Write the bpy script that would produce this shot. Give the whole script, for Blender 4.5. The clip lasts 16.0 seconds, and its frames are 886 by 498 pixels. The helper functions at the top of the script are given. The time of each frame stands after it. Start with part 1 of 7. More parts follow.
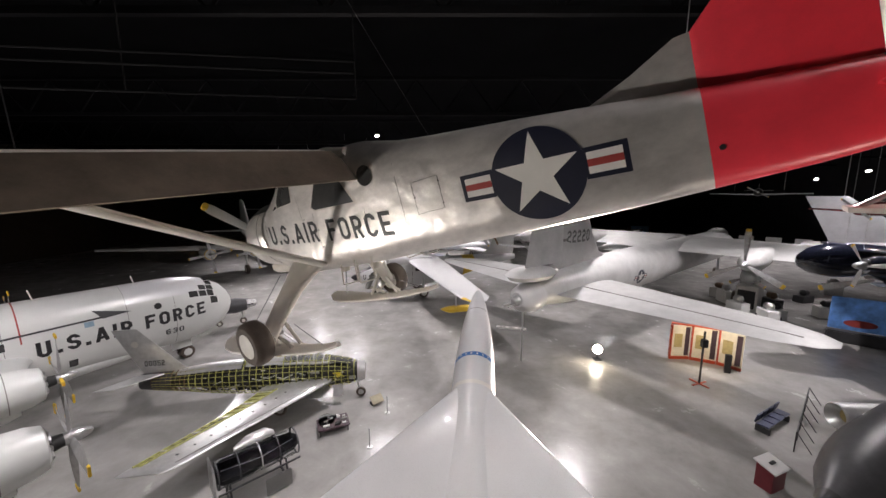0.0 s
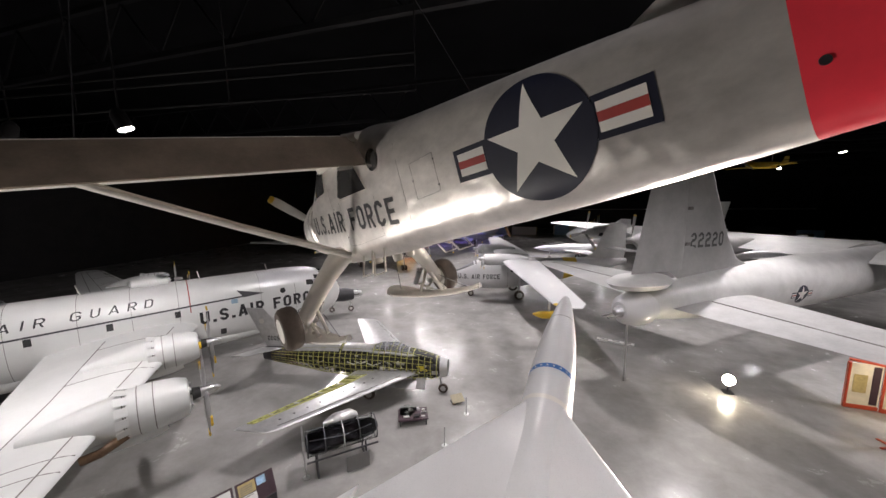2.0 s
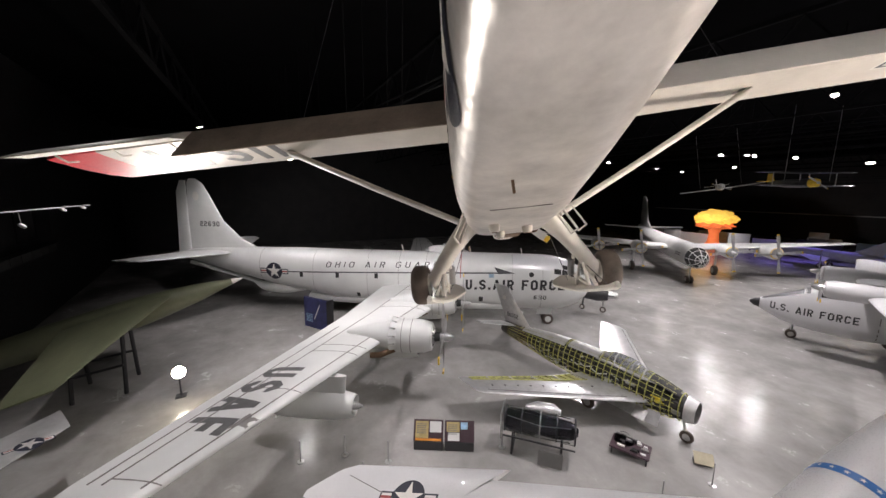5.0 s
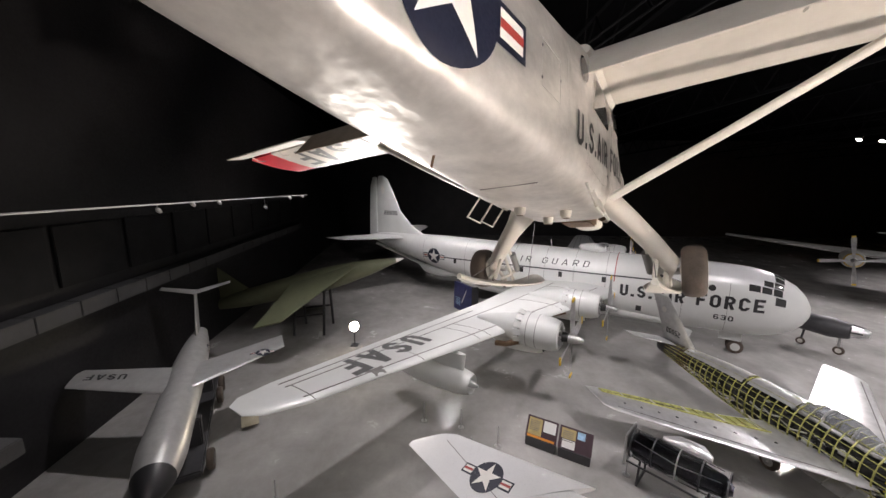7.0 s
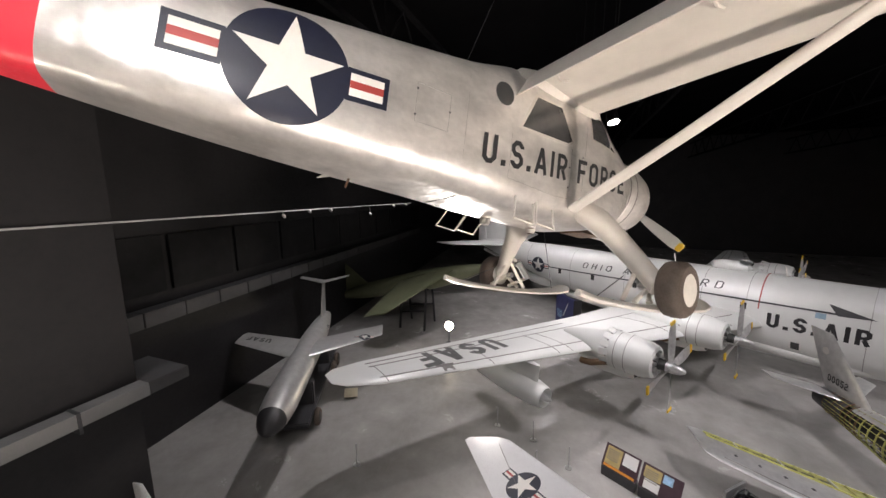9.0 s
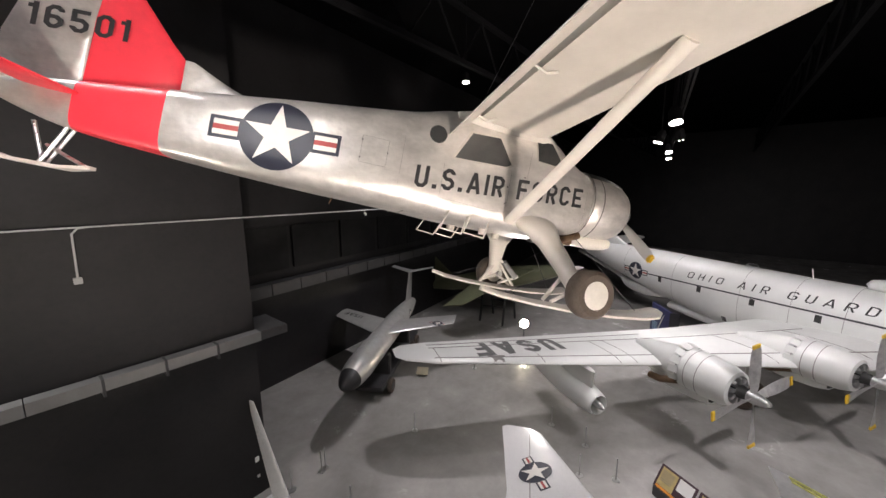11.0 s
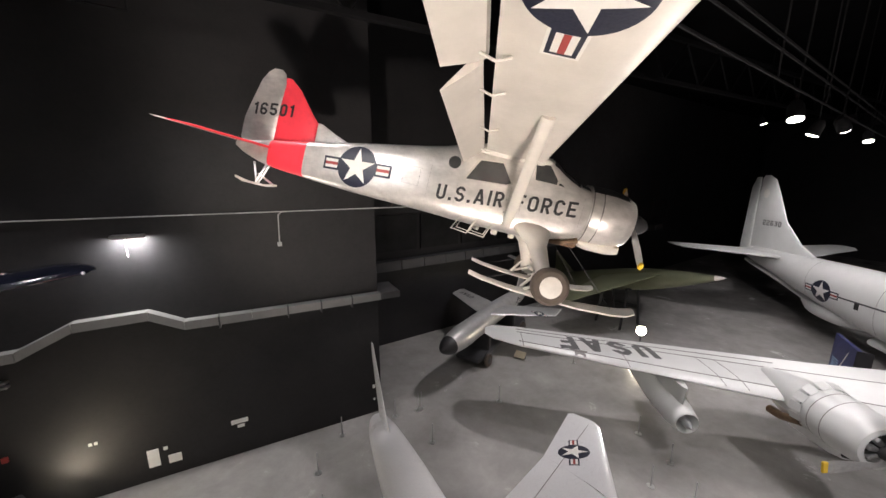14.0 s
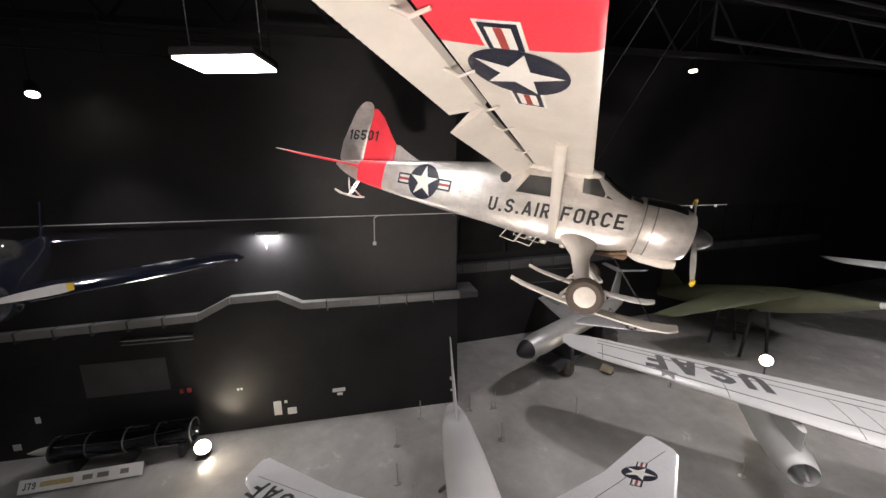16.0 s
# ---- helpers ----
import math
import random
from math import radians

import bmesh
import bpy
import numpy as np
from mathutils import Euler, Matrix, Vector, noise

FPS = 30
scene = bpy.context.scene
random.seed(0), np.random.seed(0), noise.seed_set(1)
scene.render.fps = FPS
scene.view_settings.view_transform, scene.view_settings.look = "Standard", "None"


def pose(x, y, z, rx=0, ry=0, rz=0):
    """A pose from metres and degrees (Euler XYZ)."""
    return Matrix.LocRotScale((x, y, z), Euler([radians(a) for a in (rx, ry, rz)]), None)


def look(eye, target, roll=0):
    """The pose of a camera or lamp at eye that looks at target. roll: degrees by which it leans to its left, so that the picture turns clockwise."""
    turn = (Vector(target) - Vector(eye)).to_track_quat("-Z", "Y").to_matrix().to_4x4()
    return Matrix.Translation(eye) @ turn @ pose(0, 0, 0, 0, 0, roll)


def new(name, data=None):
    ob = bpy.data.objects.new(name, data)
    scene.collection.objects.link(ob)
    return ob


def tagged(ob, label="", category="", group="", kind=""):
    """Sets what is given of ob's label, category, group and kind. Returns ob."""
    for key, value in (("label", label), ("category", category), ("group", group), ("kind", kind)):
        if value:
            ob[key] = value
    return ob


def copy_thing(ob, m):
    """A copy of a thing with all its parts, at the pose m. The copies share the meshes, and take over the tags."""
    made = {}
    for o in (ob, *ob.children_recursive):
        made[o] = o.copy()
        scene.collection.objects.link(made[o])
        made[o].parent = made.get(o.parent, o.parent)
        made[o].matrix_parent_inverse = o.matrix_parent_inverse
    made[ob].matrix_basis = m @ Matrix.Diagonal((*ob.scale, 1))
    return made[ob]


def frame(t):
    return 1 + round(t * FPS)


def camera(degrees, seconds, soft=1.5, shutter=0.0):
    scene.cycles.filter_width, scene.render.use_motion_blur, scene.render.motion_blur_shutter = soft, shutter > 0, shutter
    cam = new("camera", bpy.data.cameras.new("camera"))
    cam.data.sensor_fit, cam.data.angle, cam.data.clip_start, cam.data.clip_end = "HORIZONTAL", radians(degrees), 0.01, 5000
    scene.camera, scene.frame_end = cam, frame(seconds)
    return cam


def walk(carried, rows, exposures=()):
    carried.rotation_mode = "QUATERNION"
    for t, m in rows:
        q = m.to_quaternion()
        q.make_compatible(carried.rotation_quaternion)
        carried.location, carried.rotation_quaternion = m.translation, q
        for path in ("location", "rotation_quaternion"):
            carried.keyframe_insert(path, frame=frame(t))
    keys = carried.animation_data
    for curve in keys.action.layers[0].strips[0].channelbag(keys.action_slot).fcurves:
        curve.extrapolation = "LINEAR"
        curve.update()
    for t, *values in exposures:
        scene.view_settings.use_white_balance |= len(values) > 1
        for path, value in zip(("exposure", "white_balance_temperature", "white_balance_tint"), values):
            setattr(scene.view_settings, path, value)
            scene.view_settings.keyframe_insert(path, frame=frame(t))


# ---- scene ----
cam = camera(103.7, 16.0)
METRES, EYE, TILT, LEAN, TURN = 14.5, 11.55, -8.7, 0.0, 0.0
ROWS = [
    (0.0, 0.0, 0.0, 0.0, 0.0, 0.0, -0.0),
    (0.5, 0.0167, 0.0123, -0.0017, 3.59, 0.35, -0.24),
    (1.0, 0.0334, 0.0245, -0.0028, 7.59, 0.32, -0.53),
    (1.5, 0.0507, 0.037, -0.0042, 12.06, 0.16, -1.0),
    (2.0, 0.0696, 0.0502, -0.0055, 17.25, -0.16, -1.85),
    (2.5, 0.0895, 0.065, -0.0067, 23.39, -0.72, -3.08),
    (3.0, 0.1094, 0.0819, -0.0078, 30.17, -1.29, -4.24),
    (3.5, 0.1273, 0.1026, -0.0085, 37.33, -2.12, -5.18),
    (4.0, 0.1451, 0.1238, -0.0094, 45.18, -3.28, -6.32),
    (4.5, 0.1619, 0.1469, -0.0117, 53.54, -4.26, -7.52),
    (5.0, 0.1755, 0.1721, -0.0129, 61.98, -5.13, -8.43),
    (7.5, 0.2372, 0.3175, -0.0004, 95.62, -11.18, -8.79),
    (8.0, 0.2425, 0.352, 0.0054, 100.92, -11.73, -8.4),
    (8.5, 0.2455, 0.3877, 0.013, 105.85, -11.88, -8.17),
    (9.0, 0.2491, 0.4248, 0.0218, 110.53, -12.19, -7.87),
    (11.5, 0.255, 0.6298, 0.077, 132.75, -16.17, -6.43),
    (12.0, 0.252, 0.6677, 0.088, 136.59, -17.2, -6.33),
    (12.5, 0.2472, 0.7044, 0.099, 140.49, -17.97, -6.2),
    (13.0, 0.2414, 0.7372, 0.1095, 144.42, -18.2, -5.63),
    (13.5, 0.2341, 0.7665, 0.1198, 148.58, -18.67, -4.86),
    (14.0, 0.2256, 0.7927, 0.1286, 152.86, -19.34, -4.19),
    (14.5, 0.216, 0.8153, 0.1372, 157.15, -19.55, -3.43),
    (15.0, 0.2046, 0.8341, 0.1446, 161.28, -19.59, -2.55),
    (15.5, 0.1924, 0.852, 0.1519, 165.23, -19.82, -1.64),
    (16.0, 0.1782, 0.8687, 0.1587, 169.16, -19.88, -0.89),
]
walk(cam, [(t, pose(0, 0, EYE, TILT, LEAN, TURN) @ pose(METRES * x, METRES * y, METRES * z, 90 + pitch, roll, yaw)) for t, x, y, z, yaw, pitch, roll in ROWS])

# ---- light ----
world = bpy.data.worlds.new("hall_dark")
world.use_nodes = True
scene.world = world
world.node_tree.nodes["Background"].inputs[0].default_value = (0.9, 0.9, 1.0, 1)
world.node_tree.nodes["Background"].inputs[1].default_value = 0.012


def lamp(x, y, z, tx, ty, tz, watts, size=0.6, angle=100, colour=(1, 0.93, 0.95)):
    d = bpy.data.lights.new("spot_light", "SPOT")
    d.energy, d.shadow_soft_size, d.spot_size, d.spot_blend, d.color = watts, size, radians(angle), 0.6, colour
    ob = new("spot_light", d)
    ob.matrix_world = look((x, y, z), (tx, ty, tz))
    return ob


# ---- materials ----
def mat(name, colour, rough=0.5, metal=0.0, var=0.15, scale=3.0, bump=0.1, fine=40.0, coat=0.0, emit=0.0, streak=None, spec=0.5, dent=0.0):
    """Painted or metal surface with stains at a large scale and grain at a small one."""
    m = bpy.data.materials.new(name)
    m.use_nodes = True
    nt = m.node_tree
    b = nt.nodes["Principled BSDF"]
    b.inputs["Metallic"].default_value = metal
    b.inputs["Coat Weight"].default_value = coat
    b.inputs["Specular IOR Level"].default_value = spec
    tc = nt.nodes.new("ShaderNodeTexCoord")
    mp = nt.nodes.new("ShaderNodeMapping")
    if streak:
        mp.inputs["Scale"].default_value = streak
    nt.links.new(tc.outputs["Object"], mp.inputs[0])
    n1 = nt.nodes.new("ShaderNodeTexNoise")
    n1.inputs["Scale"].default_value, n1.inputs["Detail"].default_value, n1.inputs["Roughness"].default_value = scale, 8, 0.65
    n2 = nt.nodes.new("ShaderNodeTexNoise")
    n2.inputs["Scale"].default_value, n2.inputs["Detail"].default_value = fine, 4
    for n in (n1, n2):
        nt.links.new(mp.outputs[0], n.inputs["Vector"])
    mix = nt.nodes.new("ShaderNodeMix")
    mix.data_type = "RGBA"
    mix.inputs["A"].default_value = (*[c * (1 - var) for c in colour], 1)
    mix.inputs["B"].default_value = (*[min(1, c * (1 + var)) for c in colour], 1)
    ramp = nt.nodes.new("ShaderNodeMapRange")
    ramp.inputs["From Min"].default_value, ramp.inputs["From Max"].default_value = 0.3, 0.7
    nt.links.new(n1.outputs["Fac"], ramp.inputs["Value"])
    nt.links.new(ramp.outputs[0], mix.inputs["Factor"])
    nt.links.new(mix.outputs["Result"], b.inputs["Base Color"])
    rr = nt.nodes.new("ShaderNodeMapRange")
    rr.inputs["From Min"].default_value, rr.inputs["From Max"].default_value = 0.3, 0.7
    rr.inputs["To Min"].default_value, rr.inputs["To Max"].default_value = max(0.02, rough * 0.8), min(1, rough * 1.2)
    nt.links.new(n2.outputs["Fac"], rr.inputs["Value"])
    nt.links.new(rr.outputs[0], b.inputs["Roughness"])
    if bump:
        bp = nt.nodes.new("ShaderNodeBump")
        bp.inputs["Strength"].default_value, bp.inputs["Distance"].default_value = bump, 0.01
        nt.links.new(n2.outputs["Fac"], bp.inputs["Height"])
        nt.links.new(bp.outputs[0], b.inputs["Normal"])
        if dent:
            # wavy sheet metal: a slow swell under the fine grain
            n3 = nt.nodes.new("ShaderNodeTexNoise")
            n3.inputs["Scale"].default_value, n3.inputs["Detail"].default_value = 4.5, 2
            nt.links.new(tc.outputs["Object"], n3.inputs["Vector"])
            b2 = nt.nodes.new("ShaderNodeBump")
            b2.inputs["Strength"].default_value, b2.inputs["Distance"].default_value = dent, 0.05
            nt.links.new(n3.outputs["Fac"], b2.inputs["Height"])
            nt.links.new(b2.outputs[0], bp.inputs["Normal"])
    if emit:
        b.inputs["Emission Color"].default_value = (*colour, 1)
        b.inputs["Emission Strength"].default_value = emit
    return m


def glass(name, colour=(0.85, 0.9, 0.9), rough=0.03, trans=1.0):
    m = bpy.data.materials.new(name)
    m.use_nodes = True
    b = m.node_tree.nodes["Principled BSDF"]
    b.inputs["Base Color"].default_value = (*colour, 1)
    b.inputs["Roughness"].default_value = rough
    b.inputs["Transmission Weight"].default_value = trans
    b.inputs["IOR"].default_value = 1.1
    return m


# ---- building helpers ----
def part(name, bm, material, parent=None, label="", flat=False):
    """Links a bmesh as one mesh object under a thing or part."""
    me = bpy.data.meshes.new(name)
    bmesh.ops.recalc_face_normals(bm, faces=bm.faces[:])
    bm.to_mesh(me)
    bm.free()
    me.materials.append(material)
    ob = new(name, me)
    if parent:
        ob.parent = parent
    if label:
        ob["label"] = label
    if not flat:
        me.shade_smooth()
        me.set_sharp_from_angle(angle=radians(38))
    return ob


def thing(name, m, label, category, group="", kind=""):
    ob = new(name)
    ob.matrix_world = m
    return tagged(ob, label, category, group, kind)


def ring(bm, pts):
    return [bm.verts.new(p) for p in pts]


def skin(bm, rings, caps=True, closed=True):
    n = len(rings[0])
    for a, b in zip(rings, rings[1:]):
        for i in range(n if closed else n - 1):
            j = (i + 1) % n
            bm.faces.new((a[i], a[j], b[j], b[i]))
    if caps:
        bm.faces.new(rings[0][::-1])
        bm.faces.new(rings[-1])
    return bm


def lerp_sections(secs, x):
    secs = sorted(secs)
    if x <= secs[0][0]:
        return secs[0][1:]
    for a, b in zip(secs, secs[1:]):
        if x <= b[0]:
            f = (x - a[0]) / (b[0] - a[0])
            return [u + (v - u) * f for u, v in zip(a[1:], b[1:])]
    return secs[-1][1:]


def spow(v, p):
    return math.copysign(abs(v) ** p, v)


def smooth_sections(secs, step):
    """Hermite sampling of the station table along the body."""
    secs = sorted(secs)
    xs = [s[0] for s in secs]
    out = []
    for k in range(len(secs) - 1):
        a, b = secs[k], secs[k + 1]
        n = max(1, round((b[0] - a[0]) / step))
        for i in range(n):
            f = i / n
            x = a[0] + (b[0] - a[0]) * f
            row = [x]
            for c in range(1, len(a)):
                h = b[0] - a[0]
                da = (b[c] - a[c]) / h
                ma = da if k == 0 else mono((a[c] - secs[k - 1][c]) / (xs[k] - xs[k - 1]), da)
                mb = da if k + 2 >= len(secs) else mono(da, (secs[k + 2][c] - b[c]) / (xs[k + 2] - xs[k + 1]))
                row.append((2 * f**3 - 3 * f * f + 1) * a[c] + (f**3 - 2 * f * f + f) * h * ma + (-2 * f**3 + 3 * f * f) * b[c] + (f**3 - f * f) * h * mb)
            out.append(tuple(row))
    return out + [secs[-1]]


def mono(a, b):
    return 0.0 if a * b <= 0 else 2 * a * b / (a + b)


def body(secs, n=28, caps=True, y0=0.0):
    """A lofted body along x. Sections: x, centre z, half width, half height, exponent (2 round, 5 boxy)."""
    bm = bmesh.new()
    rings = []
    for x, zc, hw, hh, p in secs:
        rings.append(ring(bm, [(x, y0 + hw * spow(math.cos(2 * math.pi * i / n), 2 / p), zc + hh * spow(math.sin(2 * math.pi * i / n), 2 / p)) for i in range(n)]))
    return skin(bm, rings, caps)


def side_y(secs, x, z):
    zc, hw, hh, p = lerp_sections(secs, x)
    v = min(0.999, abs(z - zc) / hh)
    return hw * (1 - v**p) ** (1 / p)


def foil(f, t):
    return 5 * t * (0.2969 * math.sqrt(f) - 0.126 * f - 0.3516 * f * f + 0.2843 * f**3 - 0.1036 * f**4)


FR = (0, 0.012, 0.05, 0.12, 0.22, 0.36, 0.52, 0.7, 0.86, 1.0)


def wing(stations, camber=0.35, axis="y", lo=0.0, hi=1.0):
    """Lifting surface. Stations: span, leading-edge x, chord, z, thickness ratio. axis z makes a fin. lo..hi: the stretch of the chord."""
    bm = bmesh.new()
    fr = [lo + (hi - lo) * f for f in FR]
    rings = []
    for s, xl, c, z, t in stations:
        up = [(xl - c * f, z + c * foil(f, t) * (1 + camber)) for f in fr]
        dn = [(xl - c * f, z - c * foil(f, t) * (1 - camber)) for f in fr[1:]]
        loop = up + dn[::-1]
        rings.append(ring(bm, [(x, s, h) if axis == "y" else (x, h, s) for x, h in loop]))
    return skin(bm, rings)


def wing_z(stations, x, y, side=1, camber=0.35):
    xl, c, z, t = lerp_sections(stations, y)
    f = min(1, max(0, (xl - x) / c))
    return z + side * c * foil(f, t) * (1 + side * camber)


def box(bm, x0, x1, y0, y1, z0, z1, m=None):
    vs = [bm.verts.new((x, y, z)) for x in (x0, x1) for y in (y0, y1) for z in (z0, z1)]
    for f in ((0, 1, 3, 2), (4, 6, 7, 5), (0, 4, 5, 1), (2, 3, 7, 6), (0, 2, 6, 4), (1, 5, 7, 3)):
        bm.faces.new([vs[i] for i in f])
    if m:
        bmesh.ops.transform(bm, matrix=m, verts=vs)
    return bm


def bevel_box(x0, x1, y0, y1, z0, z1, r=0.02, m=None):
    bm = box(bmesh.new(), x0, x1, y0, y1, z0, z1)
    bmesh.ops.bevel(bm, geom=bm.edges[:], offset=r, segments=2, affect="EDGES")
    if m:
        bmesh.ops.transform(bm, matrix=m, verts=bm.verts[:])
    return bm


def tube(bm, pts, r, n=8, flat=1.0, r2=None):
    """A round bar through the points; flat squeezes it into a streamlined bar."""
    pts = [Vector(p) for p in pts]
    rings = []
    for i, p in enumerate(pts):
        d = (pts[min(i + 1, len(pts) - 1)] - pts[max(i - 1, 0)]).normalized()
        a = d.cross(Vector((0, 0, 1)) if abs(d.z) < 0.95 else Vector((1, 0, 0))).normalized()
        b = d.cross(a)
        rad = r if r2 is None else r + (r2 - r) * i / (len(pts) - 1)
        rings.append(ring(bm, [p + a * rad * flat * math.cos(2 * math.pi * k / n) + b * rad * math.sin(2 * math.pi * k / n) for k in range(n)]))
    return skin(bm, rings)


def lathe(prof, n=24, axis="x", caps=True):
    """Turned body: profile of (along, radius)."""
    bm = bmesh.new()
    rings = []
    for a, r in prof:
        c = [(r * math.cos(2 * math.pi * k / n), r * math.sin(2 * math.pi * k / n)) for k in range(n)]
        rings.append(ring(bm, [(a, u, v) if axis == "x" else (u, a, v) if axis == "y" else (u, v, a) for u, v in c]))
    return skin(bm, rings, caps)


def moved(bm, m):
    bmesh.ops.transform(bm, matrix=m, verts=bm.verts[:])
    return bm


def outline(polys, put, depth=0.0, fine=0.12):
    """Flat shapes, cut fine and laid on a surface by put(u, v)."""
    bm = bmesh.new()
    for poly in polys:
        f = bm.faces.new([bm.verts.new((u, v, 0)) for u, v in poly])
    bmesh.ops.triangulate(bm, faces=bm.faces[:])
    for _ in range(5):
        long = [e for e in bm.edges if e.calc_length() > fine]
        if not long:
            break
        bmesh.ops.subdivide_edges(bm, edges=long, cuts=1)
        bmesh.ops.triangulate(bm, faces=bm.faces[:])
    for v in bm.verts:
        v.co = put(v.co.x, v.co.y)
    return bm


def star_points(r, turn=90, r2=0.382):
    return [((r if k % 2 == 0 else r * r2) * math.cos(radians(turn + 36 * k)), (r if k % 2 == 0 else r * r2) * math.sin(radians(turn + 36 * k))) for k in range(10)]


def insignia(d, put, parent, red=True, fine=0.12, edged=False):
    """Star-and-bars: dark disc and border, white star and bars, red stripe. put(u, v, lift)."""
    r = d / 2
    o = 0.05 * d
    disc = [(r * math.cos(2 * math.pi * k / 40), r * math.sin(2 * math.pi * k / 40)) for k in range(40)]
    h = 0.108 * d
    one = part("insignia", outline([disc], lambda u, v: put(u, v, 0.010), fine=fine), M_NAVY, parent, "dark blue disc of the star insignia")
    for s in (1, -1):
        a, b = (r - 0.02 * d) * s, (1.666 * r) * s
        if edged:
            e = 0.085 * d
            part("pale_edge", outline([[(a, -h - e), (b + e * s, -h - e), (b + e * s, h + e), (a, h + e)][:: s]], lambda u, v: put(u, v, 0.003), fine=fine), M_DECAL, one)
        part("bar_border", outline([[(a, -h - o), (b + o * s, -h - o), (b + o * s, h + o), (a, h + o)][:: s]], lambda u, v: put(u, v, 0.006), fine=fine), M_NAVY, one)
        part("bar", outline([[(a + 0.03 * d * s, -h), (b, -h), (b, h), (a + 0.03 * d * s, h)][:: s]], lambda u, v: put(u, v, 0.013), fine=fine), M_DECAL, one)
        if red:
            part("stripe", outline([[(a + 0.03 * d * s, -h / 3), (b, -h / 3), (b, h / 3), (a + 0.03 * d * s, h / 3)][:: s]], lambda u, v: put(u, v, 0.017), fine=fine), M_REDBAR, one)
    sp = star_points(r * 0.92)
    polys = [[(0, 0), sp[k - 1], sp[k], sp[(k + 1) % 10]] for k in range(0, 10, 2)]
    part("star", outline(polys, lambda u, v: put(u, v, 0.018), fine=fine), M_DECAL, one)
    return one


def glyph(ch, k, c=0.13):
    """Centre lines of one block letter of height 1: (width, lines). k is half the stroke; c the cut of the corners."""
    w = {"I": 2 * k, "1": 2 * k + 0.14, ".": 2.4 * k, " ": 0.3, "A": 0.66, "O": 0.62, "G": 0.62, "J": 0.5}.get(ch, 0.58)
    l, r, b, t = k, w - k, k, 1 - k
    m = 0.5
    if ch == "O" or ch == "0":
        return w, [[(l + c, b), (r - c, b), (r, b + c), (r, t - c), (r - c, t), (l + c, t), (l, t - c), (l, b + c), (l + c, b)]]
    if ch == "C":
        return w, [[(r, t - 0.2), (r, t - c), (r - c, t), (l + c, t), (l, t - c), (l, b + c), (l + c, b), (r - c, b), (r, b + c), (r, b + 0.2)]]
    if ch == "G":
        return w, [[(r, t - 0.2), (r, t - c), (r - c, t), (l + c, t), (l, t - c), (l, b + c), (l + c, b), (r - c, b), (r, b + c), (r, m - 0.03), (w * 0.52, m - 0.03)]]
    if ch == "U":
        return w, [[(l, 1), (l, b + c), (l + c, b), (r - c, b), (r, b + c), (r, 1)]]
    if ch == "J":
        return w, [[(l, b + 0.2), (l, b + c), (l + c, b), (r - c, b), (r, b + c), (r, 1)]]
    if ch == "S":
        return w, [[(r, t - 0.18), (r, t - c), (r - c, t), (l + c, t), (l, t - c), (l, m + c), (l + c, m), (r - c, m), (r, m - c), (r, b + c), (r - c, b), (l + c, b), (l, b + c), (l, b + 0.18)]]
    if ch == "D":
        return w, [[(l, b), (r - c, b), (r, b + c), (r, t - c), (r - c, t), (l, t), (l, b)]]
    if ch == "A":
        return w, [[(l * 0.9, 0), (w / 2 - k * 0.25, t), (w / 2 + k * 0.25, t), (w - l * 0.9, 0)], [(w * 0.3, 0.28), (w * 0.7, 0.28)]]
    if ch == "I" or ch == "1":
        return w, [[(r, 0), (r, 1)]] + ([[(0, 1 - k * 2.2), (r - k, 1 - k * 2.2)]] if ch == "1" else [])
    if ch == "R":
        return w, [[(l, 0), (l, t), (r - c, t), (r, t - c), (r, m + c - 0.04), (r - c, m - 0.04), (2 * k, m - 0.04)], [(w * 0.55, m - k - 0.04), (r, 0)]]
    if ch == "H":
        return w, [[(l, 0), (l, 1)], [(r, 0), (r, 1)], [(2 * k, m), (w - 2 * k, m)]]
    if ch == "F":
        return w, [[(l, 0), (l, t), (w, t)], [(2 * k, m), (w * 0.85, m)]]
    if ch == "E":
        return w, [[(w, b), (l, b), (l, t), (w, t)], [(2 * k, m), (w * 0.85, m)]]
    if ch == "2":
        return w, [[(l, t - 0.18), (l, t - c), (l + c, t), (r - c, t), (r, t - c), (r, m + c), (r - c, m), (l + c, m), (l, m - c), (l, b), (w, b)]]
    if ch == "3":
        return w, [[(l, t - 0.18), (l, t - c), (l + c, t), (r - c, t), (r, t - c), (r, m + 0.1), (r - 0.1, m), (r, m - 0.1), (r, b + c), (r - c, b), (l + c, b), (l, b + c), (l, b + 0.18)], [(w * 0.3, m), (r - 0.1 - k, m)]]
    if ch == "5":
        return w, [[(w, t), (l, t), (l, m + 0.04), (r - c, m + 0.04), (r, m + 0.04 - c), (r, b + c), (r - c, b), (l + c, b), (l, b + c), (l, b + 0.18)]]
    if ch == "6":
        return w, [[(r, t - 0.18), (r, t - c), (r - c, t), (l + c, t), (l, t - c), (l, b + c), (l + c, b), (r - c, b), (r, b + c), (r, m - c), (r - c, m), (2 * k, m)]]
    if ch == "7":
        return w, [[(0, t), (r, t), (w * 0.42, 0)]]
    if ch == "9":
        return w, [[(l, b + 0.18), (l, b + c), (l + c, b), (r - c, b), (r, b + c), (r, t - c), (r - c, t), (l + c, t), (l, t - c), (l, m + c), (l + c, m), (w - 2 * k, m)]]
    if ch == ".":
        return w, [[(w / 2, 0), (w / 2, 2.4 * k)]]
    return w, []


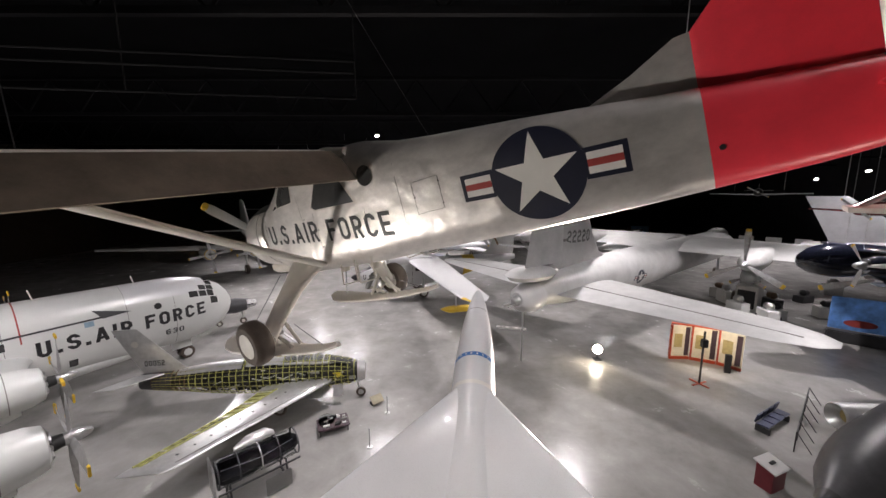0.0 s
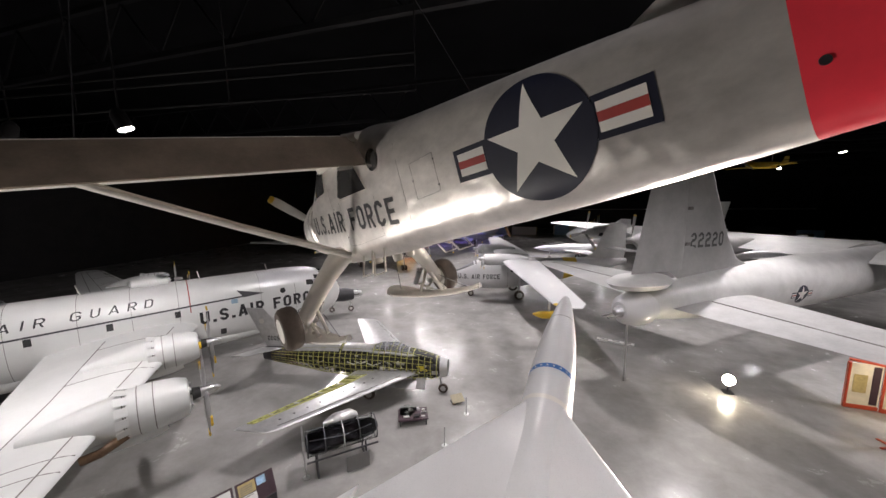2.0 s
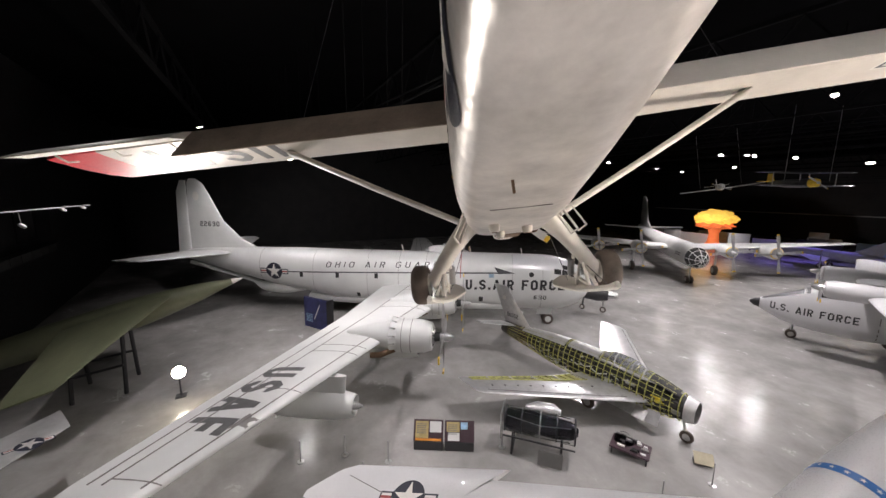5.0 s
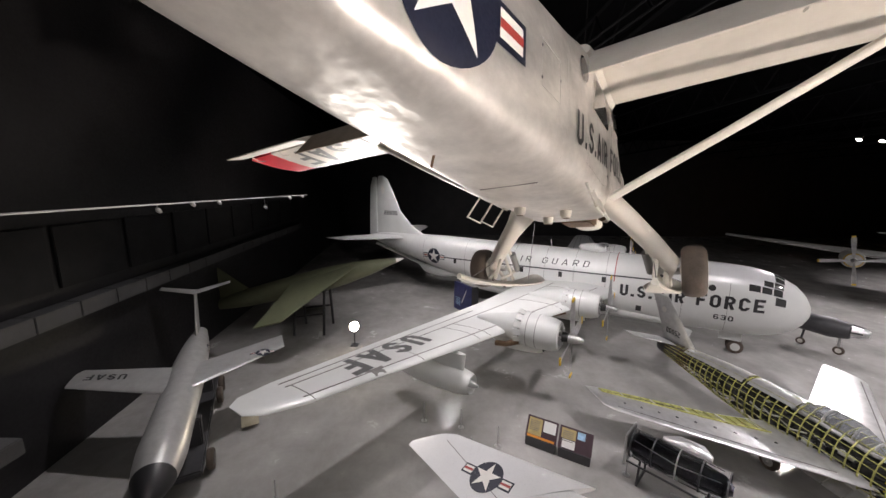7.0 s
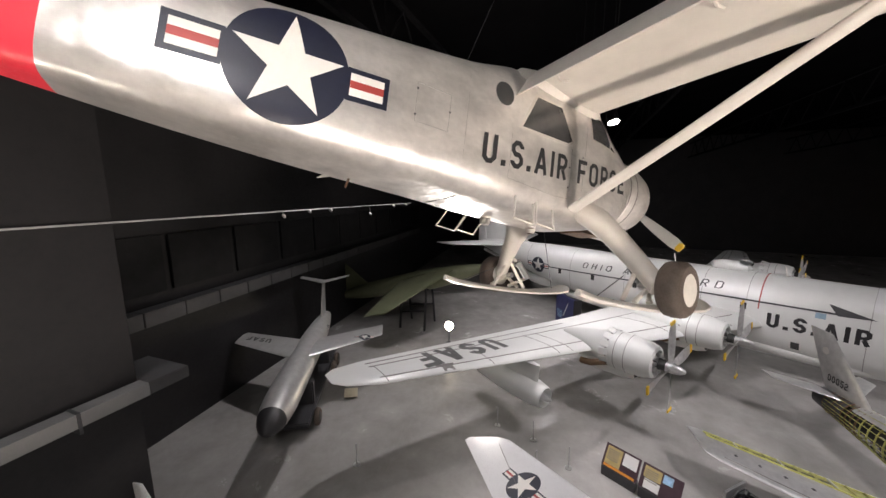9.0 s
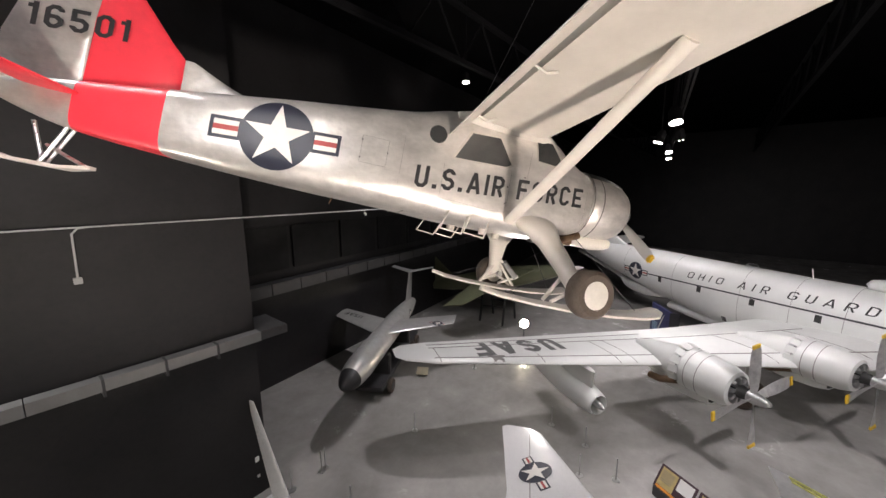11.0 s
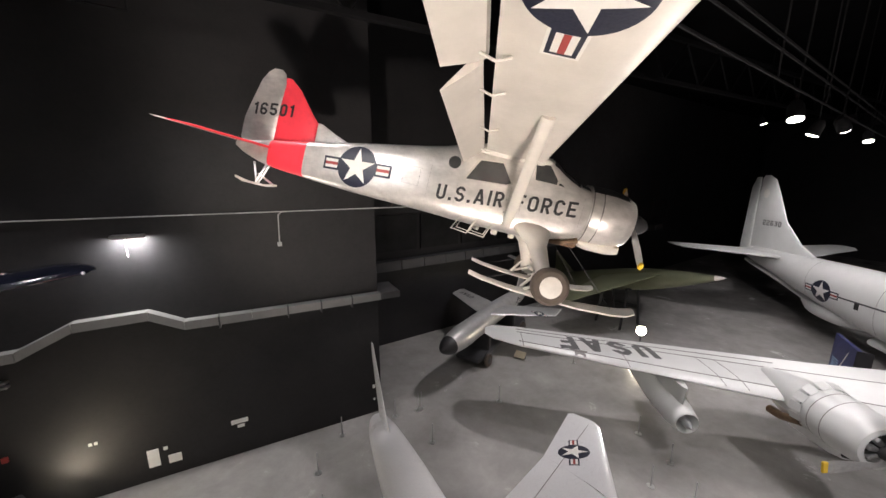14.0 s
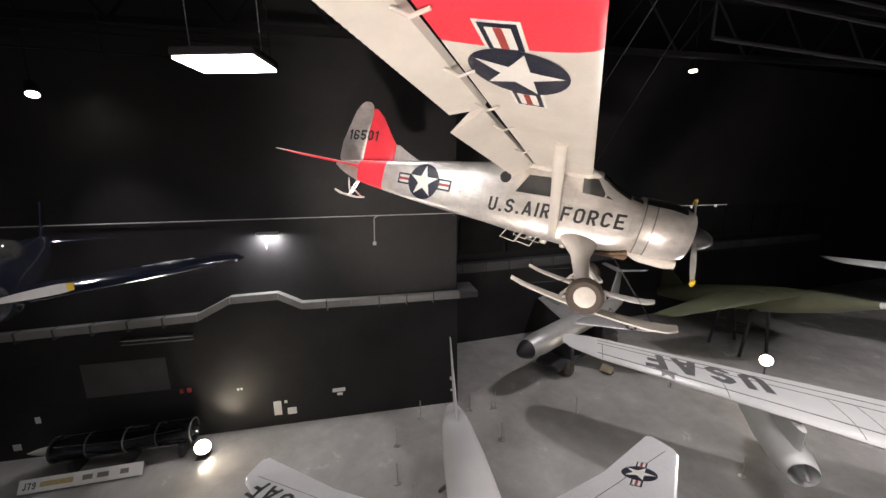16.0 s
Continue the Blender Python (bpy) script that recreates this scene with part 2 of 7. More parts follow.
def stroke(bm, pts, k):
    """A flat mitred band of half width k along a centre line."""
    ring_shut = pts[0] == pts[-1]
    pts = [Vector(p) for p in pts]
    n = len(pts)
    pairs = []
    for i, p in enumerate(pts):
        a = pts[i - 1] if i else (pts[-2] if ring_shut else None)
        b = pts[i + 1] if i < n - 1 else (pts[1] if ring_shut else None)
        d1 = (p - a).normalized() if a is not None else (b - p).normalized()
        d2 = (b - p).normalized() if b is not None else d1
        n1, n2 = Vector((-d1.y, d1.x)), Vector((-d2.y, d2.x))
        o = (n1 + n2) * (k / max(0.3, 1 + n1.dot(n2)))
        pairs.append((bm.verts.new((p.x + o.x, p.y + o.y, 0)), bm.verts.new((p.x - o.x, p.y - o.y, 0))))
    for (a, b), (c, d) in zip(pairs, pairs[1:]):
        bm.faces.new((a, b, d, c))


def lettering(text, height, width, put, parent, material=None, fine=0.25, spread=1.0, name="lettering", bold=0.085):
    """Painted block letters of that height, set to the width, one mesh a letter, laid by put(u, v, lift)."""
    gap = 0.2 * spread
    shapes = [glyph(ch, bold) for ch in text]
    scale = width / (sum(w for w, _ in shapes) + gap * (len(text) - 1))
    x = 0.0
    for (w, lines), ch in zip(shapes, text):
        if lines:
            bm = bmesh.new()
            for pts in lines:
                stroke(bm, pts, bold * (1.2 if ch == "." else 1.0))
            for v in bm.verts:
                v.co = ((x + v.co.x) * scale, v.co.y * height, 0)
            for _ in range(4):
                long = [e for e in bm.edges if e.calc_length() > fine]
                if not long:
                    break
                bmesh.ops.subdivide_edges(bm, edges=long, cuts=1)
                bmesh.ops.triangulate(bm, faces=bm.faces[:])
            for v in bm.verts:
                v.co = put(v.co.x, v.co.y, 0.012)
            part("letter" if name == "lettering" else name, bm, material or M_BLACK, parent)
        x += w + gap


def wheel(parent, x, y, z, r, w, hub=None, tyre_label="worn black rubber tyre"):
    t = part("wheel", moved(lathe([(-w * 0.5, r * 0.6), (-w * 0.5, r * 0.82), (-w * 0.36, r * 0.96), (-w * 0.15, r), (w * 0.15, r), (w * 0.36, r * 0.96), (w * 0.5, r * 0.82), (w * 0.5, r * 0.6)], 28, "y"), pose(x, y, z)), M_RUBBER, parent, tyre_label)
    part("rim", moved(lathe([(-w * 0.53, r * 0.05), (-w * 0.53, r * 0.52), (-w * 0.48, r * 0.6), (w * 0.48, r * 0.6), (w * 0.53, r * 0.52), (w * 0.53, r * 0.05)], 24, "y"), pose(x, y, z)), hub or M_HUB, t)
    return t


def blade(r0, r1, w, thick=0.03, twist=25):
    """One propeller blade along +z."""
    bm = bmesh.new()
    rings = []
    for k in range(8):
        f = k / 7
        z = r0 + (r1 - r0) * f
        c = w * (0.35 + 1.3 * f - 0.75 * f * f) * (1 if f < 0.9 else 0.75)
        a = radians(60 - twist - 35 * f)
        t = thick * (1.3 - f)
        rings.append(ring(bm, [(u * math.sin(a) * c / 2 + v * math.cos(a) * t, u * math.cos(a) * c / 2 - v * math.sin(a) * t, z) for u, v in ((1, 0), (0.5, 0.5), (-0.5, 0.5), (-1, 0), (-0.5, -0.5), (0.5, -0.5))]))
    return skin(bm, rings)


def propeller(parent, x, y, z, r, n, start, w=0.3, blade_mat=None, hub_r=0.2, hub_len=0.5, tip=True, hub_mat=None):
    h = part("propeller_hub", moved(lathe([(-0.1, hub_r), (hub_len * 0.25, hub_r), (hub_len * 0.5, hub_r * 0.88), (hub_len * 0.75, hub_r * 0.66), (hub_len * 0.93, hub_r * 0.36), (hub_len, 0.01)], 16), pose(x, y, z)), hub_mat or M_STEEL, parent)
    for k in range(n):
        m = pose(x + 0.05, y, z) @ pose(0, 0, 0, start + 360 * k / n)
        b = part("blade", moved(blade(hub_r * 0.7, r, w), m), blade_mat or M_DARKMETAL, h)
        if tip:
            bm = bevel_box(-0.035, 0.035, -w * 0.36, w * 0.36, r * 0.93, r * 1.005, 0.02)
            part("tip", moved(bm, m), M_YELLOW, b, "yellow painted blade tip")
    return h


# paints
M_BLACK = mat("black_paint", (0.02, 0.02, 0.022), 0.45, var=0.1)
M_NAVY = mat("insignia_blue_black", (0.012, 0.014, 0.03), 0.4, var=0.15)
M_DECAL = mat("insignia_white", (0.72, 0.7, 0.66), 0.45, var=0.06)
M_REDBAR = mat("insignia_red", (0.35, 0.05, 0.045), 0.45, var=0.1)
M_RUBBER = mat("tyre_rubber", (0.085, 0.066, 0.054), 0.8, var=0.3, fine=60, bump=0.3)
M_HUB = mat("hub_white", (0.6, 0.58, 0.54), 0.45)
M_STEEL = mat("bare_steel", (0.55, 0.55, 0.55), 0.32, 0.9, var=0.15)
M_DARKMETAL = mat("dark_metal", (0.06, 0.06, 0.065), 0.45, 0.3)
M_YELLOW = mat("yellow_paint", (0.75, 0.5, 0.04), 0.5)
M_ALU = mat("polished_aluminium", (0.66, 0.63, 0.6), 0.36, 0.65, var=0.28, scale=1.6, bump=0.03, fine=9, streak=(1, 1, 1.7), dent=0.35)
M_CREAM = mat("cream_white_paint", (0.6, 0.565, 0.515), 0.4, var=0.1, scale=1.5)
M_RED = mat("fluorescent_red_paint", (0.8, 0.045, 0.07), 0.38, var=0.1)
M_GREYP = mat("silver_grey_paint", (0.59, 0.59, 0.58), 0.42, 0.15, var=0.14, scale=0.7, fine=12, bump=0.05)
M_WHITEP = mat("gloss_white_paint", (0.66, 0.66, 0.67), 0.3, var=0.04, scale=0.6, bump=0.02, coat=0.3)
# cream flap paint with the dim brown shade put into its colour
M_FLAPSHADE = mat("shaded_flap_cream", (0.21, 0.165, 0.125), 0.55, var=0.25)
M_CLEAR = glass("clear_plastic", (0.92, 0.94, 0.95), 0.04)
M_CANOPY = glass("clear_canopy_plastic", (0.9, 0.93, 0.94), 0.05)
M_CANOPY.node_tree.nodes["Principled BSDF"].inputs["IOR"].default_value = 1.3
M_CANOPY.node_tree.nodes["Principled BSDF"].inputs["Transmission Weight"].default_value = 0.8


# ---- hall ----
def concrete():
    m = mat("polished_concrete", (0.34, 0.33, 0.32), 0.24, var=0.22, scale=0.22, bump=0.0, fine=2.0)
    nt = m.node_tree
    b = nt.nodes["Principled BSDF"]
    # cloudy trowel marks and worn patches over the base tone
    tc = nt.nodes.new("ShaderNodeTexCoord")
    n = nt.nodes.new("ShaderNodeTexNoise")
    n.inputs["Scale"].default_value, n.inputs["Detail"].default_value, n.inputs["Distortion"].default_value = 0.55, 10, 0.35
    n.inputs["Roughness"].default_value = 0.7
    nt.links.new(tc.outputs["Object"], n.inputs["Vector"])
    r = nt.nodes.new("ShaderNodeMapRange")
    r.inputs["From Min"].default_value, r.inputs["From Max"].default_value = 0.35, 0.7
    r.inputs["To Min"].default_value, r.inputs["To Max"].default_value = 0.82, 1.08
    nt.links.new(n.outputs["Fac"], r.inputs["Value"])
    mul = nt.nodes.new("ShaderNodeMix")
    mul.data_type, mul.blend_type = "RGBA", "MULTIPLY"
    mul.inputs["Factor"].default_value = 1.0
    old = b.inputs["Base Color"].links[0].from_socket
    nt.links.new(old, mul.inputs["A"])
    nt.links.new(r.outputs[0], mul.inputs["B"])
    nt.links.new(mul.outputs["Result"], b.inputs["Base Color"])
    r2 = nt.nodes.new("ShaderNodeMapRange")
    r2.inputs["From Min"].default_value, r2.inputs["From Max"].default_value = 0.3, 0.7
    r2.inputs["To Min"].default_value, r2.inputs["To Max"].default_value = 0.12, 0.3
    nt.links.new(n.outputs["Fac"], r2.inputs["Value"])
    nt.links.new(r2.outputs[0], b.inputs["Roughness"])
    return m


M_FLOOR = concrete()
M_DARKWALL = mat("black_painted_wall", (0.017, 0.0165, 0.018), 0.5, var=0.3, scale=0.4, fine=8, bump=0.05, spec=0.3)
M_CEIL = mat("matt_black_ceiling", (0.006, 0.006, 0.0065), 0.9, var=0.2, scale=0.4, spec=0.0)
M_DUCT = mat("galvanised_duct_grey", (0.21, 0.21, 0.21), 0.5, 0.2, var=0.12, scale=1)
M_DUCTDARK = mat("dark_grey_duct", (0.06, 0.06, 0.062), 0.6, var=0.2, scale=1)
M_PANELDARK = mat("black_wall_cladding", (0.017, 0.017, 0.018), 0.6, var=0.3, scale=1, spec=0.2)
M_TRUSS = mat("black_steel_truss", (0.01, 0.01, 0.011), 0.8, spec=0.03)
M_PIPE = mat("light_grey_conduit", (0.4, 0.4, 0.4), 0.45)
M_LAMP = mat("lit_lamp_lens", (1.0, 0.93, 0.82), 0.3, emit=60, var=0.0, bump=0)
M_LAMPSOFT = mat("lit_diffuser", (1.0, 0.98, 0.95), 0.3, emit=14, var=0.0, bump=0)
M_UPLAMP = mat("lit_floodlight_lens", (1.0, 0.86, 0.66), 0.3, emit=220, var=0.0, bump=0)
M_WHITE = mat("white_board", (0.75, 0.75, 0.74), 0.5, var=0.04)


def slab(name, x0, x1, y0, y1, z0, z1, material, label, m=None):
    ob = part(name, box(bmesh.new(), x0, x1, y0, y1, z0, z1, m), material, None, "", True)
    return tagged(ob, label, name.split("_")[0], "", "structure")


slab("floor", -75, 75, -45, 130, -0.3, 0, M_FLOOR, "polished mottled grey concrete hangar floor")
slab("ceiling", -75, 75, -45, 130, 21, 21.4, M_CEIL, "black painted hangar ceiling")
slab("wall_south", -1.25, 75, -5.2, -3.8, 0, 21, M_DARKWALL, "black painted hangar wall beside the floor")
slab("wall_return", -1.25, -0.4, -14, -5.2, 0, 21, M_DARKWALL, "black painted wall around the recess")
slab("wall_recess", -80, 0, -0.8, 0, 0, 21, M_DARKWALL, "black painted wall behind the missiles", pose(-1.2, -10.3, 0, 0, 0, 6.0))
slab("wall_north", -75, 75, 130, 131, 0, 21, M_DARKWALL, "black far end wall")
slab("wall_east", 75, 76, -45, 130, 0, 21, M_DARKWALL, "black painted side wall")
slab("wall_west", -76, -75, -45, 130, 0, 21, M_DARKWALL, "black painted side wall")

def wall_services():
    """Ducts, conduits, switches and notices on the near black wall."""
    duct = thing("wall_duct", pose(0, 0, 0), "pale grey ventilation duct running along the black wall", "duct")
    zs = [(-1.3, 6.2), (4.0, 6.22), (6.2, 6.25), (7.2, 6.8), (9.2, 6.75), (10.6, 6.05), (20, 5.75), (40, 5.2)]
    for (xa, za), (xb, zb) in zip(zs, zs[1:]):
        n = max(1, round((xb - xa) / 1.35))
        for k in range(n):
            a, b = k / n, (k + 0.985) / n
            bm = bmesh.new()
            r = [ring(bm, [(xa + (xb - xa) * f, -3.8, za + (zb - za) * f - 0.16), (xa + (xb - xa) * f, -3.42, za + (zb - za) * f - 0.16), (xa + (xb - xa) * f, -3.42, za + (zb - za) * f + 0.16), (xa + (xb - xa) * f, -3.8, za + (zb - za) * f + 0.16)]) for f in (a, b)]
            part("duct_section", skin(bm, r), M_DUCT, duct, flat=True)
            if k:
                part("duct_strap", box(bmesh.new(), xa + (xb - xa) * a - 0.03, xa + (xb - xa) * a + 0.03, -3.8, -3.39, za + (zb - za) * a - 0.3, za + (zb - za) * a + 0.185), M_DARKMETAL, duct, flat=True)
    part("duct_corner", bevel_box(-2.25, -1.3, -5.1, -3.42, 6.04, 6.36, 0.02), M_DUCTDARK, duct)
    rec = thing("recess_duct", pose(-1.2, -10.3, 0, 0, 0, 6.0), "dark grey boxed duct along the recess wall", "duct")
    for k in range(22):
        part("duct_section", bevel_box(-1.8 * k - 1.76, -1.8 * k, 0, 0.7, 5.5, 6.15, 0.02), M_DUCTDARK, rec)
        if k % 2:
            part("wall_panel", bevel_box(-1.8 * k - 3.3, -1.8 * k, 0.0, 0.12, 6.7, 9.2, 0.03), M_PANELDARK, rec)
    con = thing("conduit", pose(0, 0, 0), "thin pale conduit along the black wall", "conduit")
    part("pipe", tube(bmesh.new(), [(-17, -3.72, 10.3), (10, -3.72, 10.3), (45, -3.72, 10.3)], 0.025, 6), M_PIPE, con)
    part("drop_pipe", tube(bmesh.new(), [(2.35, -3.72, 10.3), (2.6, -3.72, 10.28), (2.72, -3.72, 10.15), (2.75, -3.72, 9.05)], 0.025, 6), M_PIPE, con)
    part("junction_box", bevel_box(2.67, 2.83, -3.8, -3.68, 8.9, 9.06, 0.01), M_PIPE, con)
    fix = thing("wall_light", pose(7.4, -3.8, 9.7), "slim wall light with a bracket on the black wall", "light")
    part("housing", bevel_box(-0.45, 0.45, 0.0, 0.35, -0.1, 0.02, 0.02), M_DUCT, fix)
    part("bracket", tube(bmesh.new(), [(0.1, 0.1, -0.03), (0.1, 0.1, -0.75)], 0.02, 6), M_PIPE, fix)
    for x, z, w, h, nm in ((7.85, 0.95, 0.36, 0.75, "wall_notice"), (7.2, 0.72, 0.42, 0.36, "wall_notice"), (7.45, 1.25, 0.14, 0.14, "wall_notice"), (4.9, 1.55, 0.62, 0.2, "wall_sign"), (4.87, 1.32, 0.26, 0.14, "wall_sign"), (9.35, 2.2, 0.1, 0.12, "wall_switch"), (9.5, 2.2, 0.1, 0.12, "wall_switch"), (17.6, 1.8, 0.2, 0.3, "wall_sign"), (18.6, 0.6, 0.3, 0.3, "wall_sign"), (-0.9, 1.45, 0.14, 0.2, "wall_switch"), (-0.9, 0.75, 0.1, 0.12, "wall_switch")):
        ob = part(nm, bevel_box(x - w / 2, x + w / 2, -3.8, -3.775, z - h / 2, z + h / 2, 0.006), M_WHITE)
        tagged(ob, "small white notice fixed to the black wall" if nm != "wall_switch" else "small pale switch on the black wall", "sign" if nm != "wall_switch" else "switch")
    for x in (11.55, 11.85):
        tagged(part("fire_alarm", bevel_box(x - 0.08, x + 0.08, -3.8, -3.72, 2.35, 2.55, 0.01), M_REDBAR), "small red fire alarm on the black wall", "alarm")
    tagged(part("shutter_panel", bevel_box(12.3, 15.6, -3.8, -3.76, 2.6, 4.2, 0.01), M_DUCTDARK), "dark grey roller panel set in the black wall", "panel")
    rail = thing("wall_rail", pose(0, 0, 0), "pair of pale rails under the duct", "rail")
    for z in (5.15, 4.98):
        part("rail_bar", bevel_box(11.0, 13.8, -3.8, -3.6, z, z + 0.07, 0.01), M_DUCT, rail)

    # small lamps clipped along the pale conduit over the recess
    for x, dz, lit in ((-6.25, 0.12, True), (-7.6, 0.02, True), (-8.9, 0.03, False), (-12.05, 0.38, False), (-14.6, 0.04, True), (-16.2, 0.02, True)):
        tl = thing("track_lamp", pose(x, -3.72, 10.3), "small lamp head clipped to the pale conduit", "lamp", "lamps along the conduit")
        part("stem", tube(bmesh.new(), [(0, 0, 0), (0, 0.03, -dz - 0.02)], 0.012, 5), M_PIPE, tl)
        part("head", moved(lathe([(-0.11, 0.05), (-0.02, 0.065), (0.07, 0.05), (0.1, 0.02)], 12), pose(0, 0.05, -dz - 0.05, 0, 25, 60)), M_PIPE, tl)
        if lit:
            part("lens", moved(lathe([(-0.115, 0.045), (-0.112, 0.046)], 12), pose(0, 0.05, -dz - 0.05, 0, 25, 60)), M_LAMPSOFT, tl)


wall_services()


def ceiling_steel():
    """Trusses, catwalk rails and cable trays under the black ceiling."""
    for k in range(9):
        y = -2 + 14 * k
        tr = thing("roof_truss", pose(0, y, 17.2), "black steel roof truss under the ceiling", "truss", "roof trusses")
        for z in (0, 2.4):
            part("chord", box(bmesh.new(), -75, 75, -0.12, 0.12, z, z + 0.22), M_TRUSS, tr, flat=True)
        web = part("web", tube(bmesh.new(), [(-74, 0, 0.1), (-72.15, 0, 2.4), (-70.3, 0, 0.1)], 0.06, 5), M_TRUSS, tr)
        for i in range(1, 40):
            w = new("web", web.data)
            w.parent, w.location = tr, (3.7 * i, 0, 0)
    for (x0, y0, z0, x1, y1, z1) in ((-30, 34, 15.2, 40, 42, 15.2), (-30, 36, 14.4, 40, 44, 14.4), (-40, 3.8, 13.75, -2, 8.4, 13.75), (6, -1.5, 16, 45, 2.0, 16), (-60, 75, 13, 60, 75, 13)):
        cw = thing("catwalk_rail", pose(0, 0, 0), "black lighting rail hung below the ceiling", "rail", "lighting rails")
        for dz in (0, 0.55, 0.8):
            part("rail_bar", tube(bmesh.new(), [(x0, y0, z0 + dz), (x1, y1, z1 + dz)], 0.03, 6), M_TRUSS, cw)
        for k in range(9):
            f = k / 8
            part("hanger", tube(bmesh.new(), [(x0 + (x1 - x0) * f, y0 + (y1 - y0) * f, z0), (x0 + (x1 - x0) * f, y0 + (y1 - y0) * f, 21.05)], 0.02, 5), M_TRUSS, cw)


ceiling_steel()


def ceiling_lamp(x, y, z, aim, watts, r=0.2, angle=105):
    """A round spotlight on a stem, with its light."""
    m = look((x, y, z), aim)
    t = thing("ceiling_spotlight", m, "lit round spotlight hung below the black ceiling", "spotlight", "ceiling spotlights")
    part("housing", lathe([(-0.02, r * 1.15), (0.35, r * 1.05), (0.5, r * 0.5)], 18, "z", True), M_TRUSS, t)
    part("lens", lathe([(-0.05, r * 1.0), (-0.03, r)], 18, "z"), M_LAMP, t)
    top = m.inverted() @ Vector((x, y, 21.05))
    part("stem", tube(bmesh.new(), [(0, 0, 0.3), top], 0.025, 6), M_TRUSS, t)
    d = (Vector(aim) - Vector((x, y, z))).normalized() * 0.12
    lamp(x + d.x, y + d.y, z + d.z, *aim, watts, r, angle)
    return t


POWER = 1.02
GROUP = ((-9.67, 7.25, 13.25), (-22.0, 5.8, 13.4), (-29.7, 5.0, 13.58))
# Pair at z 20.6 is added out of view to light tanker and floor.
for x, y, z, aim, w in (
    (12.0, 30, 17, (10, 26, 0), 9500), (-6, 33, 17, (-5, 28, 0), 8000), (-27, 39, 15, (-24, 32, 0), 7000), (-2, 15.5, 20.6, (-4, 20, 0), 2300),
    (-16, 43, 15, (-14, 40, 0), 5600), (-15.5, 47, 15.2, (-14, 50, 0), 4500), (-29, -1, 15.5, (-33, 2, 4), 2600), (-14.2, 7.0, 13.3, (-26, 9, 3), 4200), (-14.4, 6.2, 13.2, (-13, 2, 0), 1300), (16, 45, 17, (18, 40, 0), 7500),
    (28, 24, 17, (24, 24, 0), 10000), (46, 36, 17, (40, 38, 0), 5500), (40, 66, 17, (40, 62, 0), 14000), (60, 60, 17, (60, 56, 0), 14000), (-2, 64, 15, (-2, 60, 0), 9000), (3, 64, 15, (3, 60, 0), 9000), (7, 64, 15, (8, 60, 0), 9000), (-11, 65, 15, (-10, 62, 0), 7000),
    (-30, 56, 15, (-28, 60, 0), 9000), (14, -2.4, 15, (10, 4, 0), 1500), (-13, -3, 17, (-10, -1, 0), 4200), (5, 1.0, 18.5, (4, 2.0, 0), 1200), (-4.5, 16.5, 20.6, (-18, 19, 3), 7600), (11, 12, 18.5, (12, 17, 0), 4800),
    (38.4, 32.1, 13.8, (34, 26, 0), 1200), (43.5, 41.3, 13.5, (40, 36, 0), 1200)):
    ceiling_lamp(x, y, z, aim, w * POWER, 0.36 if y > 62 else 0.17)
for x, y in ((-18, 55), (-14, 54), (-22, 60), (-27, 41), (-10, 70), (0, 76), (12, 72), (20, 70), (-34, 70), (30, 60), (26, 90), (-5, 95), (14, 100)):
    ceiling_lamp(x, y, 14.6 + (x * 7 % 5) * 0.3, (x, y - 8, 0), 1500 * POWER)


for x, y, z in GROUP:
    ceiling_lamp(x, y, z, (x + 4, y + 3, 0), 700 * POWER, 0.17)


def floodlight(x, y, z, aim, watts, angle=58, colour=(1, 0.93, 0.88)):
    t = thing("floor_floodlight", pose(x, y, 0), "glaring warm floodlight on a low stand on the floor", "floodlight", "floor floodlights")
    part("stand", tube(bmesh.new(), [(0, 0, 0), (0, 0, z - 0.15)], 0.04, 8), M_DARKMETAL, t)
    part("base", bevel_box(-0.25, 0.25, -0.25, 0.25, 0, 0.04, 0.01), M_DARKMETAL, t)
    d = (Vector(aim) - Vector((x, y, z))).normalized()
    m = pose(-x, -y, 0) @ look((x, y, z), aim)
    part("housing", moved(lathe([(0.0, 0.32), (0.3, 0.18)], 18, "z", True), m), M_DARKMETAL, t)
    part("lens", moved(lathe([(-0.03, 0.3), (-0.01, 0.3)], 18, "z"), m), M_UPLAMP, t)
    p = Vector((x, y, z)) + d * 0.08
    lamp(*p, *aim, watts, 0.8, angle, colour)


floodlight(-19.2, -1.9, 1.36, (-1, 6, 11.5), 7800 * POWER)
floodlight(11.0, 23.4, 0.75, (-0.6, 6.2, 11.5), 23500 * POWER, 50, (1, 0.87, 0.77))
floodlight(10.65, -2.35, 0.45, (3, 4, 12), 1200 * POWER)

# rectangular hanging luminaire between the planes
hl = thing("hanging_luminaire", pose(4.75, 6.4, 13.72, 0, 0, -11), "bright rectangular lamp hanging on two wires", "lamp")
part("housing", bevel_box(-0.63, 0.63, -0.39, 0.39, 0.02, 0.14, 0.02), M_TRUSS, hl)
part("diffuser", bevel_box(-0.6, 0.6, -0.36, 0.36, -0.03, 0.02, 0.01), M_LAMPSOFT, hl)
for s in (1, -1):
    part("wire", tube(bmesh.new(), [(0.55 * s, 0, 0.1), (0.55 * s, 0, 7.4)], 0.008, 5), M_STEEL, hl)
d = bpy.data.lights.new("luminaire_light", "AREA")
d.shape, d.size, d.size_y, d.energy, d.color = "RECTANGLE", 1.15, 0.65, 240, (1, 0.96, 0.95)
new("luminaire_light", d).matrix_world = pose(4.75, 6.4, 13.67, 0, 0, -11)
d = bpy.data.lights.new("wall_light_glow", "AREA")
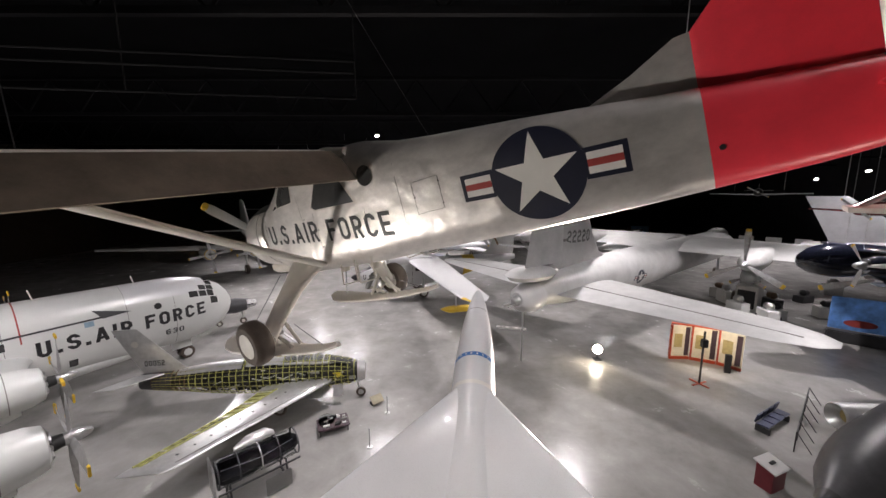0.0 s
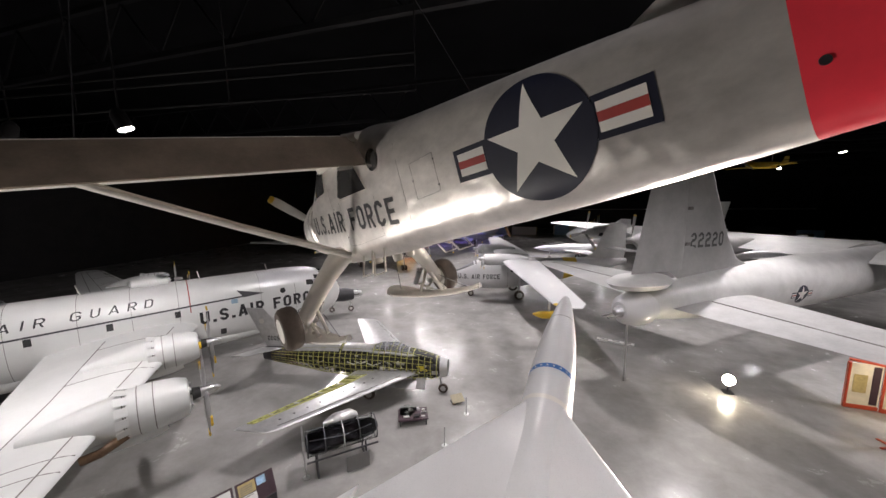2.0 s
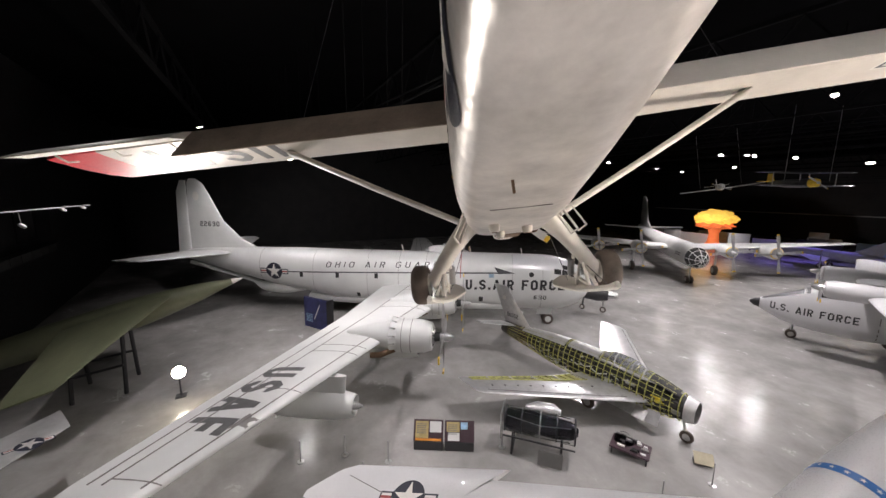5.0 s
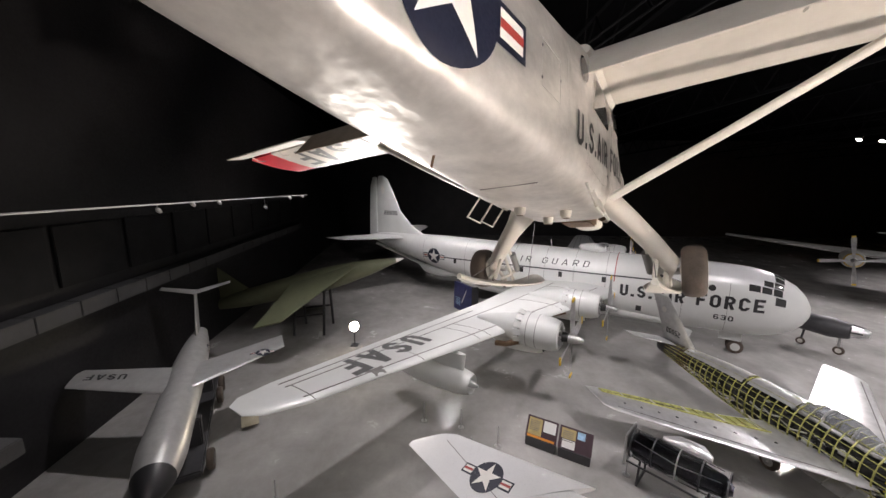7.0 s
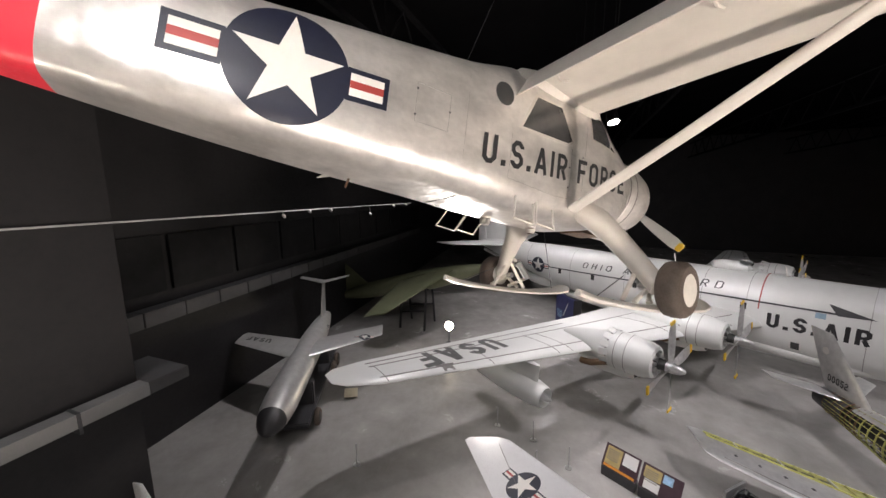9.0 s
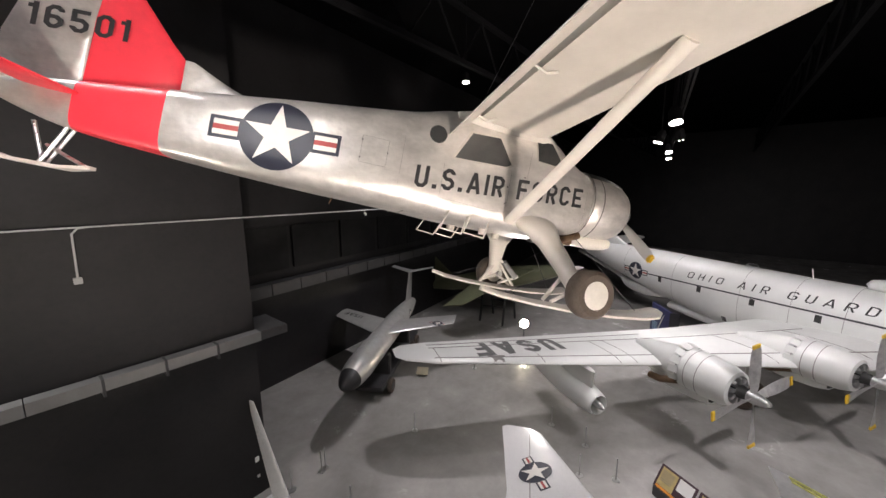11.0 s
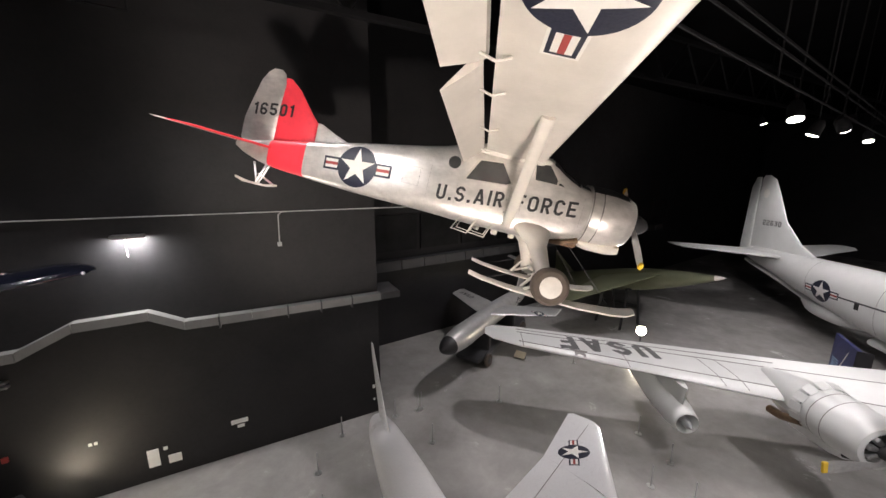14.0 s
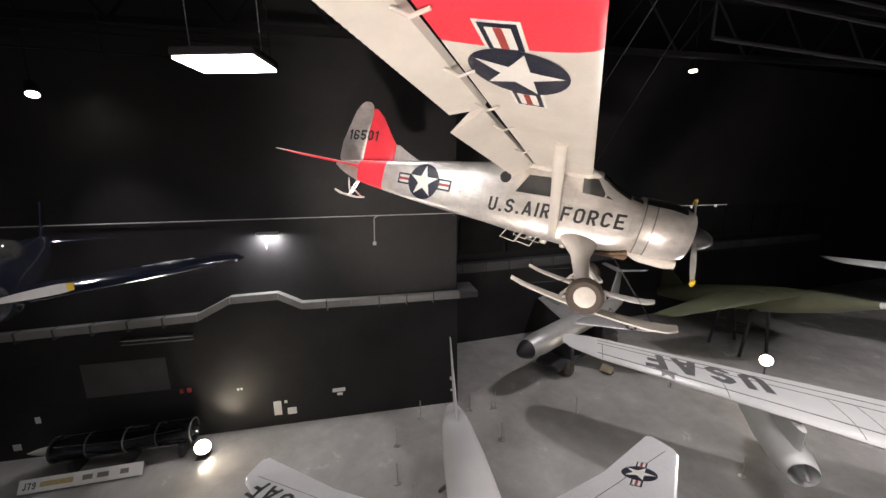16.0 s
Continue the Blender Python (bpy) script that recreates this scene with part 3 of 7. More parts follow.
d.shape, d.size, d.size_y, d.energy, d.color = "RECTANGLE", 0.8, 0.12, 240, (1, 0.97, 0.94)
new("wall_light_glow", d).matrix_world = pose(7.4, -3.4, 9.58, -14, 0, 0)


def shell(secs, x0, x1, a0, a1, lift=0.012, n=14, step=0.5):
    """A skin patch that follows a lofted body from x0 to x1 and between two angles."""
    bm = bmesh.new()
    k = max(1, round((x1 - x0) / step))
    rings = []
    for i in range(k + 1):
        x = x0 + (x1 - x0) * i / k
        zc, hw, hh, p = lerp_sections(secs, x)
        pts = []
        for j in range(n + 1):
            a = radians(a0 + (a1 - a0) * j / n)
            pts.append((x, (hw + lift) * spow(math.cos(a), 2 / p), zc + (hh + lift) * spow(math.sin(a), 2 / p)))
        rings.append(ring(bm, pts))
    return skin(bm, rings, False, False)


def panel_on(secs, poly, s, material, parent, name, lift=0.008, fine=0.1, label=""):
    """A thin patch with its outline in x and z, laid on one side of a body."""
    return part(name, outline([poly], lambda u, v: (u, s * (side_y(secs, u, v) + lift), v), fine=fine), material, parent, label)


def seam_on(secs, pts, s, parent, w=0.012, lift=0.004, material=None):
    bm = bmesh.new()
    tube(bm, [(x, s * (side_y(secs, x, z) + lift), z) for x, z in pts], w, 5)
    return part("seam", bm, material or M_SEAM, parent)


M_FINESEAM = mat("fine_seam_grey", (0.36, 0.34, 0.32), 0.5)
M_SEAM = mat("seam_grey", (0.2, 0.19, 0.18), 0.6)
M_LIP = mat("dark_intake", (0.03, 0.03, 0.03), 0.7)
M_OLIVE = mat("olive_drab_paint", (0.13, 0.14, 0.085), 0.45, var=0.15, scale=1)
M_DIRTY = mat("oily_brown_metal", (0.16, 0.1, 0.06), 0.5, 0.4, var=0.4, scale=6)

# ---- hanging high-wing bush plane ----
BV = Matrix(((-0.794, -0.5522, -0.2542, -1.35), (0.5655, -0.8244, 0.0247, 5.555), (-0.2232, -0.1241, 0.9668, 10.645), (0, 0, 0, 1)))
BV = Matrix.LocRotScale(BV.translation, BV.to_quaternion(), None)
BS = smooth_sections([(-6.4, 0.38, 0.04, 0.06, 2.4), (-6.2, 0.34, 0.08, 0.13, 2.6), (-5.6, 0.32, 0.17, 0.28, 3.2), (-4.6, 0.36, 0.335, 0.4, 4), (-3.3, 0.45, 0.48, 0.55, 4.4), (-1.6, 0.59, 0.64, 0.715, 4.6), (-0.9, 0.67, 0.67, 0.82, 5), (0.6, 0.69, 0.67, 0.84, 5), (0.9, 0.62, 0.65, 0.73, 4.6), (1.3, 0.58, 0.63, 0.6, 3.6), (1.5, 0.6, 0.6, 0.57, 2.6)], 0.2)


def cut_body(x0, x1, n=44):
    xs = sorted({s[0] for s in BS if x0 < s[0] < x1} | {x0, x1})
    return body([(x, *lerp_sections(BS, x)) for x in xs], n)


def bush_plane():
    root = thing("bush_plane", BV, "polished metal high-wing bush plane with red tail, hanging on wires", "airplane")
    part("fuselage", cut_body(-4.56, 1.5), M_ALU, root, "dull polished aluminium fuselage skin")
    part("tail_band", cut_body(-5.5, -4.56), M_RED, root, "fluorescent red tail band")
    part("tail_cone", cut_body(-6.4, -5.5), M_ALU, root)
    part("lift_hole", moved(lathe([(-0.006, 0.022), (0.006, 0.02)], 14, "y"), pose(-4.636, 0.332, 0.278, 0, 0, 7)), M_BLACK, root, "small dark round hole")
    for s in (1, -1):
        tilt = 0.06

        def put(u, v, lift=0.0, s=s):
            x = -3.28 - s * u
            z = 0.447 + v + tilt * (x + 3.28)
            return (x, s * (side_y(BS, x, z) + lift * 0.6), z)

        insignia(0.87, put, root, fine=0.07)
        x0 = -1.48 if s < 0 else 1.28

        def put2(u, v, lift=0.0, s=s, x0=x0):
            x = x0 - s * u
            z = 0.195 + v + 0.1 * (x + 1.45)
            return (x, s * (side_y(BS, x, z) + lift * 0.5), z)

        lettering("U.S.AIR FORCE", 0.305, 2.77, put2, root, fine=0.12)
        # cabin windows: dark panes in raised frames
        for poly in ([(-0.97, 0.72), (-0.76, 1.13), (-0.32, 1.17), (-0.08, 0.83), (-0.16, 0.78)], [(0.36, 1.0), (0.3, 1.32), (0.58, 1.33), (0.78, 1.08), (0.78, 1.0)], [(0.82, 1.0), (0.82, 1.04), (0.86, 1.04), (0.95, 0.99)]):
            cx, cz = sum(p[0] for p in poly) / len(poly), sum(p[1] for p in poly) / len(poly)
            big = [(cx + (a - cx) * 1.1, cz + (b - cz) * 1.12) for a, b in poly]
            f = panel_on(BS, big, s, M_CREAM, root, "window_frame", 0.006, 0.08)
            panel_on(BS, poly, s, M_PANE, f, "pane", 0.012, 0.08, "dark cabin window pane")
        rw = [(-1.26 + 0.125 * math.cos(2 * math.pi * k / 24), 0.98 + 0.125 * math.sin(2 * math.pi * k / 24)) for k in range(24)]
        panel_on(BS, rw, s, M_PANE, root, "porthole", 0.009, 0.06, "round dark porthole")
        # door outline and a small hatch as fine seams, with a few latches
        for pts in ([(-1.1, 0.6), (-1.1, 0.12), (-0.3, 0.1), (-0.05, 0.12), (-0.05, 0.75)], [(0.2, 0.15), (0.25, 1.25)], [(1.38, 0.2), (1.4, 1.0)], [(-2.25, 0.72), (-2.25, 0.36), (-1.9, 0.36), (-1.9, 0.72), (-2.25, 0.72)], [(-1.7, 0.0), (-1.7, 1.2)]):
            seam_on(BS, [(a[0] + (b[0] - a[0]) * f / 6, a[1] + (b[1] - a[1]) * f / 6) for a, b in zip(pts, pts[1:]) for f in range(6)] + [pts[-1]], s, root, 0.003, -0.001, M_FINESEAM)
        for x, z in ((-2.25, 0.66), (-2.25, 0.42), (-1.9, 0.55), (-0.08, 0.5), (-0.08, 0.25), (0.18, 0.7)):
            part("latch", moved(lathe([(-0.004, 0.011), (0.004, 0.008)], 8, "y"), pose(x, s * side_y(BS, x, z), z)), M_DARKMETAL, root)
    part("windshield", shell(BS, 0.66, 1.26, 38, 142, 0.008, 10, 0.1), M_PANE, root, "dark sloping windshield")
    part("antiglare_panel", shell(BS, 1.3, 1.5, 48, 132, 0.006, 10, 0.05), M_BLACK, root)
    # cowling with a black top, open front, and chin scoop
    cowl = part("cowling", moved(lathe([(1.47, 0.57), (1.5, 0.6), (1.56, 0.585), (1.58, 0.6), (2.0, 0.6), (2.3, 0.55), (2.48, 0.46), (2.5, 0.42), (2.45, 0.39), (2.1, 0.4)], 36, caps=False), pose(0, 0, 0.64)), M_ALU, root, "polished round engine cowling")
    bm = bmesh.new()
    rings = [ring(bm, [(x, r * math.cos(radians(a)), 0.64 + r * math.sin(radians(a))) for a in range(45, 136, 9)]) for x, r in ((1.58, 0.606), (2.0, 0.606), (2.3, 0.556))]
    part("antiglare_panel", skin(bm, rings, False, False), M_BLACK, cowl)
    for x in (1.58, 1.78):
        part("cowl_seam", moved(lathe([(x - 0.012, 0.604), (x + 0.012, 0.604)], 36, caps=False), pose(0, 0, 0.64)), M_SEAM, cowl)
    part("engine", moved(lathe([(1.6, 0.38), (2.2, 0.38), (2.25, 0.2), (2.45, 0.15)], 20), pose(0, 0, 0.64)), M_LIP, cowl)
    part("chin_scoop", body(smooth_sections([(1.5, 0.08, 0.16, 0.06, 3), (1.8, 0.03, 0.22, 0.12, 3), (2.2, 0.03, 0.22, 0.12, 3), (2.42, 0.05, 0.18, 0.09, 3)], 0.1), 20), M_CREAM, cowl)
    part("oil_cooler", bevel_box(0.95, 1.55, -0.25, 0.2, -0.12, 0.05, 0.03), M_DIRTY, root, "oily brown cooler under the nose")
    part("exhaust_pipe", tube(bmesh.new(), [(1.5, -0.42, 0.05), (1.2, -0.44, -0.06), (0.9, -0.44, -0.08)], 0.06, 10), M_DIRTY, root)
    propeller(root, 2.55, 0, 0.66, 1.25, 2, 131, 0.2, M_GREYP, 0.22, 0.36, hub_mat=M_BLACK)
    # wing
    for s in (1, -1):
        def st(a, b):
            rows = []
            for y in (a, b):
                rows.append((s * y, 0.45, 1.6, 1.37 + 0.022 * y, 0.125))
            return rows
        w = part("wing", wing(st(0.5, 5.82), 0.45, hi=0.72), M_CREAM, root, "cream white wing panel")
        tip = st(5.82, 6.5) + [(s * 6.72, 0.25, 1.2, 1.52, 0.09), (s * 6.8, 0.05, 0.9, 1.52, 0.05)]
        part("wing_tip", wing(tip, 0.45, hi=0.72), M_RED, root, "fluorescent red wing tip")
        allst = sorted(st(0.5, 5.82) + tip[1:])
        under = lambda x, y: wing_z(allst, x, y, -1, 0.45)
        if s < 0:
            insignia(0.84, lambda u, v, lift=0.0: (-0.18 + v, -5.4 + u, under(-0.18 + v, -5.4 + u) - lift * 0.6), w, fine=0.12, edged=True)
        else:
            lettering("USAF", 0.75, 2.2, lambda u, v, lift=0.0: (-0.58 + v, 3.3 + u, under(-0.58 + v, 3.3 + u) - lift * 0.6), w, fine=0.25)
        for a, b, nm, drop in ((0.62, 4.27 if s < 0 else 4.1, "flap", 48), (4.33 if s < 0 else 4.16, 6.62, "aileron", 24)):
            bm = bmesh.new()
            n = 60 if nm == "aileron" else 24
            rings = []
            for k in range(n + 1):
                y = a + (b - a) * k / n
                rib = (0.006 if nm == "aileron" else 0.002) * (k % 2)
                z = 0.022 * y
                rings.append(ring(bm, [(0.06, s * y, z + 0.02), (0.02, s * y, z + 0.06), (-0.12, s * y, z + 0.055 + rib), (-((0.45 if s < 0 else 0.54) if nm == 'flap' else 0.41), s * y, z + 0.008 + rib), (-((0.45 if s < 0 else 0.54) if nm == 'flap' else 0.41), s * y, z - 0.004 - rib), (-0.12, s * y, z - 0.035 - rib), (0.02, s * y, z - 0.03)]))
            skin(bm, rings)
            # the left flap gets the shade-darkened cream, the right one plain cream
            part(nm, moved(bm, pose(-0.78, 0, 1.35, 0, -drop, 0)), M_FLAPSHADE if nm == "flap" and s > 0 else M_CREAM, root, ("lowered cream wing flap, its shade put in as tan" if s > 0 else "cream lowered wing flap") if nm == "flap" else "ribbed cream aileron")
        for y in (0.9, 2.3, 3.7, 4.5, 5.4, 6.3):
            bm = tube(bmesh.new(), [(-0.55, s * y, 1.3 + 0.022 * y), (-0.68, s * y, 1.245 + 0.022 * y), (-0.84, s * y, 1.29 + 0.022 * y)], 0.015, 6)
            part("hinge_arm", bm, M_CREAM, root)
        part("wing_strut", tube(bmesh.new(), [(0.03, s * 0.68, 0.0), (0.03, s * 1.95, 0.67), (0.02, s * 3.25, 1.38)], 0.045, 12, 2.0), M_CREAM, root, "cream streamlined wing strut")
        part("root_fairing", body([(-1.0, 1.35, 0.1, 0.06, 2), (-0.6, 1.39, 0.14, 0.14, 2.4), (0.4, 1.4, 0.14, 0.14, 2.4), (0.62, 1.37, 0.05, 0.05, 2)], 16, y0=s * 0.56), M_CREAM, root)
        # landing gear leg, wheel, ski and ski linkage
        bm = bmesh.new()
        rings = [ring(bm, [(x0 + c * math.cos(2 * math.pi * k / 16), s * (y + th * math.sin(2 * math.pi * k / 16)), z + 0.12 * math.sin(2 * math.pi * k / 16)) for k in range(16)]) for x0, c, th, y, z in ((0.5, 0.45, 0.09, 0.5, 0.1), (0.58, 0.34, 0.1, 0.66, -0.02), (0.68, 0.19, 0.08, 0.85, -0.22), (0.8, 0.145, 0.065, 1.1, -0.52), (0.92, 0.12, 0.05, 1.33, -0.83))]
        part("gear_leg", skin(bm, rings), M_CREAM, root, "cream tapered landing gear leg")
        part("axle", tube(bmesh.new(), [(0.97, s * 1.1, -0.85), (0.97, s * 1.62, -0.85)], 0.05, 10), M_STEEL, root)
        wheel(root, 0.97, s * 1.52, -0.85, 0.335, 0.27, tyre_label="brown-black worn rubber tyre")
        bm = bmesh.new()
        rings = []
        for x, hw, z in ((-0.46, 0.035, -1.04), (-0.2, 0.08, -1.09), (0.3, 0.14, -1.13), (0.9, 0.19, -1.15), (1.6, 0.24, -1.14), (2.1, 0.3, -1.1), (2.4, 0.27, -1.05), (2.56, 0.16, -0.99)):
            c = s * 1.16
            rings.append(ring(bm, [(x, c - hw, z), (x, c + hw, z), (x, c + hw, z + 0.03), (x, c + hw * 0.4, z + 0.075), (x, c - hw * 0.4, z + 0.075), (x, c - hw, z + 0.03)]))
        ski = part("ski", skin(bm, rings), M_CREAM, root, "long cream landing ski")
        for pts in (((0.55, 1.1, -1.05), (0.85, 1.12, -0.6)), ((1.3, 1.1, -1.05), (0.9, 1.12, -0.6)), ((1.3, 1.25, -1.05), (0.95, 1.25, -0.85)), ((0.6, 1.22, -1.05), (0.95, 1.22, -0.85)), ((0.85, 1.0, -0.55), (1.35, 1.05, -0.85)), ((1.35, 1.05, -0.85), (1.0, 1.2, -1.05))):
            part("linkage", tube(bmesh.new(), [(a, s * b, c) for a, b, c in pts], 0.03, 8), M_CREAM, ski)
        part("shock_tube", tube(bmesh.new(), [(0.95, s * 0.98, -0.6), (1.28, s * 1.02, -0.86)], 0.055, 10), M_DUCT, ski)
        part("ski_cable", tube(bmesh.new(), [(2.2, s * 1.16, -1.02), (1.25, s * 0.7, -0.05)], 0.006, 5), M_DARKMETAL, ski)
        part("ski_cable", tube(bmesh.new(), [(-0.1, s * 1.16, -1.02), (0.55, s * 1.1, -0.75)], 0.006, 5), M_DARKMETAL, ski)
        # boarding step
        for x in (-0.9, -0.55):
            part("step_frame", tube(bmesh.new(), [(x, s * 0.6, -0.02), (x - 0.12, s * 0.72, -0.3), (x + 0.2, s * 0.72, -0.33), (x + 0.3, s * 0.6, -0.06)], 0.014, 6), M_CREAM, root)
        # tailplane
        part("stabilizer", wing([(s * 0.1, -5.42, 0.6, 0.44, 0.1), (s * 2.0, -5.68, 0.42, 0.38, 0.1), (s * 2.2, -5.82, 0.28, 0.37, 0.08)], 0), M_RED, root, "red horizontal stabilizer")
        part("elevator", wing([(s * 0.2, -6.02, 0.5, 0.44, 0.07), (s * 2.0, -6.1, 0.4, 0.38, 0.06), (s * 2.24, -6.1, 0.24, 0.37, 0.05)], 0), M_CREAM, root, "cream elevator")
        part("hanging_wire", tube(bmesh.new(), [(0.1, s * 3.2, 1.45), (2.8, s * 1.9, 11.3)], 0.006, 5), M_DARKMETAL, root)
    part("belly_mast", tube(bmesh.new(), [(-2.5, 0.15, -0.06), (-2.54, 0.15, -0.21)], 0.011, 6), M_DIRTY, root, "short rusty belly mast")
    part("belly_seam", tube(bmesh.new(), [(-1.5, -0.3, -0.128), (-1.5, 0.3, -0.128)], 0.006, 5), M_SEAM, root)
    for x, y in ((-0.55, 0.25), (-0.15, -0.2), (0.25, 0.15)):
        part("drain_cup", moved(lathe([(-0.1, 0.055), (-0.06, 0.07), (0.02, 0.075)], 14, "z"), pose(x, y, -0.14)), M_CREAM, root)
        part("drain_mouth", moved(lathe([(-0.104, 0.04), (-0.102, 0.042)], 14, "z"), pose(x, y, -0.14)), M_DIRTY, root)
    # fin, dorsal fillet and rudder
    part("dorsal_fillet", wing([(0.72, -3.2, 1.4, 0, 0.05), (0.92, -3.7, 0.87, 0, 0.06), (1.06, -4.1, 0.47, 0, 0.07), (1.22, -4.45, 0.12, 0, 0.2)], 0, "z"), M_ALU, root)
    part("fin", wing([(0.6, -4.56, 0.98, 0, 0.1), (1.22, -4.56, 0.96, 0, 0.08), (1.38, -4.72, 0.81, 0, 0.085), (1.62, -4.92, 0.61, 0, 0.09), (1.86, -5.12, 0.4, 0, 0.12), (2.04, -5.36, 0.16, 0, 0.2)], 0, "z"), M_RED, root, "fluorescent red fin")
    part("rudder", wing([(0.4, -5.6, 0.62, 0, 0.07), (0.55, -5.54, 0.8, 0, 0.07), (1.0, -5.53, 0.8, 0, 0.075), (1.4, -5.52, 0.7, 0, 0.08), (1.9, -5.47, 0.6, 0, 0.08), (2.1, -5.52, 0.42, 0, 0.08), (2.19, -5.62, 0.2, 0, 0.08)], 0, "z"), M_ALU, root)
    for s in (1, -1):
        x0 = -6.08 if s < 0 else -5.14
        lettering("16501", 0.27, 0.94, lambda u, v, lift=0.0, s=s, x0=x0: (x0 - s * u, s * 0.09, 1.15 + v + 0.12 * (x0 - s * u + 5.6)), root, name="tail_lettering")
    # tail ski
    bm = bmesh.new()
    rings = [ring(bm, [(x, -w, z), (x, w, z), (x, w, z + 0.04), (x, -w, z + 0.04)]) for x, w, z in ((-6.3, 0.03, -0.4), (-6.05, 0.1, -0.46), (-5.55, 0.12, -0.46), (-5.28, 0.06, -0.4))]
    ts = part("tail_ski", skin(bm, rings), M_CREAM, root)
    for pts in (((-5.9, 0, 0.05), (-5.75, 0, -0.42)), ((-5.55, 0.06, 0.05), (-5.75, 0.05, -0.42)), ((-5.55, -0.06, 0.05), (-5.75, -0.05, -0.42)), ((-5.75, 0, -0.2), (-5.3, 0, -0.4))):
        part("linkage", tube(bmesh.new(), pts, 0.022, 6), M_STEEL, ts)
    return root


M_PANE = mat("smoked_window", (0.05, 0.05, 0.05), 0.08, var=0.2, bump=0.0, coat=0.5)
bush_plane()

# ---- white swept-wing cruise missile, nose raised ----
ca, sa = math.cos(radians(19)), math.sin(radians(19))
SN = Matrix(((0.1266 * ca, -0.992, -0.1266 * sa, 1.13), (0.992 * ca, 0.1266, -0.992 * sa, 11.77), (sa, 0, ca, 5.75), (0, 0, 0, 1)))
SS = smooth_sections([(-15.2, -0.35, 0.42, 0.42, 2), (-13.6, -0.42, 0.62, 0.6, 2.2), (-9, -0.5, 0.76, 0.78, 2.2), (-2.5, -0.5, 0.76, 0.8, 2), (0.0, -0.46, 0.72, 0.74, 2), (2.0, -0.42, 0.6, 0.6, 2), (3.6, -0.38, 0.38, 0.38, 2), (4.6, -0.36, 0.16, 0.16, 2), (4.85, -0.36, 0.03, 0.03, 2)], 0.4)
M_BLUE = mat("blue_stripe", (0.05, 0.16, 0.42), 0.4, var=0.15)


def cruise_missile():
    root = thing("cruise_missile", SN, "white swept-wing cruise missile, nose raised, with a blue starred band", "missile")
    part("fuselage", body(SS, 48), M_WHITEP, root)
    band = part("nose_band", shell(SS, -0.09, 0.09, 0, 360, 0.006, 48, 0.1), M_BLUE, root, "blue band with small white stars")
    for k in range(22):
        a = radians(k * 360 / 22)
        zc, hw, hh, p = lerp_sections(SS, 0)
        sp = star_points(0.05)
        bm = bmesh.new()
        for i in range(0, 10, 2):
            bm.faces.new([bm.verts.new((v, (hw + 0.012) * math.cos(a + u / hw), zc + (hh + 0.012) * math.sin(a + u / hh))) for u, v in ((0, 0), sp[i - 1], sp[i], sp[(i + 1) % 10])])
        part("star", bm, M_DECAL, band)
    for x in (-1.25, 2.9, -13.4, -13.6, -13.8):
        part("joint_ring", shell(SS, x - (0.08 if x == -1.25 else 0.02), x + (0.08 if x == -1.25 else 0.02), 0, 360, 0.004, 40, 0.05), M_DECAL if x == -1.25 else M_SEAM, root)
    for s in (1, -1):
        w1 = [(s * 0.4, -1.15, 4.6, 0, 0.07), (s * 4.05, -5.45, 2.5, 0, 0.06)]
        w2 = [(s * 4.05, -4.98, 2.98, 0, 0.06), (s * 6.85, -8.55, 1.7, 0, 0.05), (s * 7.02, -9.0, 1.15, 0, 0.03)]
        part("wing", wing(w1, 0.1), M_WHITEP, root)
        w = part("outer_wing", wing(w2, 0.1), M_WHITEP, root)
        # control surfaces and joints on the upper side
        def up(x, y, lift):
            return (x, y, wing_z(w2 if abs(y) > 4.05 else w1, x, y, 1, 0.1) + lift)
        bm = tube(bmesh.new(), [up(-1.6 - (y - 0.7) * 1.2 - 3.8 + 0.55 * y, s * y, 0.0) for y in [0.9 + 0.3 * k for k in range(20)]], 0.012, 5)
        part("seam", bm, M_SEAM, w)
        if s > 0:
            c = (-7.55, 4.88)
            insignia(0.95, lambda u, v, lift=0.0: up(c[0] + v * 0.62 - u * 0.78, c[1] + v * 0.78 + u * 0.62, lift), w, fine=0.15)
        else:
            lettering("USAF", 0.85, 2.4, lambda u, v, lift=0.0: up(-7.1 - u * 0.62 + v * 0.78, -4.45 - u * 0.78 - v * 0.3, lift), w, fine=0.3)
    f = [(-0.1, -11.4, 3.3, 0, 0.05), (0.5, -12.6, 2.3, 0, 0.05), (3.3, -14.9, 0.9, 0, 0.05)]
    part("fin", wing(f, 0, "z"), M_WHITEP, root)
    part("intake", moved(body([(-9, -1.3, 0.35, 0.3, 2.5), (-6.5, -1.35, 0.42, 0.34, 2.6), (-5.5, -1.4, 0.4, 0.3, 2.6)], 20), Matrix()), M_WHITEP, root)
    # launcher legs down to the floor
    inv = SN.inverted()
    for wx, wy in ((0.4, 9.0), (1.5, 9.0), (-0.6, 1.5), (0.7, 1.5)):
        top = inv @ Vector((0.95 if wy > 5 else 0.0, wy, 0))
        zt = -1.15
        part("launcher_leg", tube(bmesh.new(), [inv @ Vector((wx, wy, 0)), (top.x + 1.2, (0.35 if wx < 0.6 else -0.35), zt)], 0.08, 8), M_DARKMETAL, root)
    return root


cruise_missile()

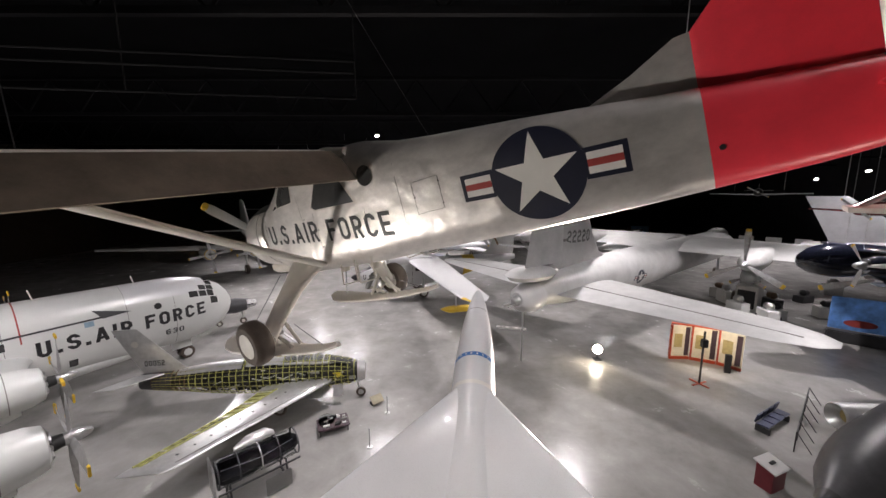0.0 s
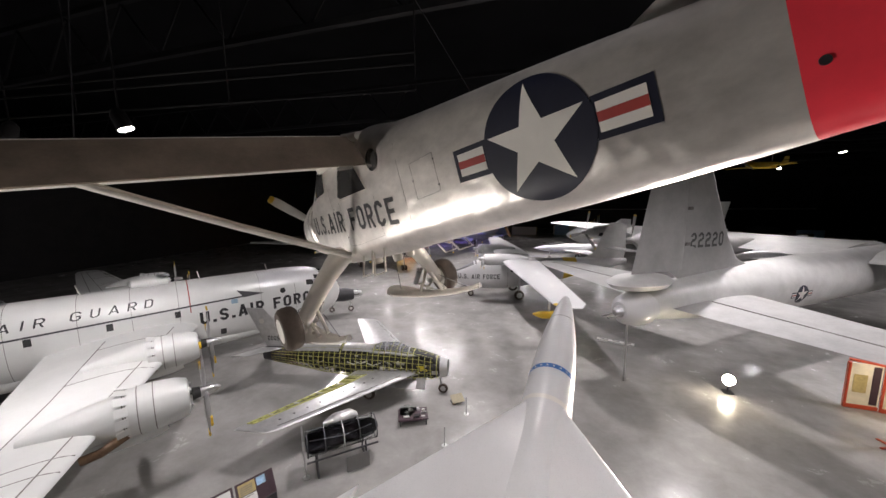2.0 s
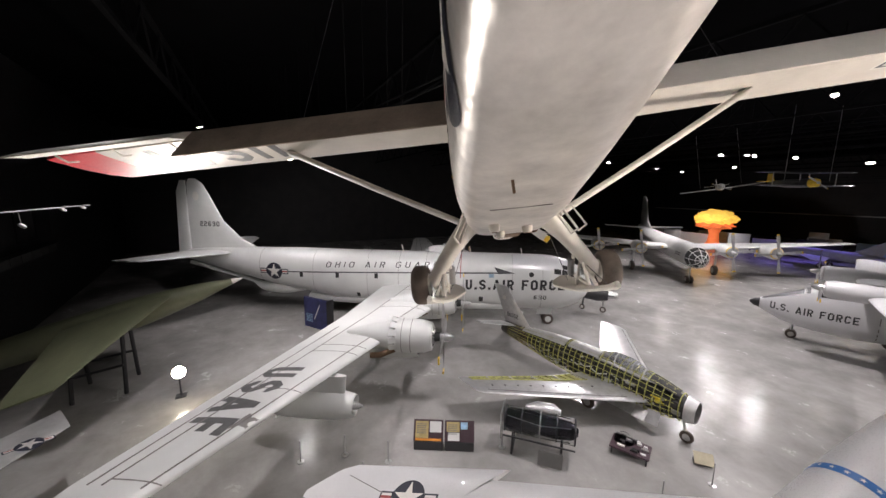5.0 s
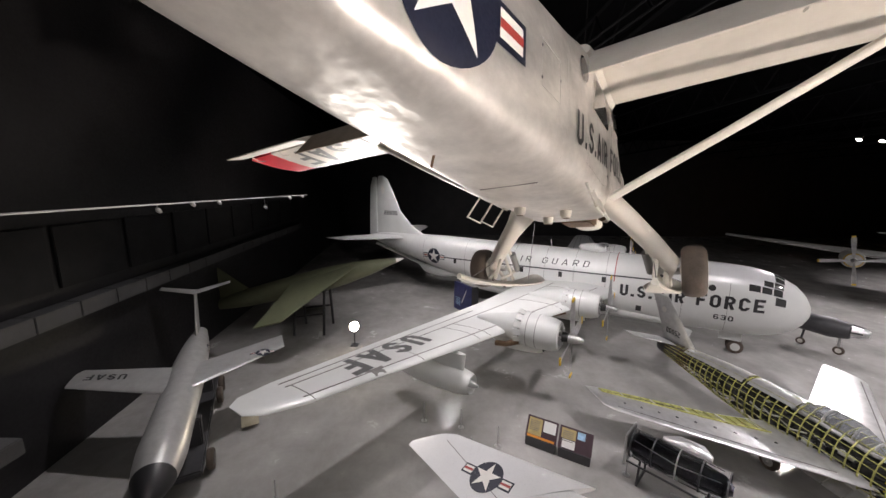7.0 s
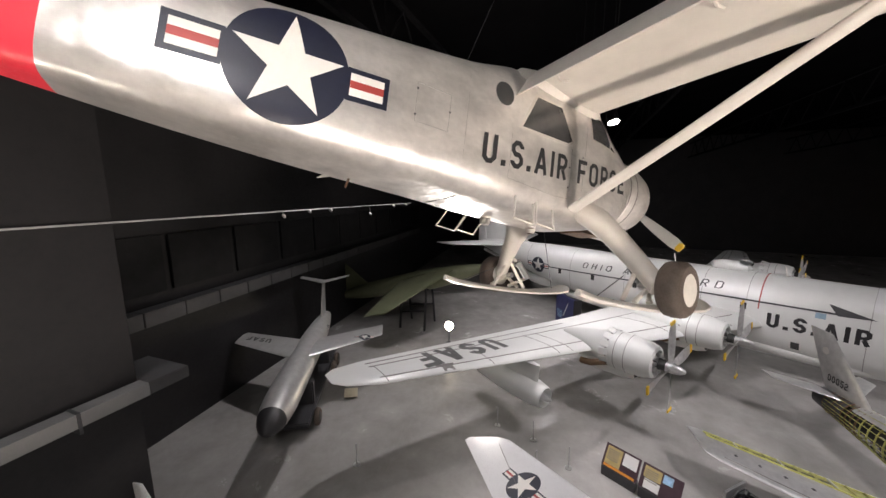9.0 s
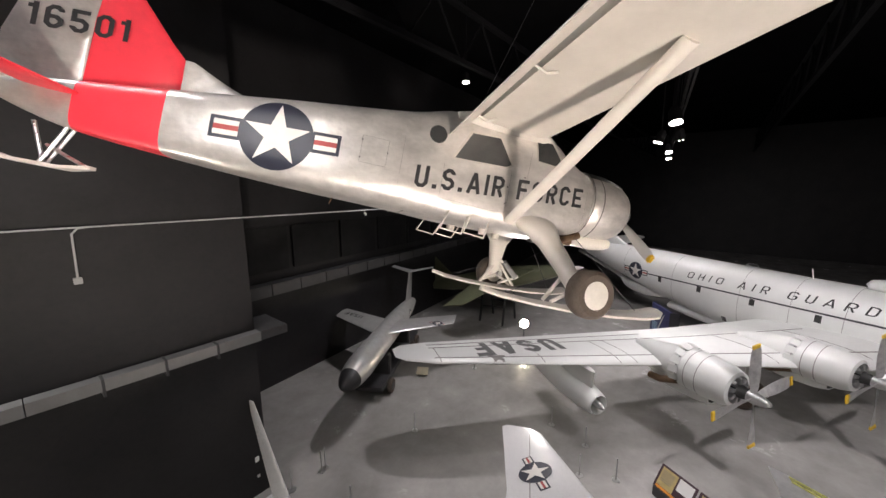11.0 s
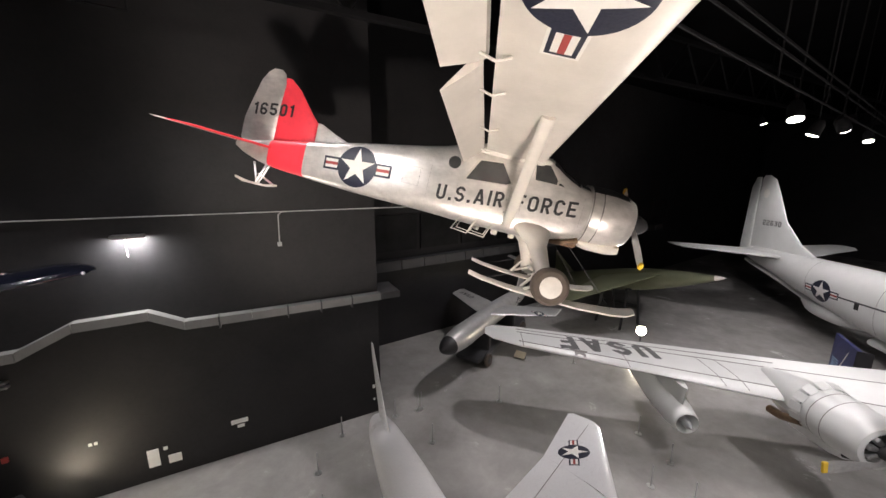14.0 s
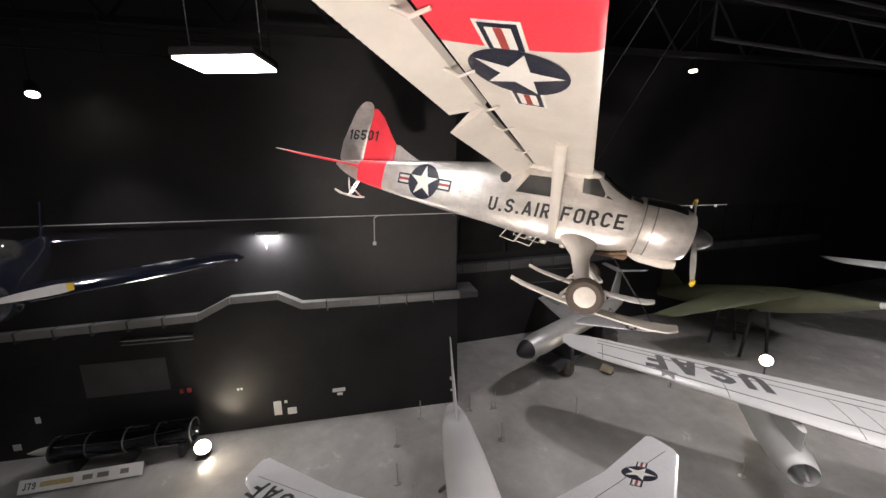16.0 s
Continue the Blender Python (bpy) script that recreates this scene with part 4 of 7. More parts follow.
# ---- four-engined tanker ----
KC = pose(-19.3, 22.9, 0, 0, 0, 56.6)
KS = smooth_sections([(-32.4, 5.1, 0.12, 0.25, 2), (-30, 4.95, 0.55, 0.75, 2), (-26, 4.55, 1.1, 1.3, 2), (-21, 4.1, 1.5, 1.85, 2.2), (-15, 3.7, 1.66, 2.22, 2.3), (0, 3.65, 1.68, 2.3, 2.3), (1.6, 3.63, 1.64, 2.2, 2.25), (2.8, 3.58, 1.42, 1.9, 2.15), (3.6, 3.52, 1.08, 1.45, 2.1), (4.1, 3.47, 0.68, 0.92, 2), (4.35, 3.44, 0.3, 0.42, 2), (4.42, 3.43, 0.08, 0.1, 2)], 0.6)


M_TANKER = mat("pale_silver_lacquer", (0.64, 0.65, 0.635), 0.36, 0.06, var=0.07, scale=0.5, fine=10, bump=0.04)


def tanker():
    root = thing("tanker_plane", KC, "silver four-engined tanker plane with white cabin roof standing on the floor", "airplane")
    part("fuselage", body(KS, 48), M_TANKER, root)
    part("roof_paint", shell(KS, -2.1, 2.6, 32, 148, 0.01, 16, 0.3), M_WHITEP, root, "glossy white painted cabin roof")
    belly = [(-20, 1.6, 0.5, 0.3, 2), (-17, 1.7, 0.9, 0.6, 2), (-10, 1.75, 1.2, 0.75, 2.2), (-3, 1.75, 1.1, 0.6, 2.2), (0, 1.7, 0.6, 0.3, 2)]
    part("belly_fairing", body(smooth_sections(belly, 0.8), 24), M_TANKER, root)
    fin = part("fin", wing([(5.2, -23.4, 7.9, 0, 0.05), (5.75, -24.6, 6.8, 0, 0.06), (6.6, -26.3, 5.1, 0, 0.08), (8.2, -28.0, 3.6, 0, 0.09), (10.4, -29.1, 2.3, 0, 0.09), (11.6, -29.8, 1.5, 0, 0.08), (11.95, -30.5, 0.6, 0, 0.06)], 0, "z"), M_TANKER, root)
    part("rudder", wing([(5.0, -31.4, 1.3, 0, 0.14), (10.8, -31.42, 1.0, 0, 0.14), (11.8, -31.4, 0.6, 0, 0.1)], 0, "z"), M_TANKER, root)
    for s in (1, -1):
        x0 = -30.2 if s < 0 else -28.3
        lettering("22630", 0.45, 1.9, lambda u, v, lift=0.0, s=s, x0=x0: (x0 - s * u, s * 0.19, 7.7 + v), fin, name="tail_lettering")
        part("badge", outline([[(-30.4 + 0.3 * math.cos(k * 0.52), 10.4 + 0.42 * math.sin(k * 0.52)) for k in range(12)]], lambda u, v, s=s: (u, s * 0.17, v)), M_DECAL, fin)

        def on(x, z, lift=0.0, s=s):
            return (x, s * (side_y(KS, x, z) + lift), z)

        slope = 0.029
        insignia(1.5, lambda u, v, lift=0.0, s=s: on(-22.6 - s * u, 4.04 + v, lift), root, fine=0.25)
        a = -5.87 if s < 0 else 2.06
        lettering("U.S.AIR FORCE", 0.84, 7.93, lambda u, v, lift=0.0, s=s, a=a: on(a - s * u, 3.13 + v + slope * (a - s * u + 5.9), lift), root, fine=0.4, bold=0.1)
        a = -17.84 if s < 0 else -8.18
        lettering("OHIO AIR GUARD", 0.46, 9.66, lambda u, v, lift=0.0, s=s, a=a: on(a - s * u - s * 0.2 * v, 4.6 + v + slope * (a - s * u + 16.6), lift), root, fine=0.4, spread=2.6, bold=0.06)
        a = -0.34 if s < 0 else 0.68
        lettering("630", 0.36, 1.02, lambda u, v, lift=0.0, s=s, a=a: on(a - s * u, 2.5 + v, lift), root, fine=0.3, name="nose_lettering")
        part("cheat_line", outline([[(-21.3, 4.0), (-3.2, 4.54), (-3.2, 4.64), (-21.3, 4.1)]], lambda u, v, s=s: on(u, v, 0.01), fine=0.5), M_DARKMETAL, root)
        part("cheat_line", outline([[(-3.2, 4.5), (-1.9, 4.6), (-3.6, 5.05)]], lambda u, v, s=s: on(u, v, 0.012), fine=0.4), M_DARKMETAL, root)
        for x, z, w, h in [(-20.05, 3.85, 0.3, 0.42), (-16.8, 3.92, 0.3, 0.42), (-13.4, 4.0, 0.3, 0.42), (-10.2, 4.05, 0.3, 0.42), (-15.05, 2.24, 0.3, 0.4), (-7.0, 4.1, 0.3, 0.4), (-4.6, 2.3, 0.35, 0.45)]:
            part("cabin_window", outline([[(x - w / 2, z - h / 2), (x + w / 2, z - h / 2), (x + w / 2, z + h / 2), (x - w / 2, z + h / 2)]], lambda u, v, s=s: on(u, v, 0.012), fine=0.4), M_PANE, root)
        for x in (0.8,):
            part("porthole", outline([[(-0.6 + 0.2 * math.cos(k * 0.42), 4.55 + 0.2 * math.sin(k * 0.42)) for k in range(15)]], lambda u, v, s=s: on(u, v, 0.014)), M_PANE, root)
        # cockpit glazing
        for a0, a1, x0, x1 in ((24, 36, 1.2, 1.75), (24, 36, 1.82, 2.3), (24, 38, 2.36, 2.8), (38, 50, 1.9, 2.35), (39, 52, 2.4, 2.85), (54, 68, 2.45, 2.9), (70, 86, 2.45, 2.95), (8, 22, 2.5, 3.0)):
            q = (a0, a1) if s > 0 else (180 - a0, 180 - a1)
            part("cockpit_pane", shell(KS, x0, x1, *q, 0.016, 5, 0.15), M_PANE, root)
        part("stabilizer", wing([(s * 0.3, -26.8, 5.0, 5.35, 0.08), (s * 6.8, -29.2, 2.6, 5.75, 0.08), (s * 7.3, -29.9, 1.5, 5.8, 0.06)], 0), M_TANKER, root)
        ws = [(s * 1.2, -5.9, 7.0, 3.05, 0.14), (s * 10, -8.6, 4.4, 3.5, 0.12), (s * 23.0, -12.5, 2.2, 3.85, 0.09), (s * 24.2, -13.1, 1.6, 3.88, 0.08), (s * 24.6, -13.6, 0.8, 3.88, 0.05)]
        w = part("wing", wing(ws, 0.2), M_TANKER, root)
        ws2 = sorted(ws)
        up = lambda x, y, lift: (x, y, wing_z(ws2, x, y, 1, 0.2) + lift)
        if s < 0:
            lettering("USAF", 1.45, 4.2, lambda u, v, lift=0.0: up(-13.3 + v - 0.12 * u, -16.9 - u, lift), w, M_FADED, fine=0.5, bold=0.105)
        for f0, f1, y0, y1 in ((0.15, 0.15, 2.5, 23), (0.62, 0.62, 2.5, 23), (0.8, 0.78, 12, 23)):
            pts = []
            for k in range(21):
                y = s * (y0 + (y1 - y0) * k / 20)
                xl, c, z, t = lerp_sections(ws2, y)
                pts.append(up(xl - c * f0, y, 0.0))
            part("panel_line", tube(bmesh.new(), pts, 0.025, 5), M_SEAM, w)
        for y in (4, 8.5, 14.6, 15.3, 18.5, 22.8):
            xl, c, z, t = lerp_sections(ws2, s * y)
            part("panel_line", tube(bmesh.new(), [up(xl - c * f, s * y, 0.0) for f in (0.02, 0.1, 0.2, 0.35, 0.5, 0.62)], 0.02, 5), M_SEAM, w)
        part("deicer_patch", outline([[(0.0, 20.0), (0.0, 20.75), (0.2, 20.75), (0.2, 20.0)]], lambda u, v: up(lerp_sections(ws2, s * v)[0] - lerp_sections(ws2, s * v)[1] * u, s * v, 0.012), fine=0.3), M_SEAM, w)
        for y, xh, zh in ((7.0, -5.9, 3.68), (13.0, -6.65, 3.82)):
            y *= s
            at = pose(xh, y, zh)
            nac = part("nacelle", moved(lathe([(-4.9, 0.15), (-4.2, 0.4), (-3.4, 0.6), (-2.35, 0.78), (-2.3, 0.83), (-1.5, 0.86), (-0.85, 0.8), (-0.5, 0.68), (-0.45, 0.55), (-0.9, 0.5), (-1.2, 0.42)], 36), at), M_TANKER, root, "silver round engine nacelle")
            part("cowl_seam", moved(lathe([(-2.36, 0.79), (-2.26, 0.845)], 36, caps=False), at), M_SEAM, nac)
            for x in (-1.95, -1.5):
                part("cowl_seam", moved(lathe([(x - 0.015, 0.862), (x + 0.015, 0.862)], 36, caps=False), at), M_SEAM, nac)
            # cowl flaps stand a little open behind the cowling
            for k in range(14):
                a = radians(20 + 320 * k / 13 - 90)
                part("cowl_flap", moved(bevel_box(-0.36, 0.0, -0.15, 0.15, 0.0, 0.025, 0.008), at @ pose(-2.2, 0, 0, math.degrees(a) - 90) @ pose(0, 0, 0.84, 0, 14, 0)), M_TANKER, nac)
            part("engine", moved(lathe([(-1.3, 0.5), (-0.6, 0.5), (-0.55, 0.28), (-0.1, 0.2)], 24), at), M_LIP, nac)
            for k in range(9):
                a = k * math.pi * 2 / 9
                part("cylinder_head", moved(bevel_box(-0.12, 0.12, -0.07, 0.07, 0.24, 0.5, 0.02), at @ pose(-0.5, 0, 0, math.degrees(a))), M_STEEL, nac)
            part("oil_scoop", moved(body(smooth_sections([(-4.0, -0.75, 0.25, 0.13, 2.5), (-2.9, -0.86, 0.48, 0.32, 2.8), (-1.6, -0.82, 0.44, 0.3, 2.8), (-1.2, -0.78, 0.38, 0.22, 2.8)], 0.3), 20), at), M_TANKER, nac)
            part("scoop_mouth", moved(body([(-1.22, -0.78, 0.33, 0.17, 2.8), (-1.19, -0.78, 0.33, 0.17, 2.8)], 20), at), M_LIP, nac)
            for sy in (-0.62, 0.62):
                part("exhaust_stack", tube(bmesh.new(), [(xh - 2.3, y + sy, zh - 0.5), (xh - 3.0, y + sy * 1.12, zh - 0.8), (xh - 3.5, y + sy * 1.12, zh - 0.86)], 0.15, 12), M_DIRTY, nac)
            part("gear_fairing", moved(body(smooth_sections([(-5.9, -0.3, 0.1, 0.08, 2), (-4.9, -0.35, 0.4, 0.3, 2.3), (-3.4, -0.35, 0.55, 0.42, 2.4), (-2.6, -0.3, 0.5, 0.38, 2.4)], 0.5), 20), at), M_TANKER, nac)
            propeller(root, xh, y, zh, 2.08, 4, 8 if s < 0 else 30, 0.52, M_BLADE, 0.22, 0.6)
        # jet pod on its pylon
        py = s * 16.75
        pod = part("jet_pod", moved(lathe([(-5.2, 0.28), (-4.0, 0.5), (-2.4, 0.62), (-0.8, 0.6), (-0.1, 0.47), (0.0, 0.42), (-0.15, 0.38), (-0.8, 0.36)], 28), pose(-9.85, py, 2.25)), M_TANKER, root, "silver underwing jet pod")
        part("inlet_cone", moved(lathe([(-0.8, 0.34), (-0.5, 0.2), (0.1, 0.14), (0.3, 0.04)], 18), pose(-9.85, py, 2.25)), M_STEEL, pod)
        part("inlet", moved(lathe([(-0.85, 0.36), (-0.8, 0.37)], 18), pose(-9.85, py, 2.25)), M_LIP, pod)
        part("pylon", moved(wing([(2.6, -10.3, 3.2, 0, 0.1), (3.55, -10.2, 3.6, 0, 0.1)], 0, "z"), pose(0, py, 0)), M_TANKER, pod)
        # main gear
        leg = part("main_gear_leg", tube(bmesh.new(), [(-10.1, s * 7.0, 3.0), (-10.1, s * 7.0, 0.6)], 0.14, 10), M_STEEL, root)
        for dy in (-0.4, 0.4):
            wheel(root, -10.1, s * 7.0 + dy, 0.7, 0.7, 0.42, M_TANKER)
    for dy in (0.28, -0.28):
        wheel(root, 1.15, dy, 0.46, 0.46, 0.3, M_TANKER)
    part("nose_gear_leg", tube(bmesh.new(), [(0.9, 0, 1.6), (1.15, 0, 0.46)], 0.1, 10), M_STEEL, root)
    part("nose_gear_door", bevel_box(0.2, 1.4, -0.48, -0.44, 0.9, 1.7, 0.015), M_TANKER, root)
    part("sighting_dome", moved(lathe([(-1.1, 0.02), (-0.9, 0.35), (-0.3, 0.48), (0.3, 0.48), (0.9, 0.35), (1.1, 0.02)], 20), pose(-8.2, 0, 6.15) @ Matrix.Diagonal((1, 0.9, 0.8, 1))), M_TANKER, root)
    part("dome_glass", moved(lathe([(0.0, 0.4), (0.1, 0.39), (0.25, 0.28), (0.32, 0.02)], 18, "z"), pose(-7.5, 0, 6.35)), M_CLEAR, root)
    part("astrodome", moved(lathe([(0.0, 0.4), (0.15, 0.38), (0.3, 0.25), (0.36, 0.02)], 18, "z"), pose(-14.6, 0, 5.85)), M_CLEAR, root)
    for x in (-24, -19, -14.2, -11.5, -9.2, -6.9, -2.1, 0.3):
        part("skin_joint", shell(KS, x - 0.012, x + 0.012, -60, 240, 0.006, 30, 0.1), M_SEAM, root)
    part("warning_stripe", shell(KS, -6.34, -6.28, 8, 172, 0.01, 30, 0.1), M_REDBAR, root, "thin red propeller warning stripe")
    part("tinted_window", outline([[(-4.0, 4.2), (-3.6, 4.2), (-3.6, 4.5), (-4.0, 4.5)]], lambda u, v: (u, -side_y(KS, u, v) - 0.013, v), fine=0.3), M_TINT, root)
    boom = part("refuelling_boom", tube(bmesh.new(), [(-22.5, 0, 2.0), (-27, 0, 3.2), (-31.6, 0, 4.3)], 0.17, 10), M_TANKER, root)
    part("boom_pod", body(smooth_sections([(-25.4, 2.6, 0.1, 0.1, 2), (-24.3, 2.3, 0.55, 0.45, 2), (-22.5, 2.4, 0.8, 0.7, 2), (-20.5, 2.4, 0.4, 0.4, 2)], 0.4), 20), M_TANKER, root)
    for x, h in ((-5.5, 0.5), (-1.2, 0.45), (-11.4, 0.5)):
        part("antenna", tube(bmesh.new(), [(x, 0, 5.8), (x - 0.15, 0, 6.0 + h)], 0.035, 6), M_DECAL, root)
    return root


M_TINT = mat("pale_blue_window", (0.3, 0.42, 0.52), 0.2)
M_FADED = mat("faded_black_letters", (0.09, 0.09, 0.09), 0.5, var=0.3)
M_BLADE = mat("worn_propeller_grey", (0.4, 0.4, 0.4), 0.4, 0.3, var=0.3)
tanker()

# ---- cutaway jet fighter ----
M_CHROMATE = mat("yellow_green_primer", (0.42, 0.42, 0.13), 0.5, var=0.45, scale=5)
M_BAY = mat("dusty_primer", (0.28, 0.28, 0.1), 0.55, var=0.5, scale=4)
M_SILVER = mat("silver_skin", (0.6, 0.6, 0.6), 0.35, 0.7, var=0.15)
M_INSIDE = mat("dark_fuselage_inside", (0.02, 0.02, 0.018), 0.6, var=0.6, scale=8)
M_BRIGHTY = mat("bright_yellow_bottle", (0.8, 0.65, 0.05), 0.4)
FJ = smooth_sections([(-11.4, 1.9, 0.42, 0.42, 2), (-9.5, 1.85, 0.55, 0.6, 2), (-7, 1.8, 0.74, 0.9, 2.1), (-4, 1.74, 0.8, 1.0, 2.2), (-2, 1.68, 0.74, 0.92, 2.2), (-0.6, 1.6, 0.56, 0.66, 2), (0, 1.58, 0.42, 0.46, 2)], 0.5)


def ribs(parent, secs, x0, x1, step, r, material, a0=0, a1=360, lift=0.0):
    n = round((x1 - x0) / step)
    for k in range(n + 1):
        x = x0 + (x1 - x0) * k / n
        zc, hw, hh, p = lerp_sections(secs, x)
        pts = []
        for j in range(19):
            a = radians(a0 + (a1 - a0) * j / 18)
            pts.append((x, (hw + lift) * spow(math.cos(a), 2 / p), zc + (hh + lift) * spow(math.sin(a), 2 / p)))
        part("frame_hoop", tube(bmesh.new(), pts, r, 5), material, parent)


def stringers(parent, secs, x0, x1, angles, r, material):
    for deg in angles:
        a = radians(deg)
        pts = []
        for k in range(13):
            x = x0 + (x1 - x0) * k / 12
            zc, hw, hh, p = lerp_sections(secs, x)
            pts.append((x, hw * spow(math.cos(a), 2 / p), zc + hh * spow(math.sin(a), 2 / p)))
        part("stringer", tube(bmesh.new(), pts, r, 5), material, parent)


def cutaway_fighter():
    root = thing("cutaway_fighter", pose(-4.49, 18.87, 0, 0, 0, 9.1), "skinless swept-wing jet fighter showing its yellow-green frame", "airplane")
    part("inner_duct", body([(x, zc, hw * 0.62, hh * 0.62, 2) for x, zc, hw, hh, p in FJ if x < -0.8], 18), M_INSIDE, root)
    ribs(root, FJ, -9.0, -0.6, 0.33, 0.028, M_CHROMATE, lift=-0.02)
    ribs(root, FJ, -10.8, -9.2, 0.22, 0.03, M_DIRTY, lift=-0.01)
    stringers(root, FJ, -10.8, -0.8, (10, 35, 60, 90, 118, 142, 158, 178, 192, 212, 236, 254, 290, 320, 345), 0.015, M_CHROMATE)
    part("tail_pipe", shell(FJ, -11.4, -9.9, 0, 360, 0.0, 30, 0.3), M_DARKMETAL, root)
    part("spine_skin", shell(FJ, -9.6, -6.4, 45, 135, 0.01, 10, 0.4), M_SILVER, root, "bare silver spine skin")
    part("far_side_skin", shell(FJ, -9.5, -1.2, -70, 60, 0.012, 14, 0.4), M_SILVER, root)
    part("cockpit_deck", shell(FJ, -6.2, -4.4, 40, 130, 0.01, 10, 0.3), M_SILVER, root)
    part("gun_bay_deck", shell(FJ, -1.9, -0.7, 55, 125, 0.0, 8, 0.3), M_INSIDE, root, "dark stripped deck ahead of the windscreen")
    part("nose_ring", shell(FJ, -0.42, 0.0, 0, 360, 0.02, 30, 0.15), M_SILVER, root, "dented silver nose intake ring")
    part("intake", moved(lathe([(-0.3, 0.3), (-0.28, 0.31)], 20), pose(0, 0, 1.6)), M_LIP, root)
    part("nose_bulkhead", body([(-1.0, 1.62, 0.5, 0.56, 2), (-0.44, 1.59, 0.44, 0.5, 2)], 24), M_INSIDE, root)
    rnd = random.Random(5)
    for k in range(150):
        # packed boxes, pumps and hoses, densest in the nose bays
        x = -0.7 - 7.6 * rnd.random() ** 1.5
        zc, hw, hh, p = lerp_sections(FJ, x)
        a = radians(rnd.uniform(140, 262))
        y, z = hw * 0.74 * math.cos(a), zc + hh * 0.78 * math.sin(a)
        q = rnd.uniform(0.05, 0.16)
        mt = rnd.choice((M_INSIDE, M_DARKMETAL, M_BLACK, M_BLACK, M_INSIDE, M_DARKMETAL, M_STEEL, M_SILVER))
        if k % 3 == 0:
            part("hose", tube(bmesh.new(), [(x - 0.5, y, z), (x - 0.1, y - 0.05, z - 0.1), (x + 0.35, y + 0.02, z + 0.05)], 0.03, 6), mt, root)
        elif k % 3 == 1:
            part("canister", moved(lathe([(-q * 1.6, q * 0.3), (-q * 1.5, q * 0.6), (q * 1.5, q * 0.6), (q * 1.6, q * 0.3)], 12), pose(x, y, z)), mt, root)
        else:
            part("equipment_box", bevel_box(x - q * 1.2, x + q * 1.2, y - 0.1, y + 0.1, z - q * 0.7, z + q * 0.7, 0.02), mt, root)
    for k in range(3):
        part("oxygen_bottle", tube(bmesh.new(), [(-1.75, -0.5, 1.5 + 0.13 * k), (-1.15, -0.44, 1.5 + 0.12 * k)], 0.055, 10), M_BRIGHTY, root, "bright yellow bottle")
    can = part("canopy", body(smooth_sections([(-4.6, 2.4, 0.2, 0.15, 2), (-3.9, 2.55, 0.4, 0.4, 2), (-3.0, 2.55, 0.4, 0.42, 2), (-2.2, 2.35, 0.3, 0.28, 2), (-1.8, 2.25, 0.15, 0.1, 2)], 0.3), 24), M_CANOPY, root, "clear bubble canopy")
    for x in (-4.4, -3.6, -2.75, -2.25):
        zc, hw, hh, p = lerp_sections([(-4.6, 2.4, 0.2, 0.15, 2), (-3.9, 2.55, 0.4, 0.4, 2), (-3.0, 2.55, 0.4, 0.42, 2), (-2.2, 2.35, 0.3, 0.28, 2)], x)
        part("canopy_bow", tube(bmesh.new(), [(x, hw * math.cos(a * math.pi / 10), zc + hh * math.sin(a * math.pi / 10)) for a in range(11)], 0.045, 6), M_SILVER, can)
    for s in (1, -1):
        part("canopy_rail", tube(bmesh.new(), [(-4.6, s * 0.3, 2.42), (-3.5, s * 0.45, 2.5), (-2.2, s * 0.36, 2.36), (-1.75, s * 0.1, 2.26)], 0.07, 6), M_SILVER, root)
    part("seat", bevel_box(-3.9, -3.5, -0.25, 0.25, 1.9, 2.75, 0.05), M_DARKMETAL, root)
    for s in (1, -1):
        ws = [(s * 0.6, -1.75, 3.5, 1.42, 0.08), (s * 2.4, -3.08, 2.75, 1.52, 0.08), (s * 6.6, -6.35, 1.8, 1.75, 0.07), (s * 6.85, -6.75, 1.45, 1.76, 0.04)]
        w = part("wing", wing(ws, 0.1), M_SILVER, root, "bare silver swept wing")
        up = lambda x, y, lift: (x, y, wing_z(sorted(ws), x, y, 1, 0.1) + lift)
        if s < 0:
            # opened rear bays: a primer-coloured channel with ribs and rails along the trailing edge
            edge = lambda y, f: (lerp_sections(sorted(ws), y)[0] - f * lerp_sections(sorted(ws), y)[1], y)
            part("open_bay", outline([[edge(-1.3, 0.68), edge(-3.4, 0.68), edge(-3.5, 0.78), edge(-6.4, 0.8), edge(-6.4, 0.92), edge(-3.6, 0.93), edge(-1.3, 0.93)]], lambda u, v: up(u, v, 0.012), fine=0.4), M_BAY, w, "opened wing bay in yellow-green primer")
            part("bay_floor", outline([[edge(-3.6, 0.8), edge(-6.3, 0.82), edge(-6.3, 0.86), edge(-3.6, 0.85)]], lambda u, v: up(u, v, 0.02), fine=0.4), M_INSIDE, w)
            for k in range(15):
                y = -1.5 - 4.8 * k / 14
                (xa, _), (xb, _) = edge(y, 0.7 + 0.1 * k / 14), edge(y, 0.92)
                part("wing_rib", box(bmesh.new(), xb, xa, y - 0.02, y + 0.02, up(xa, y, 0.012)[2] - 0.03, up(xa, y, 0.04)[2]), M_BAY if k % 3 else M_SILVER, w, flat=True)
            for f0, f1 in ((0.68, 0.8), (0.93, 0.93)):
                pts = [up(*edge(y, f0 + (f1 - f0) * (-1.3 - y) / 5.1), 0.025) for y in (-1.3, -2.6, -3.9, -5.2, -6.4)]
                part("bay_rail", tube(bmesh.new(), pts, 0.03, 5), M_CHROMATE, w)
